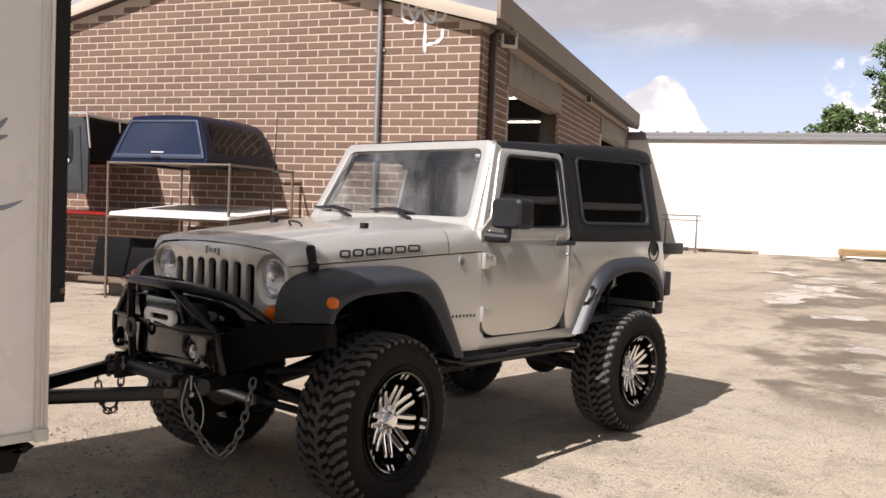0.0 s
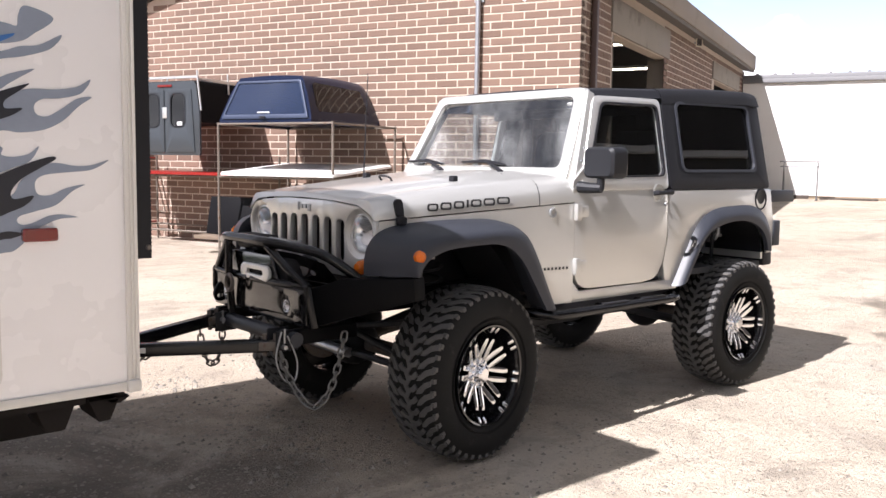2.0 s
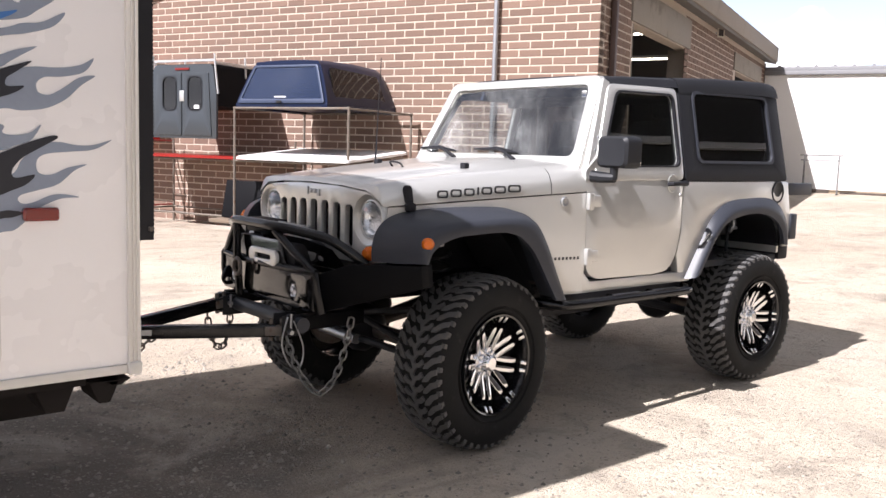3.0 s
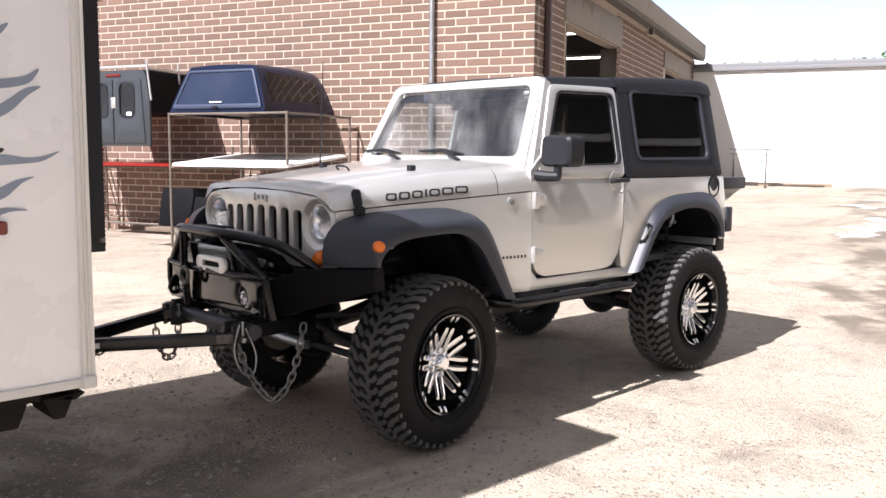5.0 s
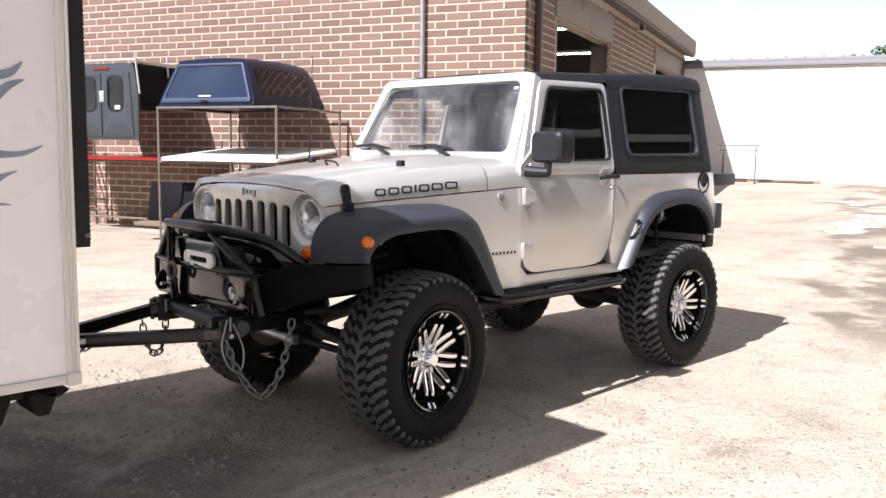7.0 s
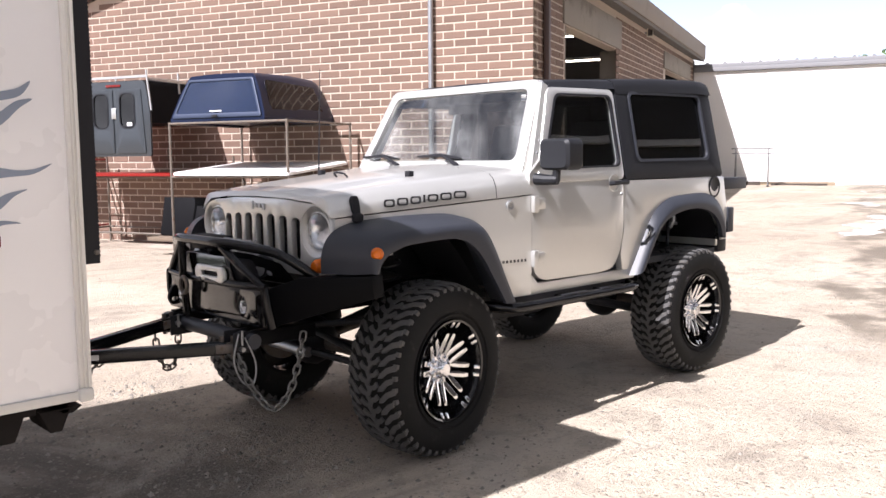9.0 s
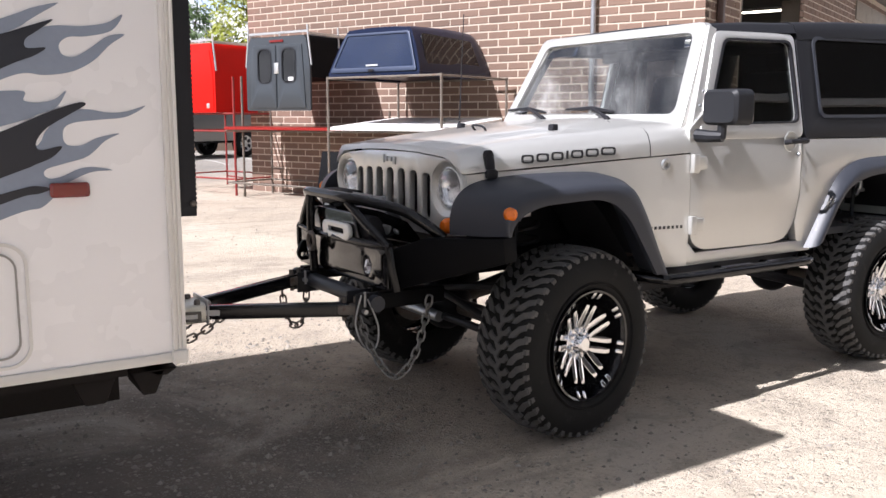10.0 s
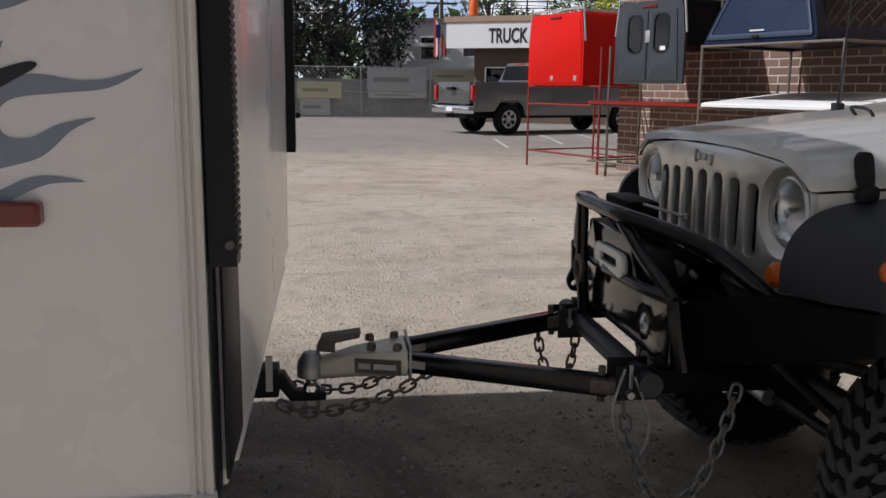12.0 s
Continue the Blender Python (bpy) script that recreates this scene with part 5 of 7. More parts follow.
    top = part("hardtop", Shape().loft(rear_roof, closed=True), HARDTOP, car, "black textured hardtop", smooth=50)
    qo = soften([(1.625, 1.350), (2.790, 1.350), (2.795, 1.945), (1.655, 1.900)], 0.03, 4)
    qi = soften([(1.785, 1.474), (2.625, 1.480), (2.635, 1.898), (1.806, 1.884)], 0.05, 5)
    qs = soften([(1.768, 1.457), (2.645, 1.463), (2.655, 1.914), (1.789, 1.901)], 0.055, 5)
    pair("hardtop_side", top_lean(plate(qo, [qi], "y", -0.002, 0.035)), HARDTOP, top, bevel=0.006)
    pair("quarter_window", top_lean(plate(qi, [], "y", 0.010, 0.014)), TINTED, top, "dark tinted rear quarter window")
    pair("window_seal", top_lean(plate(qs, [qi], "y", -0.010, 0.003)), FLARE, top)
    # tailgate side, rear window, tub back
    part("rear_window", Shape().prism([(2.780, 1.36), (2.790, 1.36), (2.790, 1.94), (2.780, 1.94)], "y", -0.60, 0.60), TINTED, car, "dark rear window")
    part("tailgate", Shape().box(2.80, 2.83, -0.74, 0.74, 0.85, 1.345), SILVER, car, bevel=0.006)
    pair("tail_light", Shape().box(2.862, 2.95, -0.80, -0.685, 0.945, 1.125), FLARE, car, "boxy tail light in a dark housing", bevel=0.012)
    pair("tail_lens", Shape().box(2.948, 2.962, -0.79, -0.695, 0.955, 1.115), REDLENS, car, "red tail lens", bevel=0.004)
    part("plate_bracket", Shape().box(2.84, 3.20, -0.76, -0.70, 1.25, 1.335), FLARE, car, "black bracket behind the tailgate", bevel=0.01)
    cap_f = Shape().lathe([(0.078, 0.010), (0.080, -0.006), (0.068, -0.012), (0.056, -0.006), (0.0, -0.009)], (2.69, -0.778, 1.275), "y", 28)
    part("fuel_filler", cap_f, MIRRORCASE, car, "round black fuel filler")
    part("rear_bumper", Shape().box(2.84, 2.96, -0.74, 0.74, 0.80, 0.90), SATIN, car, "black rear bumper", bevel=0.015)
    # cabin
    part("cabin_floor", Shape().box(0.55, 2.79, -0.74, 0.74, 0.80, 0.84), CABIN, car)
    part("firewall", Shape().box(0.50, 0.56, -0.70, 0.70, 0.80, 1.36), CABIN, car)
    part("dashboard", Shape().prism([(0.76, 1.10), (1.02, 1.12), (1.05, 1.30), (0.98, 1.40), (0.78, 1.415)], "y", -0.70, 0.70), CABIN, car, "dark dashboard", bevel=0.02)
    wheel_m = Matrix.Translation((1.13, -0.36, 1.36)) @ Matrix.Rotation(radians(-25), 4, "Y")
    sw = Shape().tube([(0, 0.19 * math.cos(a), 0.19 * math.sin(a)) for a in (2 * math.pi * i / 28 for i in range(28))], 0.016, 8, closed=True)
    sw.box(-0.01, 0.03, -0.18, 0.18, -0.025, 0.025).lathe([(0.0, -0.02), (0.06, -0.015), (0.065, 0.03)], (0, 0, 0), "x", 18)
    part("steering_wheel", Shape().put(sw, wheel_m), CABIN, car, "black steering wheel")
    for y in (-0.36, 0.36):
        seat = part("seat", Shape().box(1.32, 1.84, y - 0.24, y + 0.24, 1.0, 1.18), CABIN, car, "dark cloth front seat", bevel=0.05)
        back = Shape().put(Shape().box(-0.07, 0.07, -0.24, 0.24, 0, 0.62), Matrix.Translation((1.82, y, 1.12)) @ Matrix.Rotation(radians(14), 4, "Y"))
        part("backrest", back, CABIN, seat, bevel=0.045)
        part("headrest", Shape().box(1.97, 2.06, y - 0.13, y + 0.13, 1.74, 1.88), CABIN, seat, bevel=0.035)
    part("rear_bench", Shape().box(2.35, 2.75, -0.45, 0.45, 0.95, 1.10).box(2.70, 2.82, -0.45, 0.45, 1.0, 1.45), CABIN, car, "dark rear bench", bevel=0.04)
    for y in (-0.60, 0.60):
        part("roll_bar", Shape().tube([(1.80, y, 1.35), (1.80, y, 1.84), (1.75, y, 1.87), (1.05, y * 0.93, 1.86)], 0.035, 10), CABIN, car, "padded roll bar")
    part("roll_bar", Shape().rod((1.80, -0.60, 1.86), (1.80, 0.60, 1.86), 0.035, 10), CABIN, car, "padded roll bar")
    part("rear_mirror", Shape().box(0.99, 1.01, -0.12, 0.12, 1.76, 1.82), CABIN, car, "cabin mirror", bevel=0.008)
    return car


CAR = build_car()
WHEELS = wheel_meshes()
for wx, out, up, size, spin, steer in ((0.045, 0.70, 0.440, 0.967, 0.20, 7.5), (2.385, 0.735, 0.452, 0.938, 0.05, 0.0)):
    put_wheel(CAR, WHEELS, Matrix.Translation((wx, -out, up)) @ Matrix.Rotation(radians(steer), 4, "Z") @ Matrix.Scale(size, 4), spin)
    put_wheel(CAR, WHEELS, Matrix.Translation((wx, out, up)) @ Matrix.Rotation(radians(180 + steer), 4, "Z") @ Matrix.Scale(size, 4), spin + 0.2)



# ---- bumper, running gear and side steps of the car ----
def build_bumper():
    face = plate(soften([(-0.47, 0.715), (0.47, 0.715), (0.47, 0.905), (0.26, 0.905), (0.19, 1.03), (-0.19, 1.03), (-0.26, 0.905), (-0.47, 0.905)], 0.02),
                 [curve([(s * 0.31 - 0.032, 0.80), (s * 0.31, 0.85), (s * 0.31 + 0.032, 0.80), (s * 0.31, 0.75)], 5) for s in (-1, 1)], "x", -0.790, -0.775)
    face.v = [(x + 0.10 * max(0.0, abs(y) - 0.2), y, z) for x, y, z in face.v]
    bump = part("front_bumper", face, GLOSS, CAR, "black steel off-road front bumper", bevel=0.003)
    part("top_plate", Shape().prism([(-0.76, -0.47), (-0.78, -0.2), (-0.78, 0.2), (-0.76, 0.47), (-0.50, 0.55), (-0.50, -0.55)], "z", 0.895, 0.907), BLACK, bump)
    part("winch", Shape().box(-0.765, -0.60, -0.30, 0.30, 0.915, 1.02).lathe([(0.055, -0.16), (0.055, 0.16)], (-0.70, 0, 0.97), "y", 20, caps=True), SATIN, bump, "black winch body", bevel=0.012)
    for s in (-1, 1):
        tops = [(-0.735, 0.475, 0.900), (-0.655, 0.60, 0.952), (-0.445, 0.870, 0.965)]
        wing = Shape().loft([[(x, s * y, zt), (x + 0.09, s * (y - 0.03), zt), (x + 0.10, s * (y - 0.03), zb), (x + 0.012, s * y, zb)] for (x, y, zt), zb in zip(tops, (0.715, 0.76, 0.86))])
        part("bumper_wing", wing, DULL, bump, "black bumper wing plate", bevel=0.004)
        part("corner_tube", Shape().tube([(-0.755, s * 0.47, 0.905), (-0.748, s * 0.485, 0.81), (-0.728, s * 0.49, 0.715)], 0.022, 10), BLACK, bump)
        if s > 0:
            part("upright_tube", Shape().tube([(-0.822, s * 0.19, 1.085), (-0.815, s * 0.205, 0.90), (-0.80, s * 0.20, 0.70)], 0.021, 10), BLACK, bump)
        part("brace_tube", Shape().tube([(-0.818, -s * 0.205, 1.08), (-0.79, -s * 0.33, 0.99), (-0.752, -s * 0.46, 0.905)], 0.019, 10), BLACK, bump)
        part("edge_tube", Shape().tube([(-0.80, s * 0.02, 0.905), (-0.785, s * 0.30, 0.905), (-0.752, s * 0.48, 0.905)], 0.018, 10), BLACK, bump)
        lamp = part("aux_lamp", Shape().lathe([(0.0, 0.05), (0.035, 0.045), (0.052, 0.01), (0.055, -0.015), (0.048, -0.02)], (-0.66, s * 0.31, 0.985), "x", 24), SATIN, bump, "round auxiliary lamp")
        part("lamp_glass", Shape().lathe([(0.0, -0.026), (0.03, -0.024), (0.048, -0.018)], (-0.66, s * 0.31, 0.985), "x", 24), STEEL, lamp)
        fog = part("fog_lamp", Shape().lathe([(0.0, 0.03), (0.022, 0.02), (0.032, 0.0), (0.034, -0.004)], (-0.772, s * 0.31, 0.80), "x", 20), CHROME, bump, "small bright lamp in a bumper cut-out")
        part("lamp_glass", Shape().lathe([(0.0, -0.012), (0.02, -0.010), (0.032, -0.003)], (-0.772, s * 0.31, 0.80), "x", 20), CLEAR, fog)
        if s > 0:
            part("recovery_tab", plate(soften([(-0.815, 0.775), (-0.80, 0.735), (-0.76, 0.735), (-0.75, 0.85), (-0.79, 0.83)], 0.015), [circle(-0.785, 0.765, 0.012, 12)], "y", 0.375, 0.400), DULL, bump, "black recovery tab", bevel=0.003)
    pts = [(-0.56, 0.60, 0.945), (-0.62, 0.565, 1.0), (-0.70, 0.49, 1.062), (-0.77, 0.32, 1.088), (-0.823, 0.20, 1.102), (-0.830, 0.0, 1.104), (-0.823, -0.20, 1.102), (-0.77, -0.32, 1.088), (-0.70, -0.49, 1.062), (-0.62, -0.565, 1.0), (-0.56, -0.60, 0.945)]
    part("hoop", Shape().tube(curve(pts, 4, False), 0.0235, 12), BLACK, bump, "black bent-tube stinger hoop")
    part("gusset_panel", Shape().loft([[(-0.79, 0.02, 1.062), (-0.735, -0.32, 1.048), (-0.675, -0.47, 1.010), (-0.66, -0.52, 0.965)], [(-0.67, 0.02, 0.910), (-0.63, -0.32, 0.910), (-0.62, -0.47, 0.910), (-0.63, -0.52, 0.925)], [(-0.66, 0.02, 0.910), (-0.62, -0.32, 0.910), (-0.61, -0.47, 0.910), (-0.62, -0.52, 0.925)], [(-0.78, 0.02, 1.062), (-0.725, -0.32, 1.048), (-0.665, -0.47, 1.010), (-0.65, -0.52, 0.965)]], closed=False), GLOSS, bump, "gloss black panel inside the hoop")
    part("relay_box", Shape().box(-0.70, -0.60, 0.06, 0.33, 1.03, 1.105), DULL, bump, "black winch relay box", bevel=0.01)
    part("hoop_rod", Shape().rod((-0.66, 0.05, 1.098), (-0.60, -0.14, 1.085), 0.005, 6).lathe([(0.0, 0.012), (0.010, 0.008), (0.012, 0.0), (0.010, -0.008), (0.0, -0.012)], (-0.60, -0.145, 1.085), "z", 10), STEEL, bump, "thin bright rod with a ball end")
    lead = plate(rounded(-0.205, 0.085, 0.902, 0.980, 0.038, 7), [rounded(-0.140, 0.020, 0.929, 0.953, 0.011, 5)], "x", -0.812, -0.792)
    part("fairlead_slot", Shape().box(-0.793, -0.789, -0.150, 0.03, 0.925, 0.957), DULL, bump)
    # small pale discs on the panel inside the hoop
    for y, x, z in ((-0.19, -0.699, 0.975), (-0.30, -0.682, 0.970), (-0.37, -0.664, 0.955)):
        part("panel_bolt", Shape().put(Shape().lathe([(0.0, -0.006), (0.012, -0.005), (0.016, 0.0), (0.016, 0.006)], (0, 0, 0), "x", 16), Matrix.Translation((x, y, z)) @ Matrix.Rotation(radians(-38), 4, "Y")), STEEL, bump, "pale round disc")
    part("fairlead", lead, surface("brushed_aluminium", (0.74, 0.74, 0.72), 0.38, 0.55, vary=0.06, big=20), bump, "bright aluminium winch fairlead", bevel=0.006)
    part("hook_ring", Shape().tube([(-0.835 + 0.0, 0.16 + 0.035 * math.cos(a), 0.865 + 0.04 * math.sin(a)) for a in (2 * math.pi * i / 14 for i in range(14))], 0.011, 8, closed=True), RAWSTEEL, bump, "winch hook ring")
    # tow base plate under the bumper
    base = part("tow_base", Shape().tube([(-0.795, -0.44, 0.655), (-0.80, 0.0, 0.66), (-0.795, 0.44, 0.655)], 0.036, 12), FLARE, CAR, "dark tow crossbar under the bumper")
    for s in (-1, 1):
        for off in (-0.043, 0.043):
            part("tow_lug", Shape().box(-0.88, -0.76, s * 0.315 - 0.035 + off - 0.006, s * 0.315 - 0.035 + off + 0.006, 0.60, 0.70), SATIN, base, bevel=0.004)
        part("tow_pin", Shape().rod((-0.845, s * 0.315 - 0.11, 0.643 + s * 0.02), (-0.845, s * 0.315 + 0.04, 0.643 + s * 0.02), 0.011, 8).rod((-0.845, s * 0.315 - 0.10, 0.643), (-0.845, s * 0.315 - 0.10, 0.71), 0.006, 6), STEEL, base, "steel hitch pin")
        part("crash_bracket", Shape().box(-0.78, -0.45, s * 0.405 - 0.03, s * 0.405 + 0.03, 0.63, 0.70), DULL, base, bevel=0.004)


build_bumper()


def build_running_gear():
    frame_rail, _ = pair("frame_rail", Shape().prism([(-0.62, 0.745), (-0.62, 0.86), (0.36, 0.86), (0.62, 0.73), (2.80, 0.73), (2.80, 0.60), (0.58, 0.60), (0.32, 0.745)], "y", -0.46, -0.39), DULL, CAR, "", bevel=0.006)
    part("crossmember", Shape().box(0.95, 1.10, -0.39, 0.39, 0.55, 0.63), SATIN, CAR, bevel=0.006)
    part("engine_sump", Shape().box(-0.30, 0.50, -0.24, 0.24, 0.76, 1.12), SATIN, CAR, bevel=0.03)
    part("gearbox", Shape().loft([[(x, y * w, 0.66 + z * w) for y, z in circle(0, 0, 0.17, 14)] for x, w in ((0.45, 1.1), (0.75, 1.0), (1.0, 0.8), (1.25, 0.9), (1.45, 0.55))]), RAWSTEEL, CAR)
    part("skid_plate", Shape().prism([(0.85, 0.56), (0.95, 0.50), (1.40, 0.50), (1.50, 0.56)], "y", -0.30, 0.30), SATIN, CAR, bevel=0.008)
    part("fuel_tank", Shape().box(1.50, 2.15, -0.36, 0.10, 0.52, 0.74), SATIN, CAR, bevel=0.03)
    part("muffler", Shape().put(Shape().lathe([(0.0, -0.3), (0.09, -0.3), (0.10, -0.27), (0.10, 0.27), (0.09, 0.3), (0.0, 0.3)], (0, 0, 0), "y", 20), Matrix.Translation((2.72, 0.0, 0.62))), RAWSTEEL, CAR)
    for x, dy in ((0.0, 0.22), (2.424, -0.05)):
        axle = part("axle", Shape().rod((x, -0.55, 0.452), (x, 0.55, 0.452), 0.042, 14), RAWSTEEL, CAR, "dark solid axle")
        part("diff_housing", Shape().lathe([(0.0, -0.15), (0.07, -0.13), (0.13, -0.06), (0.145, 0.0), (0.13, 0.06), (0.07, 0.13), (0.0, 0.15)], (x - 0.02, dy, 0.455), "x", 20), SATIN, axle, "cast differential housing")
        for s in (-1, 1):
            coil = [(x + 0.02 + 0.058 * math.cos(a), s * 0.43 + 0.058 * math.sin(a), 0.54 + 0.42 * a / (2 * math.pi * 6)) for a in (2 * math.pi * 6 * i / 84 for i in range(85))]
            part("coil_spring", Shape().tube(coil, 0.009, 6), SATIN, axle, "black coil spring")
            off = -0.13 if x < 1 else 0.12
            shock = part("shock_absorber", Shape().rod((x + off, s * 0.50, 0.46), (x + off + 0.03, s * 0.49, 0.82), 0.030, 12).rod((x + off + 0.03, s * 0.49, 0.82), (x + off + 0.05, s * 0.48, 1.06), 0.012, 8), SATIN, axle, "tall shock absorber")
            part("shock_mount", Shape().tube([(x + off + 0.045, s * 0.50, 0.985), (x + off + 0.045, s * 0.525, 1.03), (x + off + 0.05, s * 0.52, 1.065)], 0.014, 8).box(x + off + 0.02, x + off + 0.10, s * 0.515 - 0.01, s * 0.515 + 0.01, 1.0, 1.02), STEEL, axle, "bright shock mount")
            end = 0.80 if x < 1 else 1.62
            part("control_arm", Shape().rod((x + 0.02 if x < 1 else x, s * 0.44, 0.39), (end, s * 0.41, 0.585), 0.030, 10), SATIN, axle)
            part("control_arm", Shape().rod((x, s * 0.36, 0.56), (lerp(x, end, 0.8), s * 0.38, 0.66), 0.024, 10), SATIN, axle)
            part("brake_disc", Shape().lathe([(0.0, -0.02), (0.165, -0.02), (0.165, 0.01), (0.0, 0.01)], (x, s * 0.57, 0.452), "y", 28), RAWSTEEL, axle)
    part("tie_rod", Shape().rod((-0.17, -0.50, 0.44), (-0.17, 0.50, 0.44), 0.020, 10), SATIN, CAR)
    part("drag_link", Shape().rod((-0.19, -0.46, 0.50), (-0.22, 0.40, 0.66), 0.019, 10), SATIN, CAR)
    part("track_bar", Shape().rod((-0.08, 0.45, 0.50), (-0.12, -0.40, 0.66), 0.019, 10), SATIN, CAR)
    part("steering_damper", Shape().rod((-0.20, 0.0, 0.44), (-0.21, 0.36, 0.45), 0.028, 12), STEEL, CAR, "steel steering damper")
    part("propshaft", Shape().rod((0.05, 0.20, 0.47), (0.95, 0.15, 0.62), 0.026, 10), RAWSTEEL, CAR)
    part("propshaft", Shape().rod((1.42, 0.0, 0.62), (2.30, -0.04, 0.48), 0.034, 10), RAWSTEEL, CAR)
    for s in (-1, 1):
        step = part("side_step", Shape().tube(curve([(0.46, s * 0.72, 0.70), (0.52, s * 0.81, 0.695), (0.60, s * 0.848, 0.692), (1.10, s * 0.85, 0.692), (1.60, s * 0.848, 0.692), (1.67, s * 0.81, 0.695), (1.72, s * 0.72, 0.70)], 4, False), 0.027, 12), BLACK, CAR, "black tubular side step")
        part("rocker_rail", Shape().box(0.50, 1.70, min(s * 0.70, s * 0.752), max(s * 0.70, s * 0.752), 0.672, 0.733), SATIN, step, "black rail under the sill", bevel=0.006)
        for x in (0.62, 1.00, 1.36, 1.64):
            part("step_arm", Shape().tube([(x, s * 0.84, 0.692), (x, s * 0.76, 0.690), (x, s * 0.44, 0.655)], 0.020, 8), BLACK, step)
        for x in (0.94, 1.30):
            part("tread_pad", Shape().box(x, x + 0.22, s * 0.85 - 0.018, s * 0.85 + 0.018, 0.713, 0.722), SATIN, step, "worn ribbed step pad", bevel=0.003)


build_running_gear()


# ---- the tow bar between car and motorhome ----
def build_tow_bar():
    bar = thing("tow_bar", "black A-frame tow bar with a bright steel coupler", "tow bar")
    for s in (-1, 1):
        a, b = Vector((-1.47, s * 0.055, 0.628)), Vector((-0.835, s * 0.315 - 0.035, 0.643 + s * 0.02))
        d = (b - a).normalized()
        m = Matrix.Translation(a) @ d.to_track_quat("X", "Z").to_matrix().to_4x4()
        arm = part("arm", Shape().put(Shape().box(0, (b - a).length - 0.05, -0.022, 0.022, -0.030, 0.030), m), BLACK, bar, "black square-tube arm", bevel=0.004)
        part("arm_end", Shape().put(Shape().box((b - a).length - 0.10, (b - a).length + 0.03, -0.03, 0.03, -0.022, 0.022), m), RAWSTEEL, arm, bevel=0.006)
        part("end_bolt", Shape().put(Shape().rod(((b - a).length - 0.07, 0, -0.05), ((b - a).length - 0.07, 0, 0.055), 0.011, 8).rod(((b - a).length - 0.02, 0, -0.05), ((b - a).length - 0.02, 0, 0.055), 0.011, 8), m), RAWSTEEL, arm)
        part("label_bar", Shape().put(Shape().box(0.02, 0.10, -0.024, -0.0225, -0.012, 0.012), m), STEEL, arm)
    shell = Shape().loft([[(-1.755, y * 0.55, 0.560 + z) for y, z in rounded(-0.05, 0.05, 0.0, 0.055, 0.02)], [(-1.69, y * 0.72, 0.565 + z) for y, z in rounded(-0.05, 0.05, 0.0, 0.065, 0.02)],
                          [(-1.60, y, 0.575 + z) for y, z in rounded(-0.052, 0.052, 0.0, 0.078, 0.015)], [(-1.44, y * 1.75, 0.585 + z) for y, z in rounded(-0.055, 0.055, 0.0, 0.085, 0.012)]])
    cp = part("coupler", shell, surface("zinc_plated_steel", (0.62, 0.60, 0.53), 0.45, 0.6, vary=0.15, big=12, fine=120), bar, "pressed bright steel ball coupler", bevel=0.003)
    part("coupler_flange", Shape().box(-1.437, -1.428, -0.102, 0.102, 0.580, 0.685), STEEL, cp, bevel=0.003)
    part("socket", Shape().lathe([(0.0, 0.05), (0.025, 0.045), (0.042, 0.02), (0.045, 0.0), (0.045, -0.03)], (-1.735, 0, 0.60), "z", 20), STEEL, cp)
    part("latch", Shape().prism([(-1.72, 0.655), (-1.70, 0.70), (-1.58, 0.715), (-1.585, 0.695), (-1.66, 0.68), (-1.66, 0.65)], "y", -0.03, 0.03), RAWSTEEL, cp, "latch lever", bevel=0.004)
    for x, y in ((-1.55, -0.05), (-1.55, 0.05), (-1.47, -0.07), (-1.47, 0.07)):
        part("bolt", Shape().lathe([(0.0, 0.022), (0.010, 0.022), (0.014, 0.016), (0.015, 0.0)], (x, y, 0.664), "z", 6), RAWSTEEL, cp)
    m = Matrix.Translation((-1.60, -0.054, 0.593)) @ Matrix.Rotation(radians(-15), 4, "Z")
    plate_ = part("name_plate", Shape().put(Shape().box(0, 0.145, -0.006, 0.002, 0, 0.045), m), GLOSS, cp, "black maker's plate with plain bars")
    part("plate_bars", Shape().put(Shape().box(0.012, 0.05, -0.0075, -0.006, 0.014, 0.032), m), STEEL, plate_)
    part("plate_bars", Shape().put(Shape().box(0.06, 0.13, -0.0075, -0.006, 0.014, 0.032), m), STEEL, plate_)
    mount = thing("ball_mount", "black drop ball mount in the hitch receiver", "hitch")
    part("shank", Shape().prism([(-1.95, 0.535), (-1.83, 0.535), (-1.80, 0.495), (-1.69, 0.495), (-1.69, 0.522), (-1.785, 0.525), (-1.82, 0.585), (-1.95, 0.585)], "y", -0.028, 0.028), SATIN, mount, bevel=0.004)
    part("ball", Shape().lathe([(0.0, 0.072), (0.014, 0.069), (0.024, 0.058), (0.026, 0.046), (0.021, 0.034), (0.016, 0.026), (0.026, 0.018), (0.028, 0.0)], (-1.735, 0, 0.523), "z", 18), CHROME, mount)
    part("nut", Shape().lathe([(0.0, -0.045), (0.022, -0.045), (0.026, -0.03), (0.026, -0.002)], (-1.735, 0, 0.495), "z", 6), STEEL, mount)
    part("hitch_pin", Shape().rod((-1.86, -0.075, 0.56), (-1.86, 0.075, 0.56), 0.008, 8).box(-1.87, -1.85, -0.085, -0.07, 0.55, 0.66), STEEL, mount)


build_tow_bar()


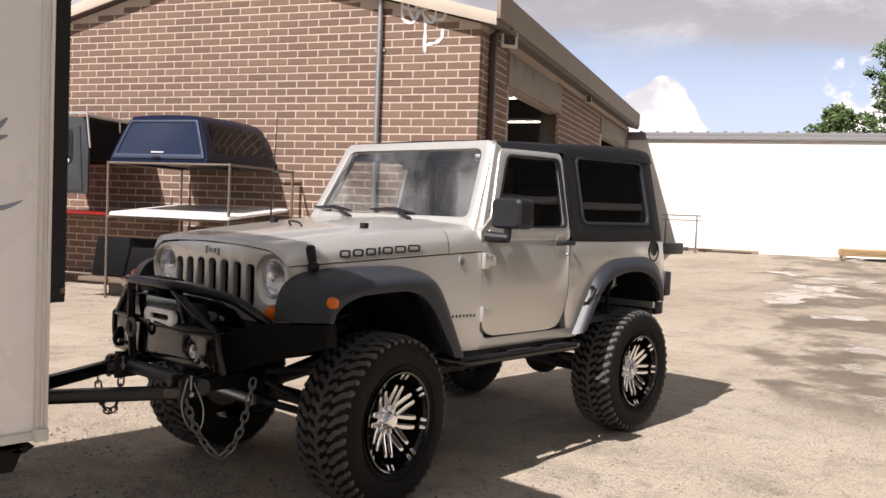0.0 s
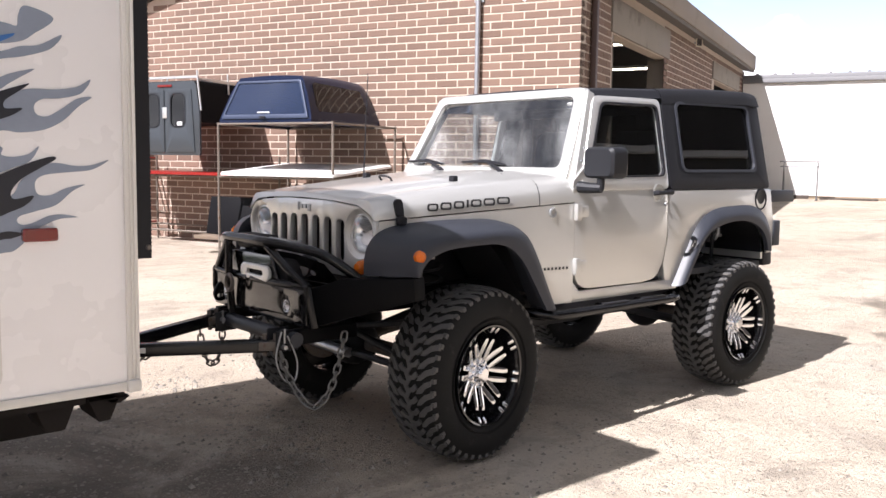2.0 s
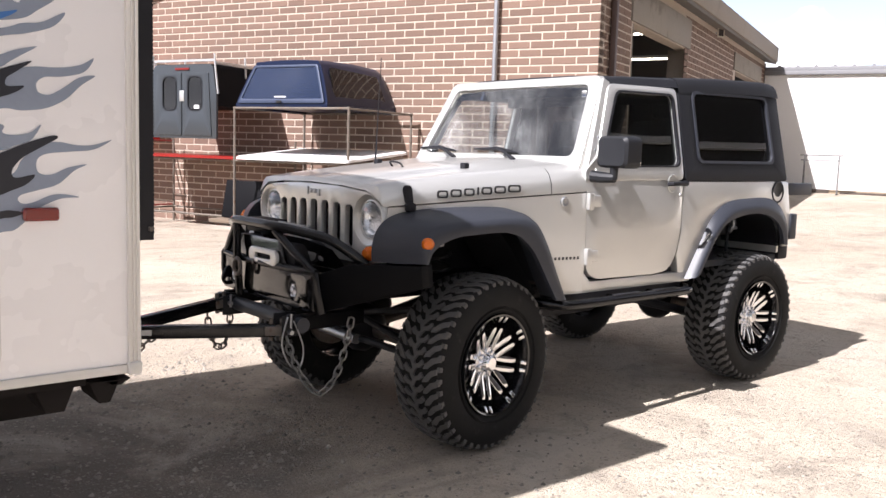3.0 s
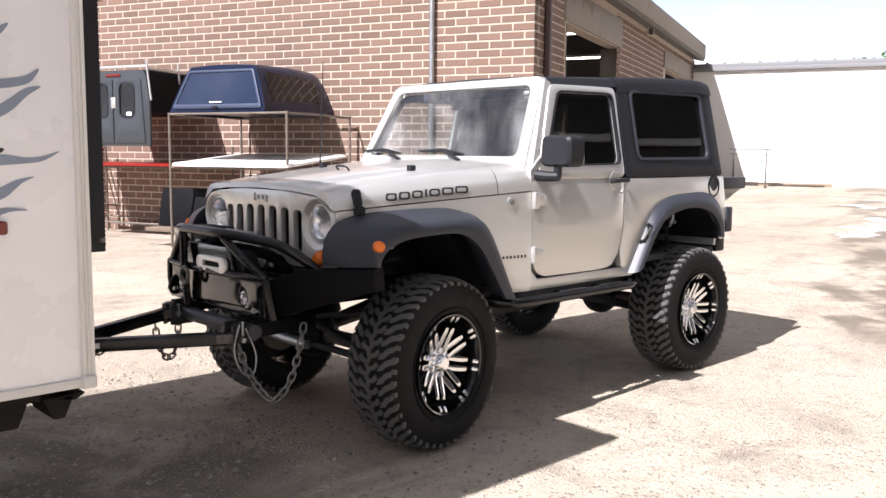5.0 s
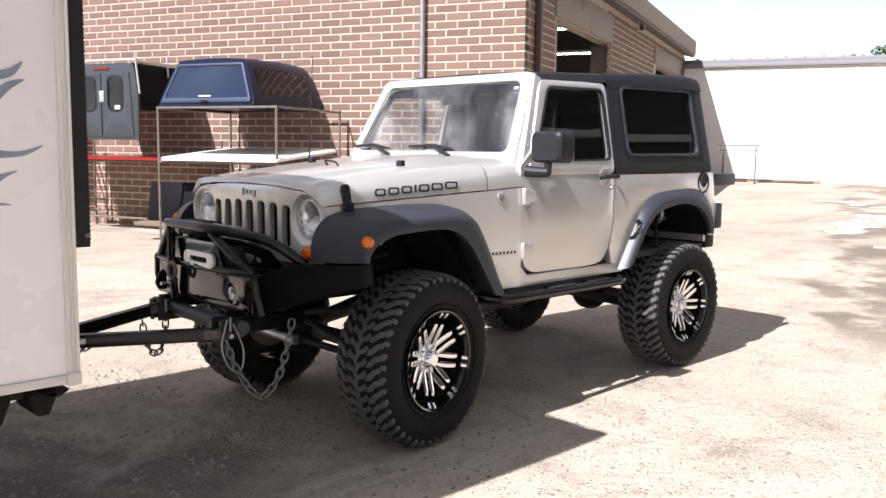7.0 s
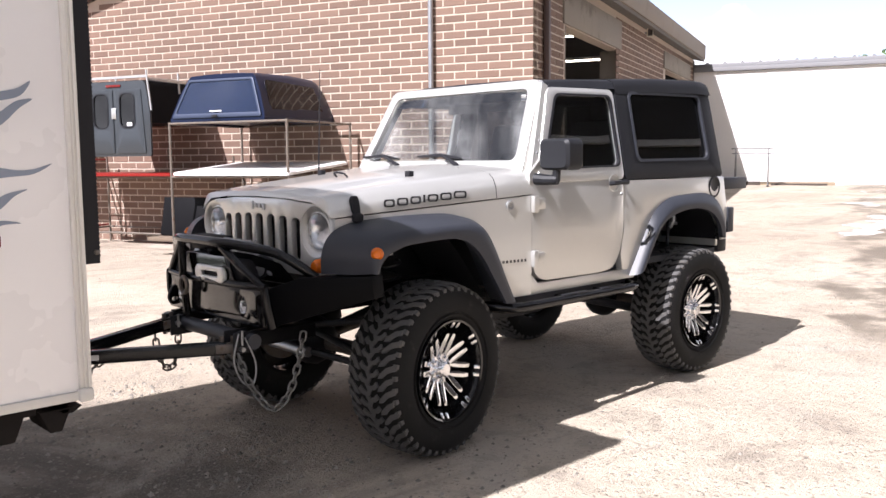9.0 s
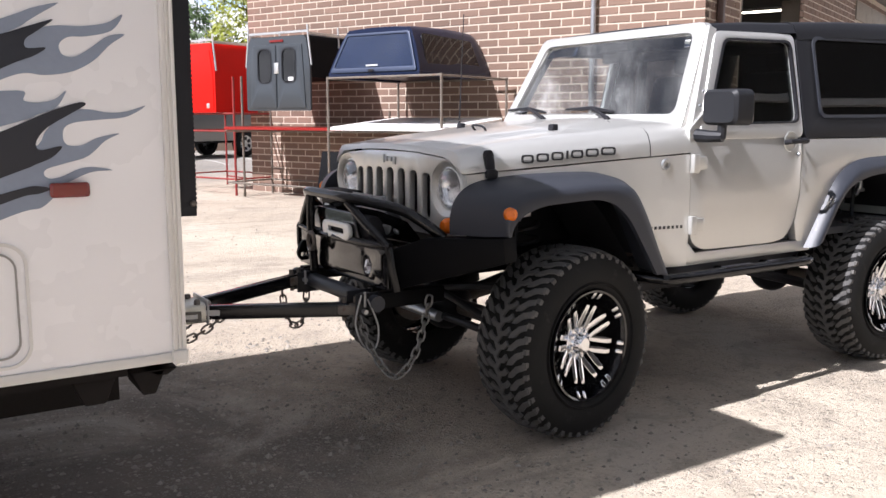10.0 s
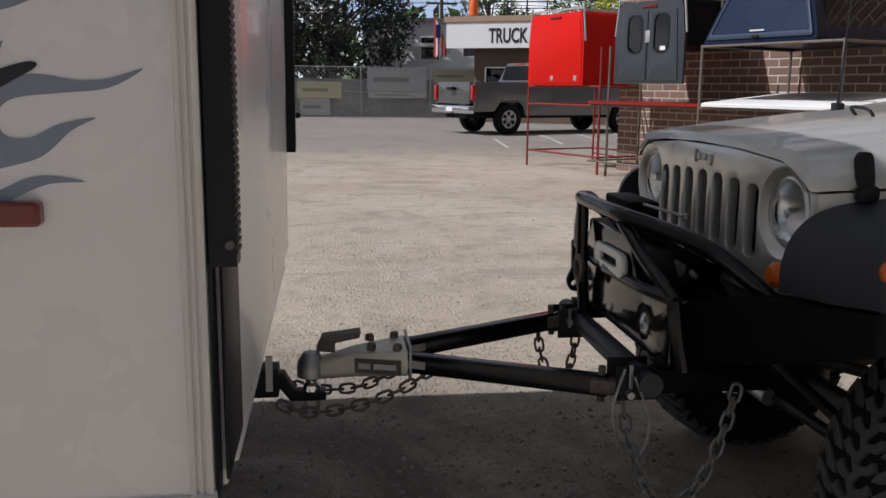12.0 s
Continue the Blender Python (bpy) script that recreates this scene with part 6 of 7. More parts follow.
def link_mesh(length, width, r):
    pts = []
    for i in range(12):
        a = 2 * math.pi * i / 12
        pts.append((math.cos(a) * width / 2 + 0.0 * i, 0, math.sin(a) * width / 2 + (length - width) / 2 * (1 if math.sin(a) > 0.01 else -1 if math.sin(a) < -0.01 else 0)))
    return Shape().tube(pts, r, 6, closed=True)


def chain(label, points, length=0.052, width=0.030, r=0.0050, mat=None):
    """Real links along a sagging line."""
    line = [Vector(p) for p in curve(points, 14, False)]
    run = [0.0]
    for a, b in zip(line, line[1:]):
        run.append(run[-1] + (b - a).length)
    pitch = length - 2.6 * r
    mesh = mesh_of("link", link_mesh(length, width, r), mat or CHAINSTEEL)
    owner = thing("safety_chain", label, "chain", Matrix.Translation(line[0]), "towing chains")
    n = int(run[-1] / pitch)
    for i in range(n):
        d = (i + 0.5) * pitch
        k = max(j for j in range(len(run)) if run[j] <= d)
        k = min(k, len(line) - 2)
        p = line[k].lerp(line[k + 1], (d - run[k]) / max(run[k + 1] - run[k], 1e-6))
        q = (line[k + 1] - line[k]).normalized().to_track_quat("Z", "X").to_matrix().to_4x4()
        ob = new("link", mesh)
        ob.parent = owner
        ob.matrix_local = Matrix.Translation(p - line[0]) @ q @ Matrix.Rotation(radians(90 * (i % 2) + 20), 4, "Z")


chain("galvanised safety chain looped under the bumper", [(-0.865, -0.41, 0.60), (-0.86, -0.47, 0.50), (-0.83, -0.54, 0.405), (-0.78, -0.575, 0.365), (-0.70, -0.575, 0.43), (-0.63, -0.55, 0.56), (-0.588, -0.535, 0.70)])
chain("dark safety chain hung below the far tow arm", [(-0.94, 0.30, 0.655), (-0.925, 0.30, 0.53), (-0.885, 0.31, 0.43), (-0.83, 0.33, 0.42), (-0.79, 0.35, 0.50), (-0.775, 0.36, 0.63)], mat=RAWSTEEL)
chain("rusty safety chain from coupler to hitch", [(-1.36, -0.10, 0.615), (-1.46, -0.10, 0.55), (-1.60, -0.11, 0.505), (-1.75, -0.12, 0.495), (-1.855, -0.14, 0.545)], mat=RAWSTEEL)
chain("rusty safety chain from coupler to hitch", [(-1.40, 0.08, 0.60), (-1.48, 0.09, 0.54), (-1.60, 0.10, 0.49), (-1.76, 0.11, 0.49), (-1.855, 0.14, 0.54)], mat=RAWSTEEL)
solid("cable_loop", Shape().tube(curve([(-0.865, -0.42, 0.70), (-0.90, -0.43, 0.58), (-0.87, -0.45, 0.48), (-0.82, -0.46, 0.47), (-0.80, -0.45, 0.56), (-0.84, -0.43, 0.68)], 6, False), 0.004, 6), STEEL, "thin steel breakaway cable loop on the tow pin", "cable")


# ---- racks of truck caps along the brick wall ----
REDPIPE = surface("red_pipe_paint", (0.22, 0.022, 0.018), 0.55, vary=0.2, big=5, fine=60, stain=(0.16, 0.05, 0.035))
GREYPIPE = surface("rusty_pipe", (0.17, 0.145, 0.12), 0.6, 0.4, vary=0.25, big=6, fine=60, stain=(0.13, 0.065, 0.035))
CAPBLUE = surface("dark_blue_paint", (0.003, 0.008, 0.030), 0.30, vary=0.06, coat=0.08, spec=0.25)
CAPGREY = surface("charcoal_paint", (0.034, 0.040, 0.046), 0.35, vary=0.08, coat=0.15)
CAPRED = surface("bright_red_paint", (0.60, 0.010, 0.005), 0.42, vary=0.05, spec=0.15)
# lid red darkened to stand for the shade of the cap above
LIDRED = surface("shaded_red_paint", (0.22, 0.016, 0.012), 0.38, vary=0.10, spec=0.25)
CAPDARK = surface("dark_cap_side", (0.006, 0.006, 0.007), 0.6, vary=0.1, spec=0.08)
SMOKE = glass("smoked_glass", (0.06, 0.09, 0.18), 0.01, 0.7)
BARE = surface("pale_aluminium", (0.62, 0.62, 0.60), 0.35, 0.8, vary=0.06)


def pipe_rack(name_label, x0, x1, y0, y1, levels, mat, height, mid=(), brace=True, skip=()):
    rack = thing("pipe_rack", name_label, "rack", BUILDING, "cap racks")
    for x in (x0, *mid, x1):
        for y in (y0, y1):
            if (x, y) not in skip:
                part("post", Shape().rod((x, y, 0.0), (x, y, height), 0.021, 8), mat, rack)
    for z in levels:
        for y in (y0, y1):
            part("rail", Shape().rod((x0 - 0.01, y, z), (x1 + 0.02, y, z), 0.018, 8), mat, rack)
        for x in (x0, x1):
            part("cross_rail", Shape().rod((x, y0, z - 0.002), (x, y1, z - 0.002), 0.017, 8), mat, rack)
    if brace:
        part("brace", Shape().rod((x0, y1, levels[0] - 0.1), ((x0 + x1) / 2, y1, 0.15), 0.014, 6), mat, rack)
    return rack


def cap_body(wb, wt, length, height, rake, nose, n=5):
    """Rings of a truck cap from its back (y = 0) to its nose; x is its width."""
    rings = []
    for t, zs, sx in ((0.0, 1.0, 1.0), (0.06, 1.02, 1.0), (0.5, 1.05, 1.0), (0.88, 1.02, 1.0), (0.96, 0.97, 0.99), (1.0, 0.86, 0.98)):
        h = height * zs
        b, tt = wb / 2 * sx, wt / 2 * sx
        half = [(b, 0.0), (b - 0.01, 0.10), (lerp(b, tt, 0.55), h * 0.60), (tt + 0.01, h * 0.88), (tt - 0.05, h * 0.975), (tt * 0.5, h * 1.0), (0, h * 1.01)]
        ring = [(-x, y_of(t, z, h, length, rake, nose), z) for x, z in half] + [(x, y_of(t, z, h, length, rake, nose), z) for x, z in half[-2::-1]]
        rings.append(ring)
    return rings


def y_of(t, z, h, length, rake, nose):
    return lerp(rake * z / h, length - nose * z / h, t)


def blue_cap():
    # sits across the grey rack, back window to the yard
    cap = thing("camper_shell", "dark blue truck cap with a tinted back window", "camper shell", BUILDING @ Matrix.Translation((4.76, -1.92, 2.08)), "truck caps")
    part("shell", Shape().loft(cap_body(1.74, 1.26, 1.96, 0.70, 0.16, 0.05)), [CAPBLUE], cap, smooth=55)
    back = [(-0.83, 0.05), (0.83, 0.05), (0.60, 0.63), (-0.60, 0.63)]
    inner = [(-0.765, 0.115), (0.765, 0.115), (0.570, 0.595), (-0.570, 0.595)]
    fr = plate(soften(back, 0.04), [soften(inner, 0.03)], "y", -0.03, 0.0)
    fr.v = [(x, y + 0.16 * z / 0.70, z) for x, y, z in fr.v]
    hatch = part("back_frame", fr, surface("dull_anodised_frame", (0.035, 0.048, 0.085), 0.45, 0.3, vary=0.1), cap, "dull grey-blue window frame", bevel=0.004)
    pane = plate(soften(inner, 0.03), [], "y", -0.016, -0.010)
    pane.v = [(x, y + 0.16 * z / 0.70, z) for x, y, z in pane.v]
    part("back_pane", pane, SMOKE, hatch, "tinted back window")
    part("latch", Shape().box(-0.05, 0.05, -0.05, -0.03, 0.05, 0.09), SATIN, hatch, bevel=0.006)
    for a, b, _, _ in bars_for_text(6, 0.22, 0.02, 0.01):
        part("badge_bar", Shape().box(-0.11 + a, -0.11 + b, -0.016, -0.006, 0.135, 0.155), WHITE, hatch)
    for s in (-1, 1):
        pts = [(0.20, 0.13), (1.70, 0.13), (1.58, 0.56), (0.28, 0.60)]
        side = plate(soften(pts, 0.05), [], "x", 0.0, 0.012)
        side.v = [(s * (x + lerp(0.872, 0.70, min(1.0, (z - 0.05) / 0.42)) - 0.004), y, z) for x, y, z in side.v]
        part("side_window", side, TINTED, cap, "dark side window")
    part("base_rail", Shape().box(-0.875, 0.875, 0.0, 0.03, -0.03, 0.05).box(-0.875, -0.84, 0.03, 1.86, -0.03, 0.04).box(0.84, 0.875, 0.03, 1.86, -0.03, 0.04), CAPBLUE, cap, bevel=0.006)


def box_cap(name, m, paint, width, height, length, windows, rails):
    cap = thing("camper_shell", name, "camper shell", m, "truck caps")
    w, t = width / 2, width / 2 - 0.07
    low = 0.44 * height if windows else 0.0
    ring = lambda y, k: [(-w * k, y, low), (-w * k, y, height * 0.55), (-t * k, y, height * 0.93), (-t * k + 0.06, y, height), (t * k - 0.06, y, height), (t * k, y, height * 0.93), (w * k, y, height * 0.55), (w * k, y, low)]
    part("shell", Shape().loft([ring(0.02, 1.0), ring(length * 0.9, 1.0), ring(length, 0.97)]), [CAPDARK if windows else paint], cap, smooth=30)
    part("back_panel", plate(soften([(-w, 0.0), (w, 0.0), (w, height * 0.55), (t, height * 0.93), (t - 0.06, height - 0.01), (-t + 0.06, height - 0.01), (-t, height * 0.93), (-w, height * 0.55)], 0.03), [], "y", -0.02, 0.02), paint, cap, bevel=0.006)
    part("stop_lamp", Shape().box(-0.16, 0.16, -0.035, -0.02, height - 0.10, height - 0.06), surface("dark_red_lens", (0.16, 0.012, 0.01), 0.25, vary=0.1), cap, "red stop lamp", bevel=0.004)
    if windows:
        for s in (-1, 1):
            door = part("back_door", plate(soften([(s * 0.02, 0.05), (s * (w - 0.10), 0.05), (s * (t - 0.10), height - 0.14), (s * 0.02, height - 0.14)], 0.02), [rounded(min(s * 0.14, s * 0.44), max(s * 0.14, s * 0.44), 0.48, 1.02, 0.10, 5)], "y", -0.034, -0.021), paint, cap, "charcoal back door", bevel=0.004)
            part("pane", plate(rounded(min(s * 0.14, s * 0.44), max(s * 0.14, s * 0.44), 0.48, 1.02, 0.10, 5), [], "y", -0.027, -0.022), TINTED, door, "dark rounded window")
            part("seal", plate(rounded(min(s * 0.12, s * 0.46), max(s * 0.12, s * 0.46), 0.46, 1.04, 0.12, 5), [rounded(min(s * 0.14, s * 0.44), max(s * 0.14, s * 0.44), 0.48, 1.02, 0.10, 5)], "y", -0.042, -0.035), SATIN, door)
        part("lock_plate", Shape().box(-0.05, 0.05, -0.045, -0.034, 0.62, 0.80), BARE, cap, bevel=0.004)
        part("sticker", Shape().box(0.27, 0.38, -0.0295, -0.028, 0.50, 0.56), WHITE, cap)
    else:
        part("lift_door", plate(soften([(-w + 0.05, 0.04), (w - 0.05, 0.04), (w - 0.05, height * 0.55), (t - 0.06, height - 0.12), (-t + 0.06, height - 0.12), (-w + 0.05, height * 0.55)], 0.03), [], "y", -0.032, -0.021), paint, cap, "red lift door", bevel=0.004)
        for x in (-0.06, w - 0.2):
            part("lock_plate", Shape().box(x - 0.04, x + 0.04, -0.040, -0.032, 0.08, 0.17), BARE, cap, bevel=0.004)
    # ladder rack on top
    for s in (-1, 1):
        part("roof_rail", Shape().box(s * t - 0.025, s * t + 0.025, 0.03, length - 0.15, height - 0.01, height + 0.04), BARE, cap, "pale ladder rail", bevel=0.004)
        part("rail_foot", Shape().tube([(s * (w + 0.02), 0.0, height * 0.60), (s * (t + 0.03), 0.0, height * 0.95), (s * (t + 0.01), 0.0, height + 0.16)], 0.018, 6), BARE, cap)
        part("rail_foot", Shape().tube([(s * (t + 0.03), length * 0.55, height * 0.85), (s * (t + 0.01), length * 0.55, height + 0.16)], 0.018, 6), BARE, cap)
    part("cross_bar", Shape().box(-t, t, -0.005, 0.03, height + 0.04, height + 0.075), BARE, cap)
    return cap


blue_cap()
box_cap("charcoal truck cap with twin windowed back doors", BUILDING @ Matrix.Translation((2.25, -1.40, 1.57)), CAPGREY, 1.52, 1.24, 1.35, True, True)
box_cap("bright red utility truck cap with a ladder rail", BUILDING @ Matrix.Translation((-0.62, -1.02, 1.55)), CAPRED, 1.66, 1.28, 1.75, False, True)
pipe_rack("rusty grey pipe rack against the brick wall", 3.86, 6.02, -1.92, -0.16, (1.24, 2.055), GREYPIPE, 2.08)
pipe_rack("red painted pipe rack beside the brick wall", -1.62, 0.55, -0.90, 0.75, (0.30, 1.20, 1.53), REDPIPE, 1.55, skip=((0.55, -0.90), (0.55, 0.75)))
pipe_rack("rusty pipe rack under the charcoal cap", 0.78, 3.70, -1.30, -0.20, (0.28, 1.22), GREYPIPE, 1.57, skip=((0.78, -1.30), (3.70, -1.30)))
for x, paint in ((0.55, REDPIPE), (0.78, GREYPIPE)):
    solid("rack_post", Shape().rod((0, 0, 0), (0, 0, 2.20), 0.024, 8), paint, "tall pipe post of the cap rack", "post", "rack posts", m=BUILDING @ Matrix.Translation((x + 0.06, -0.96, 0)))


def lid(label, x0, x1, y0, y1, z, t, mat, m=BUILDING):
    s = Shape().loft([[(x, y, z + k) for x, y in rounded(x0 + g, x1 - g, y0 + g, y1 - g, 0.08)] for k, g in ((0, 0.0), (t * 0.7, 0.0), (t, 0.025))])
    return solid("bed_cover", s, mat, label, "bed cover", "bed covers", m=m)


lid("flat white truck bed cover lying tilted on the rack", 3.90, 6.06, 0.0, 1.70, 0.0, 0.05, WHITE, BUILDING @ Matrix.Translation((0, -1.97, 1.264)) @ Matrix.Rotation(radians(5), 4, "X"))
lid("flat glossy red truck bed cover on the red rack", 0.80, 3.70, -1.42, -0.06, 1.243, 0.05, LIDRED)
solid("bed_cover", Shape().box(-0.62, 0.62, -0.03, 0.03, 0, 0.62), CAPDARK, "black truck bed cover propped under the rack", "bed cover", "bed covers", m=BUILDING @ Matrix.Translation((3.95, -1.62, 0.30)) @ Matrix.Rotation(radians(-12), 4, "X"), bevel=0.015)
solid("rack_shelf", Shape().box(-0.8, 1.1, -0.5, 0.5, 0.0, 0.06), surface("old_shelf_board", (0.16, 0.12, 0.085), 0.85, vary=0.2), "dark plank shelf low in the rack", "shelf", m=BUILDING @ Matrix.Translation((4.1, -1.4, 0.235)), bevel=0.004)
for x_ in (-0.45, 0.9):
    solid("shelf_block", Shape().box(-0.15, 0.15, -0.05, 0.4, 0, 0.234), CONCRETE, "concrete block under the shelf", "block", "shelf blocks", m=BUILDING @ Matrix.Translation((4.1 + x_, -1.4, 0)), bevel=0.01)


# ---- trees ----
BARK = surface("grey_bark", (0.10, 0.08, 0.06), 0.95, vary=0.25, big=3, fine=25, bump=0.6, depth=0.02)


def leaf_material(name, colour, spread=0.30):
    m = surface(name, colour, 0.6, vary=0.15, big=0.4, fine=5, rand=spread)
    p = m.node_tree.nodes["Principled BSDF"]
    p.inputs["Subsurface Weight"].default_value = 0.0
    return m


GREEN = leaf_material("green_leaves", (0.060, 0.105, 0.025))
LIME = leaf_material("sunny_leaves", (0.26, 0.29, 0.03))
PINE = leaf_material("dark_needles", (0.010, 0.015, 0.008))


def tree(label, x, y, height, spread, leaf, base=0.3, clumps=60, per=46, size=0.28, seed=1, z0=0.0):
    rnd = random.Random(seed)
    t = thing("tree", label, "tree", Matrix.Translation((x, y, z0)))
    trunk_top = height * 0.82
    lean_x, lean_y = rnd.uniform(-0.04, 0.04) * height, rnd.uniform(-0.04, 0.04) * height
    axis = [(lean_x * k * k, lean_y * k * k, trunk_top * k) for k in (0, 0.1, 0.3, 0.55, 0.8, 1.0)]
    r0 = height * 0.026
    wood = Shape().tube(axis, [r0 * 1.35, r0, r0 * 0.85, r0 * 0.6, r0 * 0.35, r0 * 0.12], 9)
    centres = []
    for i in range(clumps):
        k = base + (1 - base) * (i + rnd.random()) / clumps
        a = i * 2.399 + rnd.uniform(-0.4, 0.4)
        shape = math.sin(math.pi * min(1.0, (k - base) / (1 - base) * 0.80 + 0.20)) ** 0.6
        r = spread * shape * rnd.uniform(0.45, 1.05)
        centres.append((Vector((lean_x * k * k + r * math.cos(a), lean_y * k * k + r * math.sin(a), height * k + rnd.uniform(-0.3, 0.3) * spread * 0.3)), k))
    for c, k in centres[::3]:
        s = Vector((lean_x * k * k * 0.5, lean_y * k * k * 0.5, height * max(0.12, k * 0.82 - 0.1)))
        wood.tube([s, s.lerp(c, 0.55) + Vector((0, 0, 0.06 * height * rnd.random())), c], [r0 * 0.38, r0 * 0.22, r0 * 0.06], 6)
    part("trunk", wood, BARK, t)
    vs, fs = [], []
    for c, k in centres:
        cr = spread * rnd.uniform(0.14, 0.30)
        for _ in range(per):
            d = Vector((rnd.gauss(0, 1), rnd.gauss(0, 1), rnd.gauss(0, 0.7)))
            d = d.normalized() * cr * rnd.random() ** 0.4
            p = c + d
            u = Vector((rnd.gauss(0, 1), rnd.gauss(0, 1), rnd.gauss(0, 1))).normalized()
            w = u.orthogonal().normalized()
            ln, wd = size * rnd.uniform(0.6, 1.3), size * rnd.uniform(0.25, 0.5)
            n = len(vs)
            vs += [tuple(p - u * ln * 0.5), tuple(p + w * wd * 0.5 + u * ln * 0.1), tuple(p + u * ln * 0.5), tuple(p - w * wd * 0.5 + u * ln * 0.1)]
            fs.append((n, n + 1, n + 2, n + 3))
    me = bpy.data.meshes.new("crown")
    me.from_pydata(vs, [], fs)
    me.materials.append(leaf)
    crown = new("crown", me)
    crown.parent = t
    crown["kind"] = "stuff"
    return t


def b_xy(x, y):
    p = BUILDING @ Vector((x, y, 0))
    return p.x, p.y


for i, (bx, by, h, sp, n) in enumerate(((14.0, 31, 5.5, 1.6, 60), (16.2, 31.5, 6.9, 2.0, 80), (19.2, 32, 11.5, 2.0, 90), (22.5, 33, 11.8, 3.2, 90), (12.4, 34, 4.9, 1.5, 50))):
    tree("leafy green tree behind the white building", *b_xy(bx, by), h, sp, GREEN, 0.25, n, 60, 0.34, 10 + i)
tree("yellow-green tree behind the brick building", 9.9, 27.0, 8.4, 2.2, LIME, 0.2, 150, 110, 0.20, 21)
tree("tall dark pine by the road", -1.6, 47, 11.5, 5.2, PINE, 0.22, 110, 130, 0.36, 31)
tree("dark pine by the road", -6.5, 50, 12.5, 5.0, PINE, 0.2, 110, 130, 0.36, 32)
tree("green tree behind the shop sign", 9.0, 56, 9.0, 3.0, GREEN, 0.3, 60, 50, 0.4, 33)
tree("green tree far along the road", 17.5, 62, 9.5, 3.6, GREEN, 0.3, 60, 50, 0.45, 34)
# a belt of trees closes the yard behind the walk
for i in range(13):
    tree("dark leafy tree across the yard", -24 + i * 6.2 + (i % 3), -21 - (i * 7) % 5, 9.5 + (i * 5) % 4, 4.2, GREEN, 0.08, 46, 46, 0.6, 50 + i)

# unseen shed added to darken the side windows and give their pale band
shed = thing("reflection_shed", "unseen dark shed with a pale band, added for window reflections", "shed", Matrix.Translation((4, -13.0, 0)))
part("wall", Shape().box(0, 44, -8, 0, 0, 10.5), surface("dark_cladding", (0.05, 0.045, 0.04), 0.8, vary=0.2, big=0.5, fine=6, stretch=(6, 1, 0.3)), shed)
part("gutter", Shape().box(0, 44, 0.002, 0.16, 7.8, 8.05), WHITE, shed, "pale band for window reflections")


# the far lot lies a little higher and nearer than the plan it was drawn on
EYE_PLAN = Vector((-1.67, -2.64, 1.46))
FAR = Matrix.Translation(EYE_PLAN) @ Matrix.Scale(0.81, 4) @ Matrix.Translation(-EYE_PLAN)


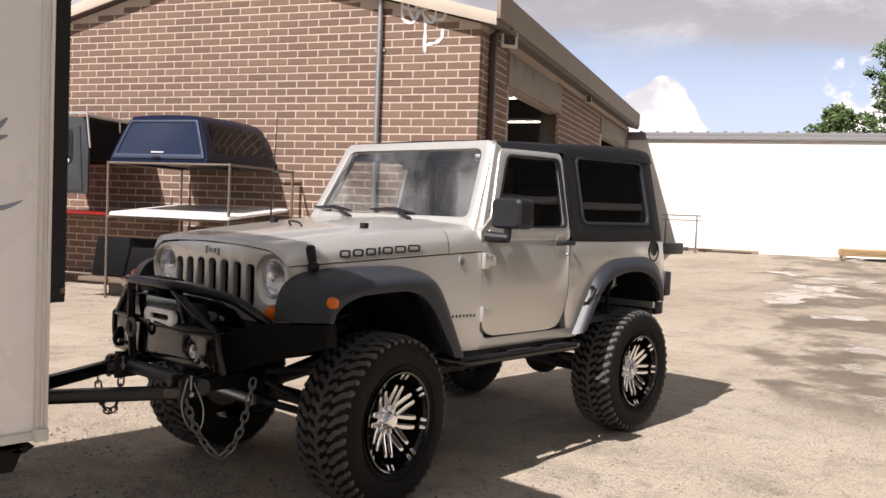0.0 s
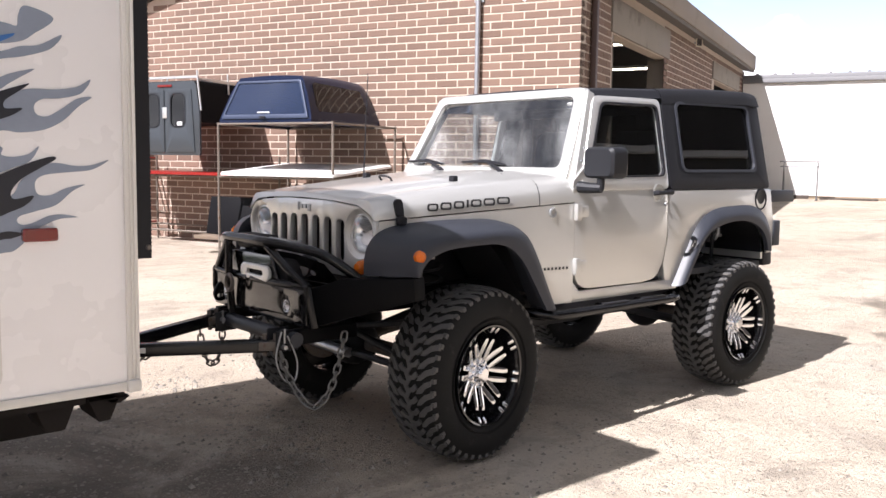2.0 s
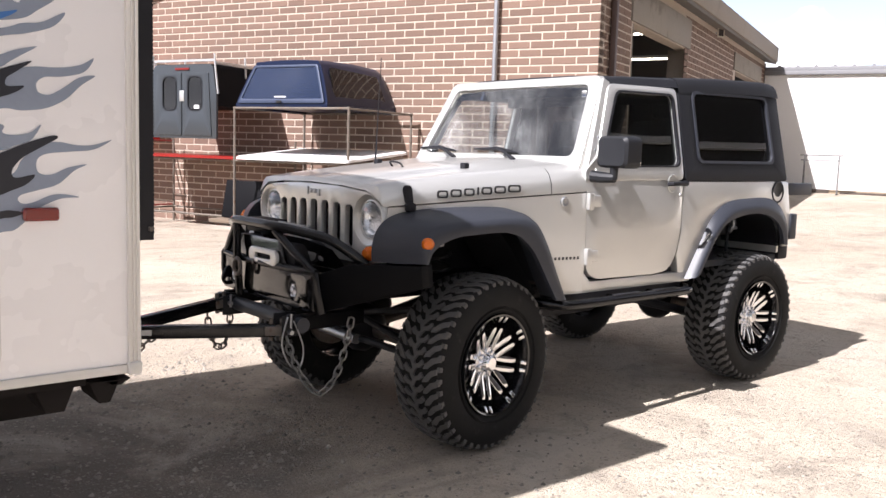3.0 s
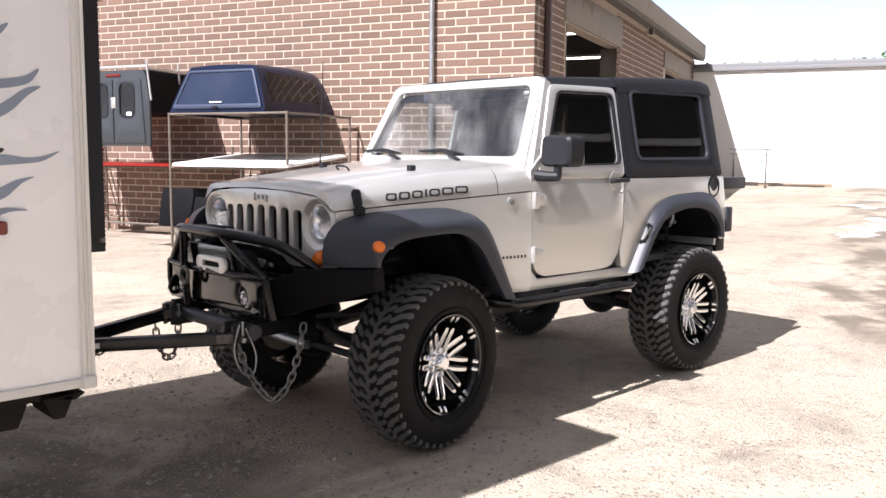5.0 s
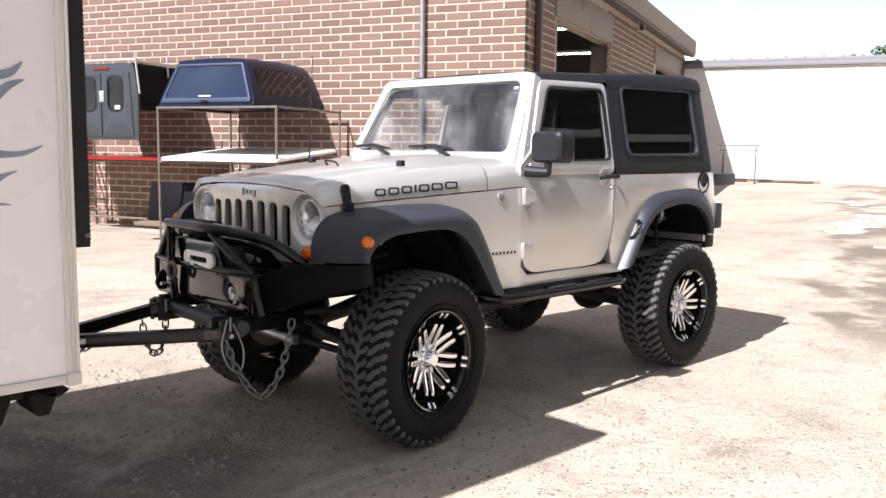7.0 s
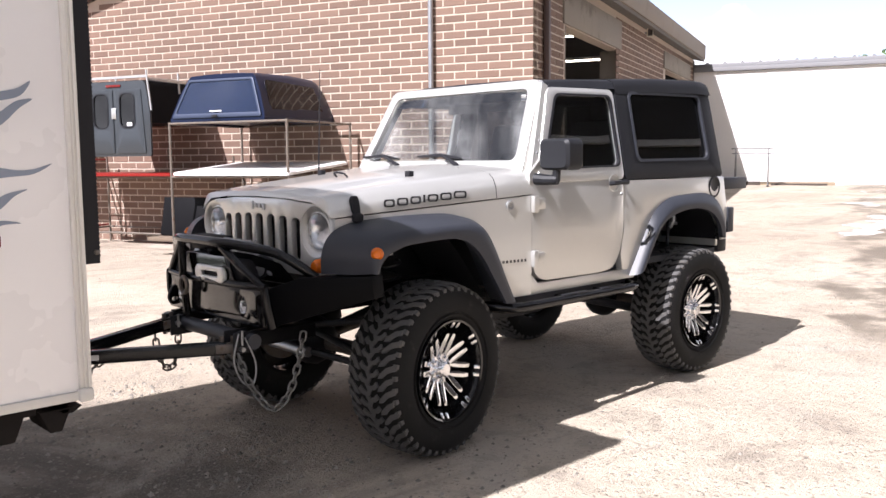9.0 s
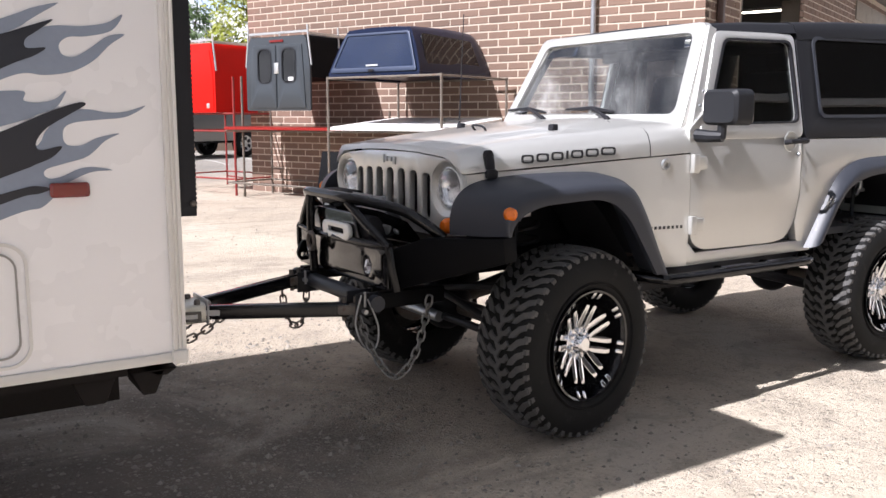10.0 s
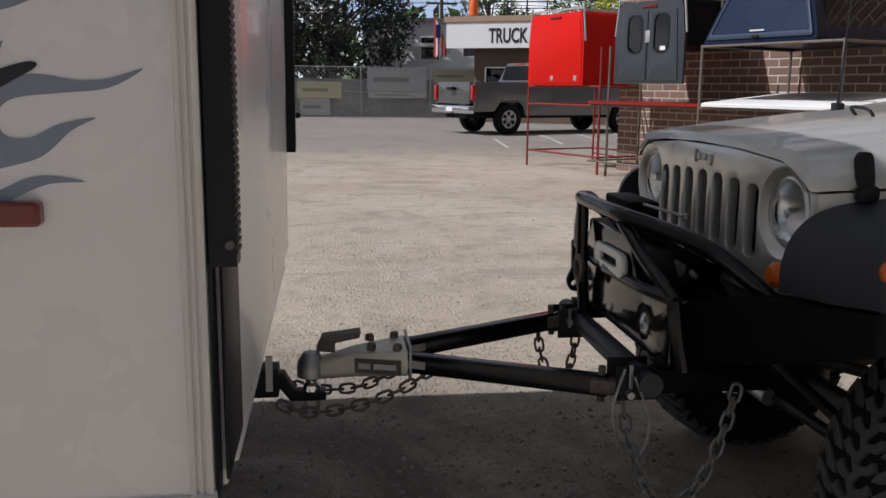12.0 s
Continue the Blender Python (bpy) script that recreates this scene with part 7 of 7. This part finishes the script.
# ---- across the lot: pickup, fence, shop and street ----
def pickup(x, y, heading):
    m = Matrix.Translation((x, y, 0.277)) @ Matrix.Rotation(radians(heading), 4, "Z")
    tr = thing("pickup_truck", "grey crew pickup truck parked with its tailgate showing", "pickup truck", m)
    paint = surface("grey_metallic", (0.215, 0.21, 0.205), 0.34, 0.85, vary=0.05, coat=0.5)
    # x runs forward, near rear wheel is at the origin's side
    arches = [[(cx + 0.50 * math.cos(a), 0.46 + 0.50 * math.sin(a)) for a in (math.pi * k / 10 for k in range(11))] for cx in (0.0, 3.95)]
    out = [(-1.12, 0.60), (-1.12, 1.38), (3.20, 1.38), (4.65, 1.28), (4.92, 1.10), (4.96, 0.60)] + [p for p in arches[1] if p[1] > 0.6] + [(3.95 - 0.5, 0.50), (0.5, 0.50)] + [p for p in arches[0] if p[1] > 0.6]
    for y0, y1 in ((-1.0, -0.94), (0.94, 1.0)):
        part("body_side", plate(out, [], "y", y0, y1), paint, tr, bevel=0.01)
    part("bed_floor", Shape().box(-1.07, 0.78, -0.94, 0.94, 0.85, 0.92).box(0.78, 0.858, -0.94, 0.94, 0.86, 1.40), paint, tr)
    part("tailgate", Shape().box(-1.17, -1.11, -0.82, 0.82, 0.80, 1.37), paint, tr, "grey tailgate", bevel=0.015)
    part("hood", Shape().prism([(3.20, 0.9), (3.20, 1.40), (4.60, 1.31), (4.90, 1.15), (4.92, 0.9)], "y", -0.94, 0.94), paint, tr, bevel=0.03)
    cab = Shape().loft([[(x_, y_ * w, z) for x_, y_ in ((0.86, -0.94), (3.30, -0.94), (3.30, 0.94), (0.86, 0.94))] if z < 1.4 else [(x_, y_ * w, z) for x_, y_ in ((1.05, -0.94), (2.70, -0.94), (2.70, 0.94), (1.05, 0.94))] for z, w in ((0.62, 1.0), (1.38, 1.0), (1.92, 0.82))])
    part("cab", cab, paint, tr, bevel=0.05)
    for s in (-1, 1):
        sidew = plate(soften([(1.10, 1.45), (2.98, 1.45), (2.60, 1.83), (1.22, 1.83)], 0.05), [], "y", 0, 0.012)
        sidew.v = [(x_, s * (0.958 - 0.315 * (z - 1.38) + y_), z) for x_, y_, z in sidew.v]
        part("side_window", sidew, TINTED, tr, "dark side window")
        part("tail_lamp", Shape().box(-1.195, -1.07, s * 0.958 - 0.055, s * 0.958 + 0.055, 0.90, 1.29), surface("red_tail_lamp", (0.45, 0.02, 0.02), 0.2, vary=0.1, coat=0.5), tr, "tall red tail lamp", bevel=0.015)
        for cx in (0.0, 3.95):
            wh = part("wheel", Shape().put(Shape().lathe([(0.24, -0.12), (0.37, -0.12), (0.405, -0.08), (0.405, 0.08), (0.37, 0.12), (0.24, 0.12)], (0, 0, 0), "y", 36), Matrix.Translation((cx, s * 0.86, 0.405))), RUBBER, tr)
            part("rim", Shape().put(Shape().lathe([(0.0, -0.06), (0.06, -0.075), (0.08, -0.05), (0.20, -0.085), (0.24, -0.10), (0.25, -0.05)], (0, 0, 0), "y", 20), Matrix.Translation((cx, s * 0.86, 0.405)) @ Matrix.Rotation(0 if s < 0 else math.pi, 4, "Z")), BARE, wh, "pale alloy rim")
            for k in range(6):
                mm = Matrix.Translation((cx, s * 0.86, 0.405)) @ Matrix.Rotation(0 if s < 0 else math.pi, 4, "Z") @ Matrix.Rotation(math.pi * k / 3, 4, "Y")
                part("rim_gap", Shape().put(Shape().prism([(-0.035, 0.10), (0.035, 0.10), (0.05, 0.20), (-0.05, 0.20)], "y", -0.092, -0.05), mm), SATIN, wh)
    part("rear_window", Shape().put(Shape().box(-0.012, 0.0, -0.70, 0.70, 0, 0.40), Matrix.Translation((0.872, 0, 1.45)) @ Matrix.Rotation(radians(18), 4, "Y")), TINTED, tr, "dark rear window")
    part("stop_lamp", Shape().box(1.02, 1.06, -0.16, 0.16, 1.875, 1.905), REDLENS, tr)
    part("rear_bumper", Shape().box(-1.29, -1.11, -0.98, 0.98, 0.55, 0.76), CHROME, tr, "bright chrome rear bumper", bevel=0.03)
    part("plate_panel", Shape().box(-1.302, -1.291, -0.17, 0.17, 0.60, 0.72), WHITE, tr, "blank number plate")
    part("hitch", Shape().box(-1.39, -1.17, -0.06, 0.06, 0.44, 0.52), SATIN, tr)
    part("handle", Shape().box(-1.318, -1.17, -0.14, 0.14, 1.16, 1.24), SATIN, tr, bevel=0.01)
    part("chassis", Shape().box(-1.1, 4.3, -0.55, 0.55, 0.42, 0.62), SATIN, tr)
    return tr


pickup(2.73, 21.22, 22.6)
LINEPAINT = surface("worn_line_paint", (0.45, 0.44, 0.41), 0.8, vary=0.2, big=3, fine=20, stain=(0.30, 0.28, 0.25), stain_at=(0.5, 0.7))
for x, y0, y1 in ((2.44, 17.2, 18.9), (3.92, 17.8, 20.4), (5.05, 18.6, 21.6), (6.3, 19.6, 22.4)):
    steps = [y0 + k * (y1 - y0) / 8 for k in range(9)]
    rows = [[(x + w, y, ground_z(x, y) + up) for w, up in ((-0.035, -0.02), (-0.035, 0.008), (0.035, 0.008), (0.035, -0.02))] for y in steps]
    solid("bay_line", Shape().loft(rows), LINEPAINT, "worn white parking bay line", "marking", "bay lines")


def build_fence():
    f = thing("mesh_fence", "chain-link yard fence hung with banners", "fence", FAR @ Matrix.Translation((-3.5, 40.0, 0)) @ Matrix.Rotation(radians(3), 4, "Z"))
    for k in range(5):
        part("post", Shape().rod((k * 3.4, 0, 0), (k * 3.4, 0, 2.52), 0.035, 8), STEEL, f)
    for z in (0.08, 1.30, 2.46):
        part("rail", Shape().rod((0, 0, z), (13.6, 0, z), 0.022, 8), STEEL, f)
    mesh = Shape()
    for k in range(-12, 70):
        for sgn in (1, -1):
            x0, x1 = k * 0.2, k * 0.2 + sgn * 2.4
            za, zb = 0.1, 2.45
            if sgn > 0:
                lo, hi = max(x0, 0.0), min(x1, 13.6)
            else:
                lo, hi = max(x1, 0.0), min(x0, 13.6)
            if hi - lo < 0.1:
                continue
            zl = za + (lo - x0) / (x1 - x0) * (zb - za)
            zh = za + (hi - x0) / (x1 - x0) * (zb - za)
            mesh.tube([(lo, 0.02, zl), (hi, 0.02, zh)], 0.006, 3)
    m = part("wire_mesh", mesh, STEEL, f, "", smooth=0)
    m["kind"] = "stuff"
    for x0, x1, z0, z1, c, lab in ((0.35, 2.45, 0.95, 1.75, (0.50, 0.47, 0.33), "faded yellow banner"), (0.45, 1.9, 0.15, 0.93, (0.42, 0.42, 0.40), "faded grey banner"), (3.7, 6.6, 1.32, 2.42, (0.40, 0.41, 0.42), "faded grey banner"), (3.75, 6.6, 1.0, 1.28, (0.46, 0.46, 0.45), "faded white banner"), (6.9, 9.1, 1.75, 2.4, (0.38, 0.36, 0.30), "faded tan banner"), (10.3, 13.2, 0.9, 2.3, (0.30, 0.31, 0.32), "faded grey banner")):
        b = part("banner", Shape().box(x0, x1, -0.03, -0.015, z0, z1), surface("banner_cloth", c, 0.8, vary=0.12, big=2, fine=14), f, lab)
        part("banner_bar", Shape().box(lerp(x0, x1, 0.1), lerp(x0, x1, 0.7), -0.034, -0.031, lerp(z0, z1, 0.4), lerp(z0, z1, 0.6)), surface("banner_print", (c[0] * 0.6, c[1] * 0.6, c[2] * 0.55), 0.8), b)
    part("caster", Shape().lathe([(0.0, -0.04), (0.12, -0.04), (0.14, 0), (0.12, 0.04), (0.0, 0.04)], (0.35, -0.1, 0.14), "y", 16), RUBBER, f, "small gate wheel")
    part("backing", Shape().box(0, 13.6, 0.45, 0.5, 0.05, 1.9), surface("dark_yard_stock", (0.30, 0.295, 0.285), 0.85, vary=0.5, big=0.8, fine=5), f, "dark stock stacked behind the mesh")


build_fence()


def build_shop():
    m = FAR @ Matrix.Translation((3.55, 36.6, 0)) @ Matrix.Rotation(radians(-30), 4, "Z")
    shop = thing("truck_shop", "low brown shop with a white lettered fascia", "shop", m)
    wallm = surface("brown_board_wall", (0.12, 0.085, 0.06), 0.85, vary=0.2, big=2, fine=20)
    part("wall", Shape().box(1.0, 16, 0.9, 8, 0, 3.3), wallm, shop)
    part("roof", Shape().box(-0.1, 16.2, -0.05, 8.2, 4.36, 4.60), surface("tan_roof_edge", (0.36, 0.25, 0.17), 0.8, vary=0.15), shop, "tan roof edge")
    part("sign_board", Shape().box(0, 16, 0.0, 0.14, 3.24, 4.34), WHITE, shop, "white fascia sign board")
    part("soffit", Shape().box(0.05, 16, 0.15, 8, 3.305, 3.36), wallm, shop)
    cu = bpy.data.curves.new("sign_text", "FONT")
    cu.body, cu.size, cu.extrude, cu.offset = "TRUCK &", 0.86, 0.006, 0.022
    tmp = new("sign_text_curve", cu)
    me = bpy.data.meshes.new_from_object(tmp.evaluated_get(bpy.context.evaluated_depsgraph_get()))
    bpy.data.objects.remove(tmp)
    me.materials.append(LETTER)
    txt = new("sign_letters", me)
    txt.parent = shop
    txt.matrix_local = Matrix.Translation((2.00, -0.008, 3.47)) @ Matrix.Rotation(radians(90), 4, "X") @ Matrix.Diagonal((0.62, 1.0, 1.0, 1.0))
    txt["label"] = "black painted sign letters"
    for x in (1.6, 3.4, 5.6, 8.2):
        w = part("window", Shape().box(x, x + 1.1, 0.86, 0.898, 1.0, 2.4), TINTED, shop, "dark shop window")
        part("window_frame", plate([(x - 0.06, 0.94), (x + 1.16, 0.94), (x + 1.16, 2.46), (x - 0.06, 2.46)], [[(x, 1.0), (x + 1.1, 1.0), (x + 1.1, 2.4), (x, 2.4)]], "y", 0.84, 0.895), WHITE, w)
    ob = thing("roof_beacon", "orange barrel beacon on the shop roof", "beacon", m @ Matrix.Translation((1.12, 0.4, 4.60)))
    part("barrel", Shape().lathe([(0.16, 0.0), (0.20, 0.05), (0.20, 0.55), (0.15, 0.72), (0.0, 0.74)], (0, 0, 0), "z", 16), surface("orange_plastic", (0.75, 0.14, 0.02), 0.45, vary=0.06), ob)
    fr = thing("roof_frame", "dark steel frame on the shop roof", "frame", m @ Matrix.Translation((1.6, 1.0, 4.60)))
    for k in range(4):
        part("upright", Shape().rod((k * 0.9, 0, 0), (k * 0.9, 0, 0.75), 0.03, 6), SATIN, fr)
    part("rail", Shape().rod((-0.2, 0, 0.7), (3.0, 0, 0.62), 0.03, 6), SATIN, fr)
    part("rail", Shape().rod((-0.2, 0, 0.4), (3.0, 0, 0.35), 0.025, 6), SATIN, fr)


build_shop()


def build_street():
    h = thing("street_house", "pale grey two-storey building behind the trees", "house", Matrix.Translation((0.5, 52, 0)) @ Matrix.Rotation(radians(-18), 4, "Z"))
    part("wall", Shape().box(0, 16, 0, 9, 0, 5.4), surface("pale_grey_siding", (0.66, 0.67, 0.68), 0.8, vary=0.06, big=0.6, fine=8), h)
    part("roof", Shape().box(-0.3, 16.3, -0.3, 9.3, 5.404, 5.62), surface("dark_flat_roof", (0.10, 0.10, 0.11), 0.8), h, "dark flat roof edge")
    for x, z in ((1.2, 3.2), (3.6, 3.2), (6.2, 3.4), (9.0, 3.4), (6.2, 1.0), (2.4, 0.9)):
        w = part("window", Shape().box(x, x + 1.1, -0.03, -0.002, z, z + 1.3), TINTED, h, "dark window")
        part("frame", plate([(x - 0.08, z - 0.08), (x + 1.18, z - 0.08), (x + 1.18, z + 1.38), (x - 0.08, z + 1.38)], [[(x, z), (x + 1.1, z), (x + 1.1, z + 1.3), (x, z + 1.3)]], "y", -0.06, -0.004), WHITE, w)
    part("porch_post", Shape().box(2.0, 2.35, -1.2, -0.85, 0, 3.9), WHITE, h, "white porch post")
    part("porch_roof", Shape().box(1.8, 5.6, -1.4, -0.31, 3.904, 4.1), WHITE, h)
    h2 = thing("street_house", "far tan building along the road", "house", Matrix.Translation((-30, 66, 0)))
    part("wall", Shape().box(0, 24, 0, 9, 0, 5.0), surface("tan_siding", (0.36, 0.31, 0.25), 0.8, vary=0.08, big=0.6, fine=8), h2)
    part("roof", Shape().prism([(-0.4, 5.0), (24.4, 5.0), (20, 7.2), (4, 7.2)], "y", -0.4, 9.4), ROOFING, h2)
    for x in (2, 6, 10, 14, 18):
        part("window", Shape().box(x, x + 1.3, -0.03, -0.002, 1.2, 2.7), TINTED, h2, "dark window")
    flag = thing("flag", "striped flag on a slanted pole", "flag", FAR @ Matrix.Translation((3.2, 37.9, 0)))
    part("pole", Shape().rod((0.70, 0.0, 3.05), (0.05, 0, 4.7), 0.02, 6), STEEL, flag)
    cloth = [Shape(), Shape(), Shape()]
    red, wht, blu = surface("flag_red", (0.50, 0.04, 0.04), 0.8), surface("flag_white", (0.72, 0.70, 0.68), 0.8), surface("flag_blue", (0.03, 0.045, 0.16), 0.8)
    for i in range(7):
        x0, x1 = 0.55 - 0.085 * i, 0.55 - 0.085 * (i + 1)
        top0, top1 = 4.55 + (0.55 - x0) * 0.0 - 1.45 * (x0 - 0.05) / 0.65, 4.55 - 1.45 * (x1 - 0.05) / 0.65
        wave = lambda k: 0.05 * math.sin(k * 2.1)
        s = Shape().loft([[(x0, wave(i), 3.0 + 0.1 * wave(i)), (x0, wave(i) + 0.015, top0)], [(x1, wave(i + 1), 2.85), (x1, wave(i + 1) + 0.015, top1)]], closed=False)
        part("stripe", s, (red, wht)[i % 2], flag)
    part("canton", Shape().box(0.02, 0.24, -0.09, -0.07, 3.75, 4.35), blu, flag)
    for x, y, hgt in ((6.3, 60, 8.6), (-14, 62, 9.0)):
        pole = thing("utility_pole", "wooden utility pole with cross-arms", "utility pole", Matrix.Translation((x, y, 0)), "utility poles")
        part("pole", Shape().rod((0, 0, 0), (0, 0, hgt), 0.13, 8), BARK, pole)
        for z in (hgt - 0.4, hgt - 1.3):
            part("cross_arm", Shape().box(-1.1, 1.1, -0.06, 0.06, z, z + 0.12), BARK, pole)
            for k in (-0.95, -0.4, 0.4, 0.95):
                part("insulator", Shape().lathe([(0.0, 0.16), (0.04, 0.14), (0.05, 0.02), (0.03, 0)], (k, 0, z + 0.12), "z", 8), STEEL, pole)
    for z in (8.35, 7.45):
        for dx in (-0.95, 0.95):
            solid("power_line", Shape().tube([(-34.3 + dx, 64, z + 0.4), (-24, 63, z - 0.1), (-14 + dx, 62, z + 0.3), (-4, 61, z - 0.4), (6.3 + dx, 60, z), (30, 58, z - 0.5), (70, 55, z + 0.5)], 0.012, 5), SATIN, "sagging overhead power line", "cable", "power lines")
    grass = surface("roadside_grass", (0.055, 0.085, 0.025), 0.9, vary=0.25, big=1, fine=12, bump=0.5, depth=0.03)
    solid("verge", Shape().box(-60, 4, 0, 3.5, 0.0, 0.05), grass, "strip of roadside grass", "grass", kind="structure", m=FAR @ Matrix.Translation((0, 46.5, 0)))
    solid("tree_line", wood_belt(), GREEN, "far belt of trees", "woods", kind="stuff", smooth=0)


def wood_belt():
    rnd = random.Random(77)
    s = Shape()
    for i in range(5200):
        a = rnd.uniform(-0.5, 3.9)
        d = rnd.uniform(95, 125)
        hmax = 7.5 + 3.0 * math.sin(a * 9) + 2.0 * math.sin(a * 23)
        p = Vector((d * math.cos(a), d * math.sin(a), rnd.random() ** 0.7 * hmax))
        u = Vector((rnd.gauss(0, 1), rnd.gauss(0, 1), rnd.gauss(0, 1))).normalized() * rnd.uniform(0.8, 1.8)
        w = u.orthogonal().normalized() * rnd.uniform(0.6, 1.2)
        s.add([p - u, p + w, p + u, p - w], [(0, 1, 2, 3)])
    return s


build_street()


# ---- loose stones on the yard ----
def build_stones():
    rnd = random.Random(5)
    s = Shape()
    for i in range(9000):
        x, y = rnd.uniform(-3.0, 6.0), rnd.uniform(-3.2, 12.5)
        if i % 3 == 0:
            x, y = rnd.uniform(-1.9, 1.2), rnd.uniform(-2.2, 2.5)
        r = 0.004 + 0.013 * rnd.random() ** 3
        if i % 5 == 1:
            x, y = rnd.uniform(-2.6, -0.3), rnd.uniform(-0.6, 1.7)
            r = 0.005 + 0.017 * rnd.random() ** 2.5
        z = ground_z(x, y) + 0.010 * noise.noise(Vector((x * 0.7, y * 0.7, 0))) * (not (-1 < x < 3.4 and abs(y) < 1.4))
        a = rnd.uniform(0, 6.28)
        k = [rnd.uniform(0.6, 1.2) for _ in range(6)]
        ca, sa = math.cos(a), math.sin(a)
        pts = [(1, 0), (0.3, 0.9), (-0.8, 0.6), (-0.7, -0.6), (0.4, -0.9)]
        ring = [(x + r * kk * (px * ca - py * sa), y + r * kk * (px * sa + py * ca), z - 0.001) for (px, py), kk in zip(pts, k)]
        s.add(ring + [(x + r * 0.2, y, z + r * 0.7 * k[5])], [(0, 1, 5), (1, 2, 5), (2, 3, 5), (3, 4, 5), (4, 0, 5)])
    solid("loose_gravel", s, surface("yard_stones", (0.26, 0.235, 0.20), 0.9, vary=0.2, big=30, fine=200, rand=0.35), "loose gravel scattered over the yard", "gravel", kind="stuff", smooth=0)


build_stones()


# ---- bricks ----
def brick_mesh(length, height, depth):
    s = Shape()
    s.loft([[(0, depth, 0), (length, depth, 0), (length, depth, height), (0, depth, height)], [(0, 0.004, 0), (length, 0.004, 0), (length, 0.004, height), (0, 0.004, height)],
            [(0.005, 0, 0.005), (length - 0.005, 0, 0.005), (length - 0.005, 0, height - 0.005), (0.005, 0, height - 0.005)]])
    s.f = s.f[1:]
    return s


def build_bricks():
    course, run, joint = 0.1225, 0.372, 0.023
    front = bpy.data.objects["wall_front"]
    side = bpy.data.objects["wall_side"]
    rnd = random.Random(9)
    near = {}
    rest = Shape()
    count = 0
    for row in range(int(PEAK / course) + 1):
        z = row * course
        x = -run / 2 if row % 2 else 0.0
        while x < WB:
            a, b = max(x, 0.0), min(x + run - joint, WB)
            top = EAVE + SLOPE * min(a, WB - b) - 0.03
            if b - a > 0.05 and z + course < top:
                ln = round(b - a, 3)
                push = rnd.uniform(-0.002, 0.002)
                if count < 300 and 4.7 < x and 2.05 < z < 4.2:
                    if ln not in near:
                        near[ln] = mesh_of("brick", brick_mesh(ln, course - joint, 0.014), BRICK, smooth=0)
                    ob = new("brick", near[ln])
                    ob.parent = front
                    ob.matrix_local = Matrix.Translation((a, push, z + joint / 2))
                    count += 1
                else:
                    rest.put(brick_mesh(ln, course - joint, 0.014), Matrix.Translation((a, push, z + joint / 2)))
            x += run
    ob = part("brickwork", rest, BRICK, front, "brown bricks with raked joints", smooth=0)
    ob["kind"] = "stuff"
    rest = Shape()
    turn = Matrix.Rotation(radians(90), 4, "Z")
    for row in range(int(EAVE / course)):
        z = row * course
        y = (-run / 2 if row % 2 else 0.0) + 0.015
        while y < DB:
            spans = [(max(y, 0.015), min(y + run - joint, DB))]
            for d0, d1, top in [(1.55, 5.15, 4.22), (10.2, 14.3, 4.15)]:
                if z < top:
                    spans = [q for a, b in spans for q in ((a, min(b, d0)), (max(a, d1), b)) if q[1] - q[0] > 0.04]
            for a, b in spans:
                rest.put(brick_mesh(b - a, course - joint, 0.014), Matrix.Translation((WB, a, z + joint / 2)) @ turn)
            y += run
    ob = part("brickwork", rest, BRICK, side, "shaded brown bricks", smooth=0)
    ob["kind"] = "stuff"


build_bricks()
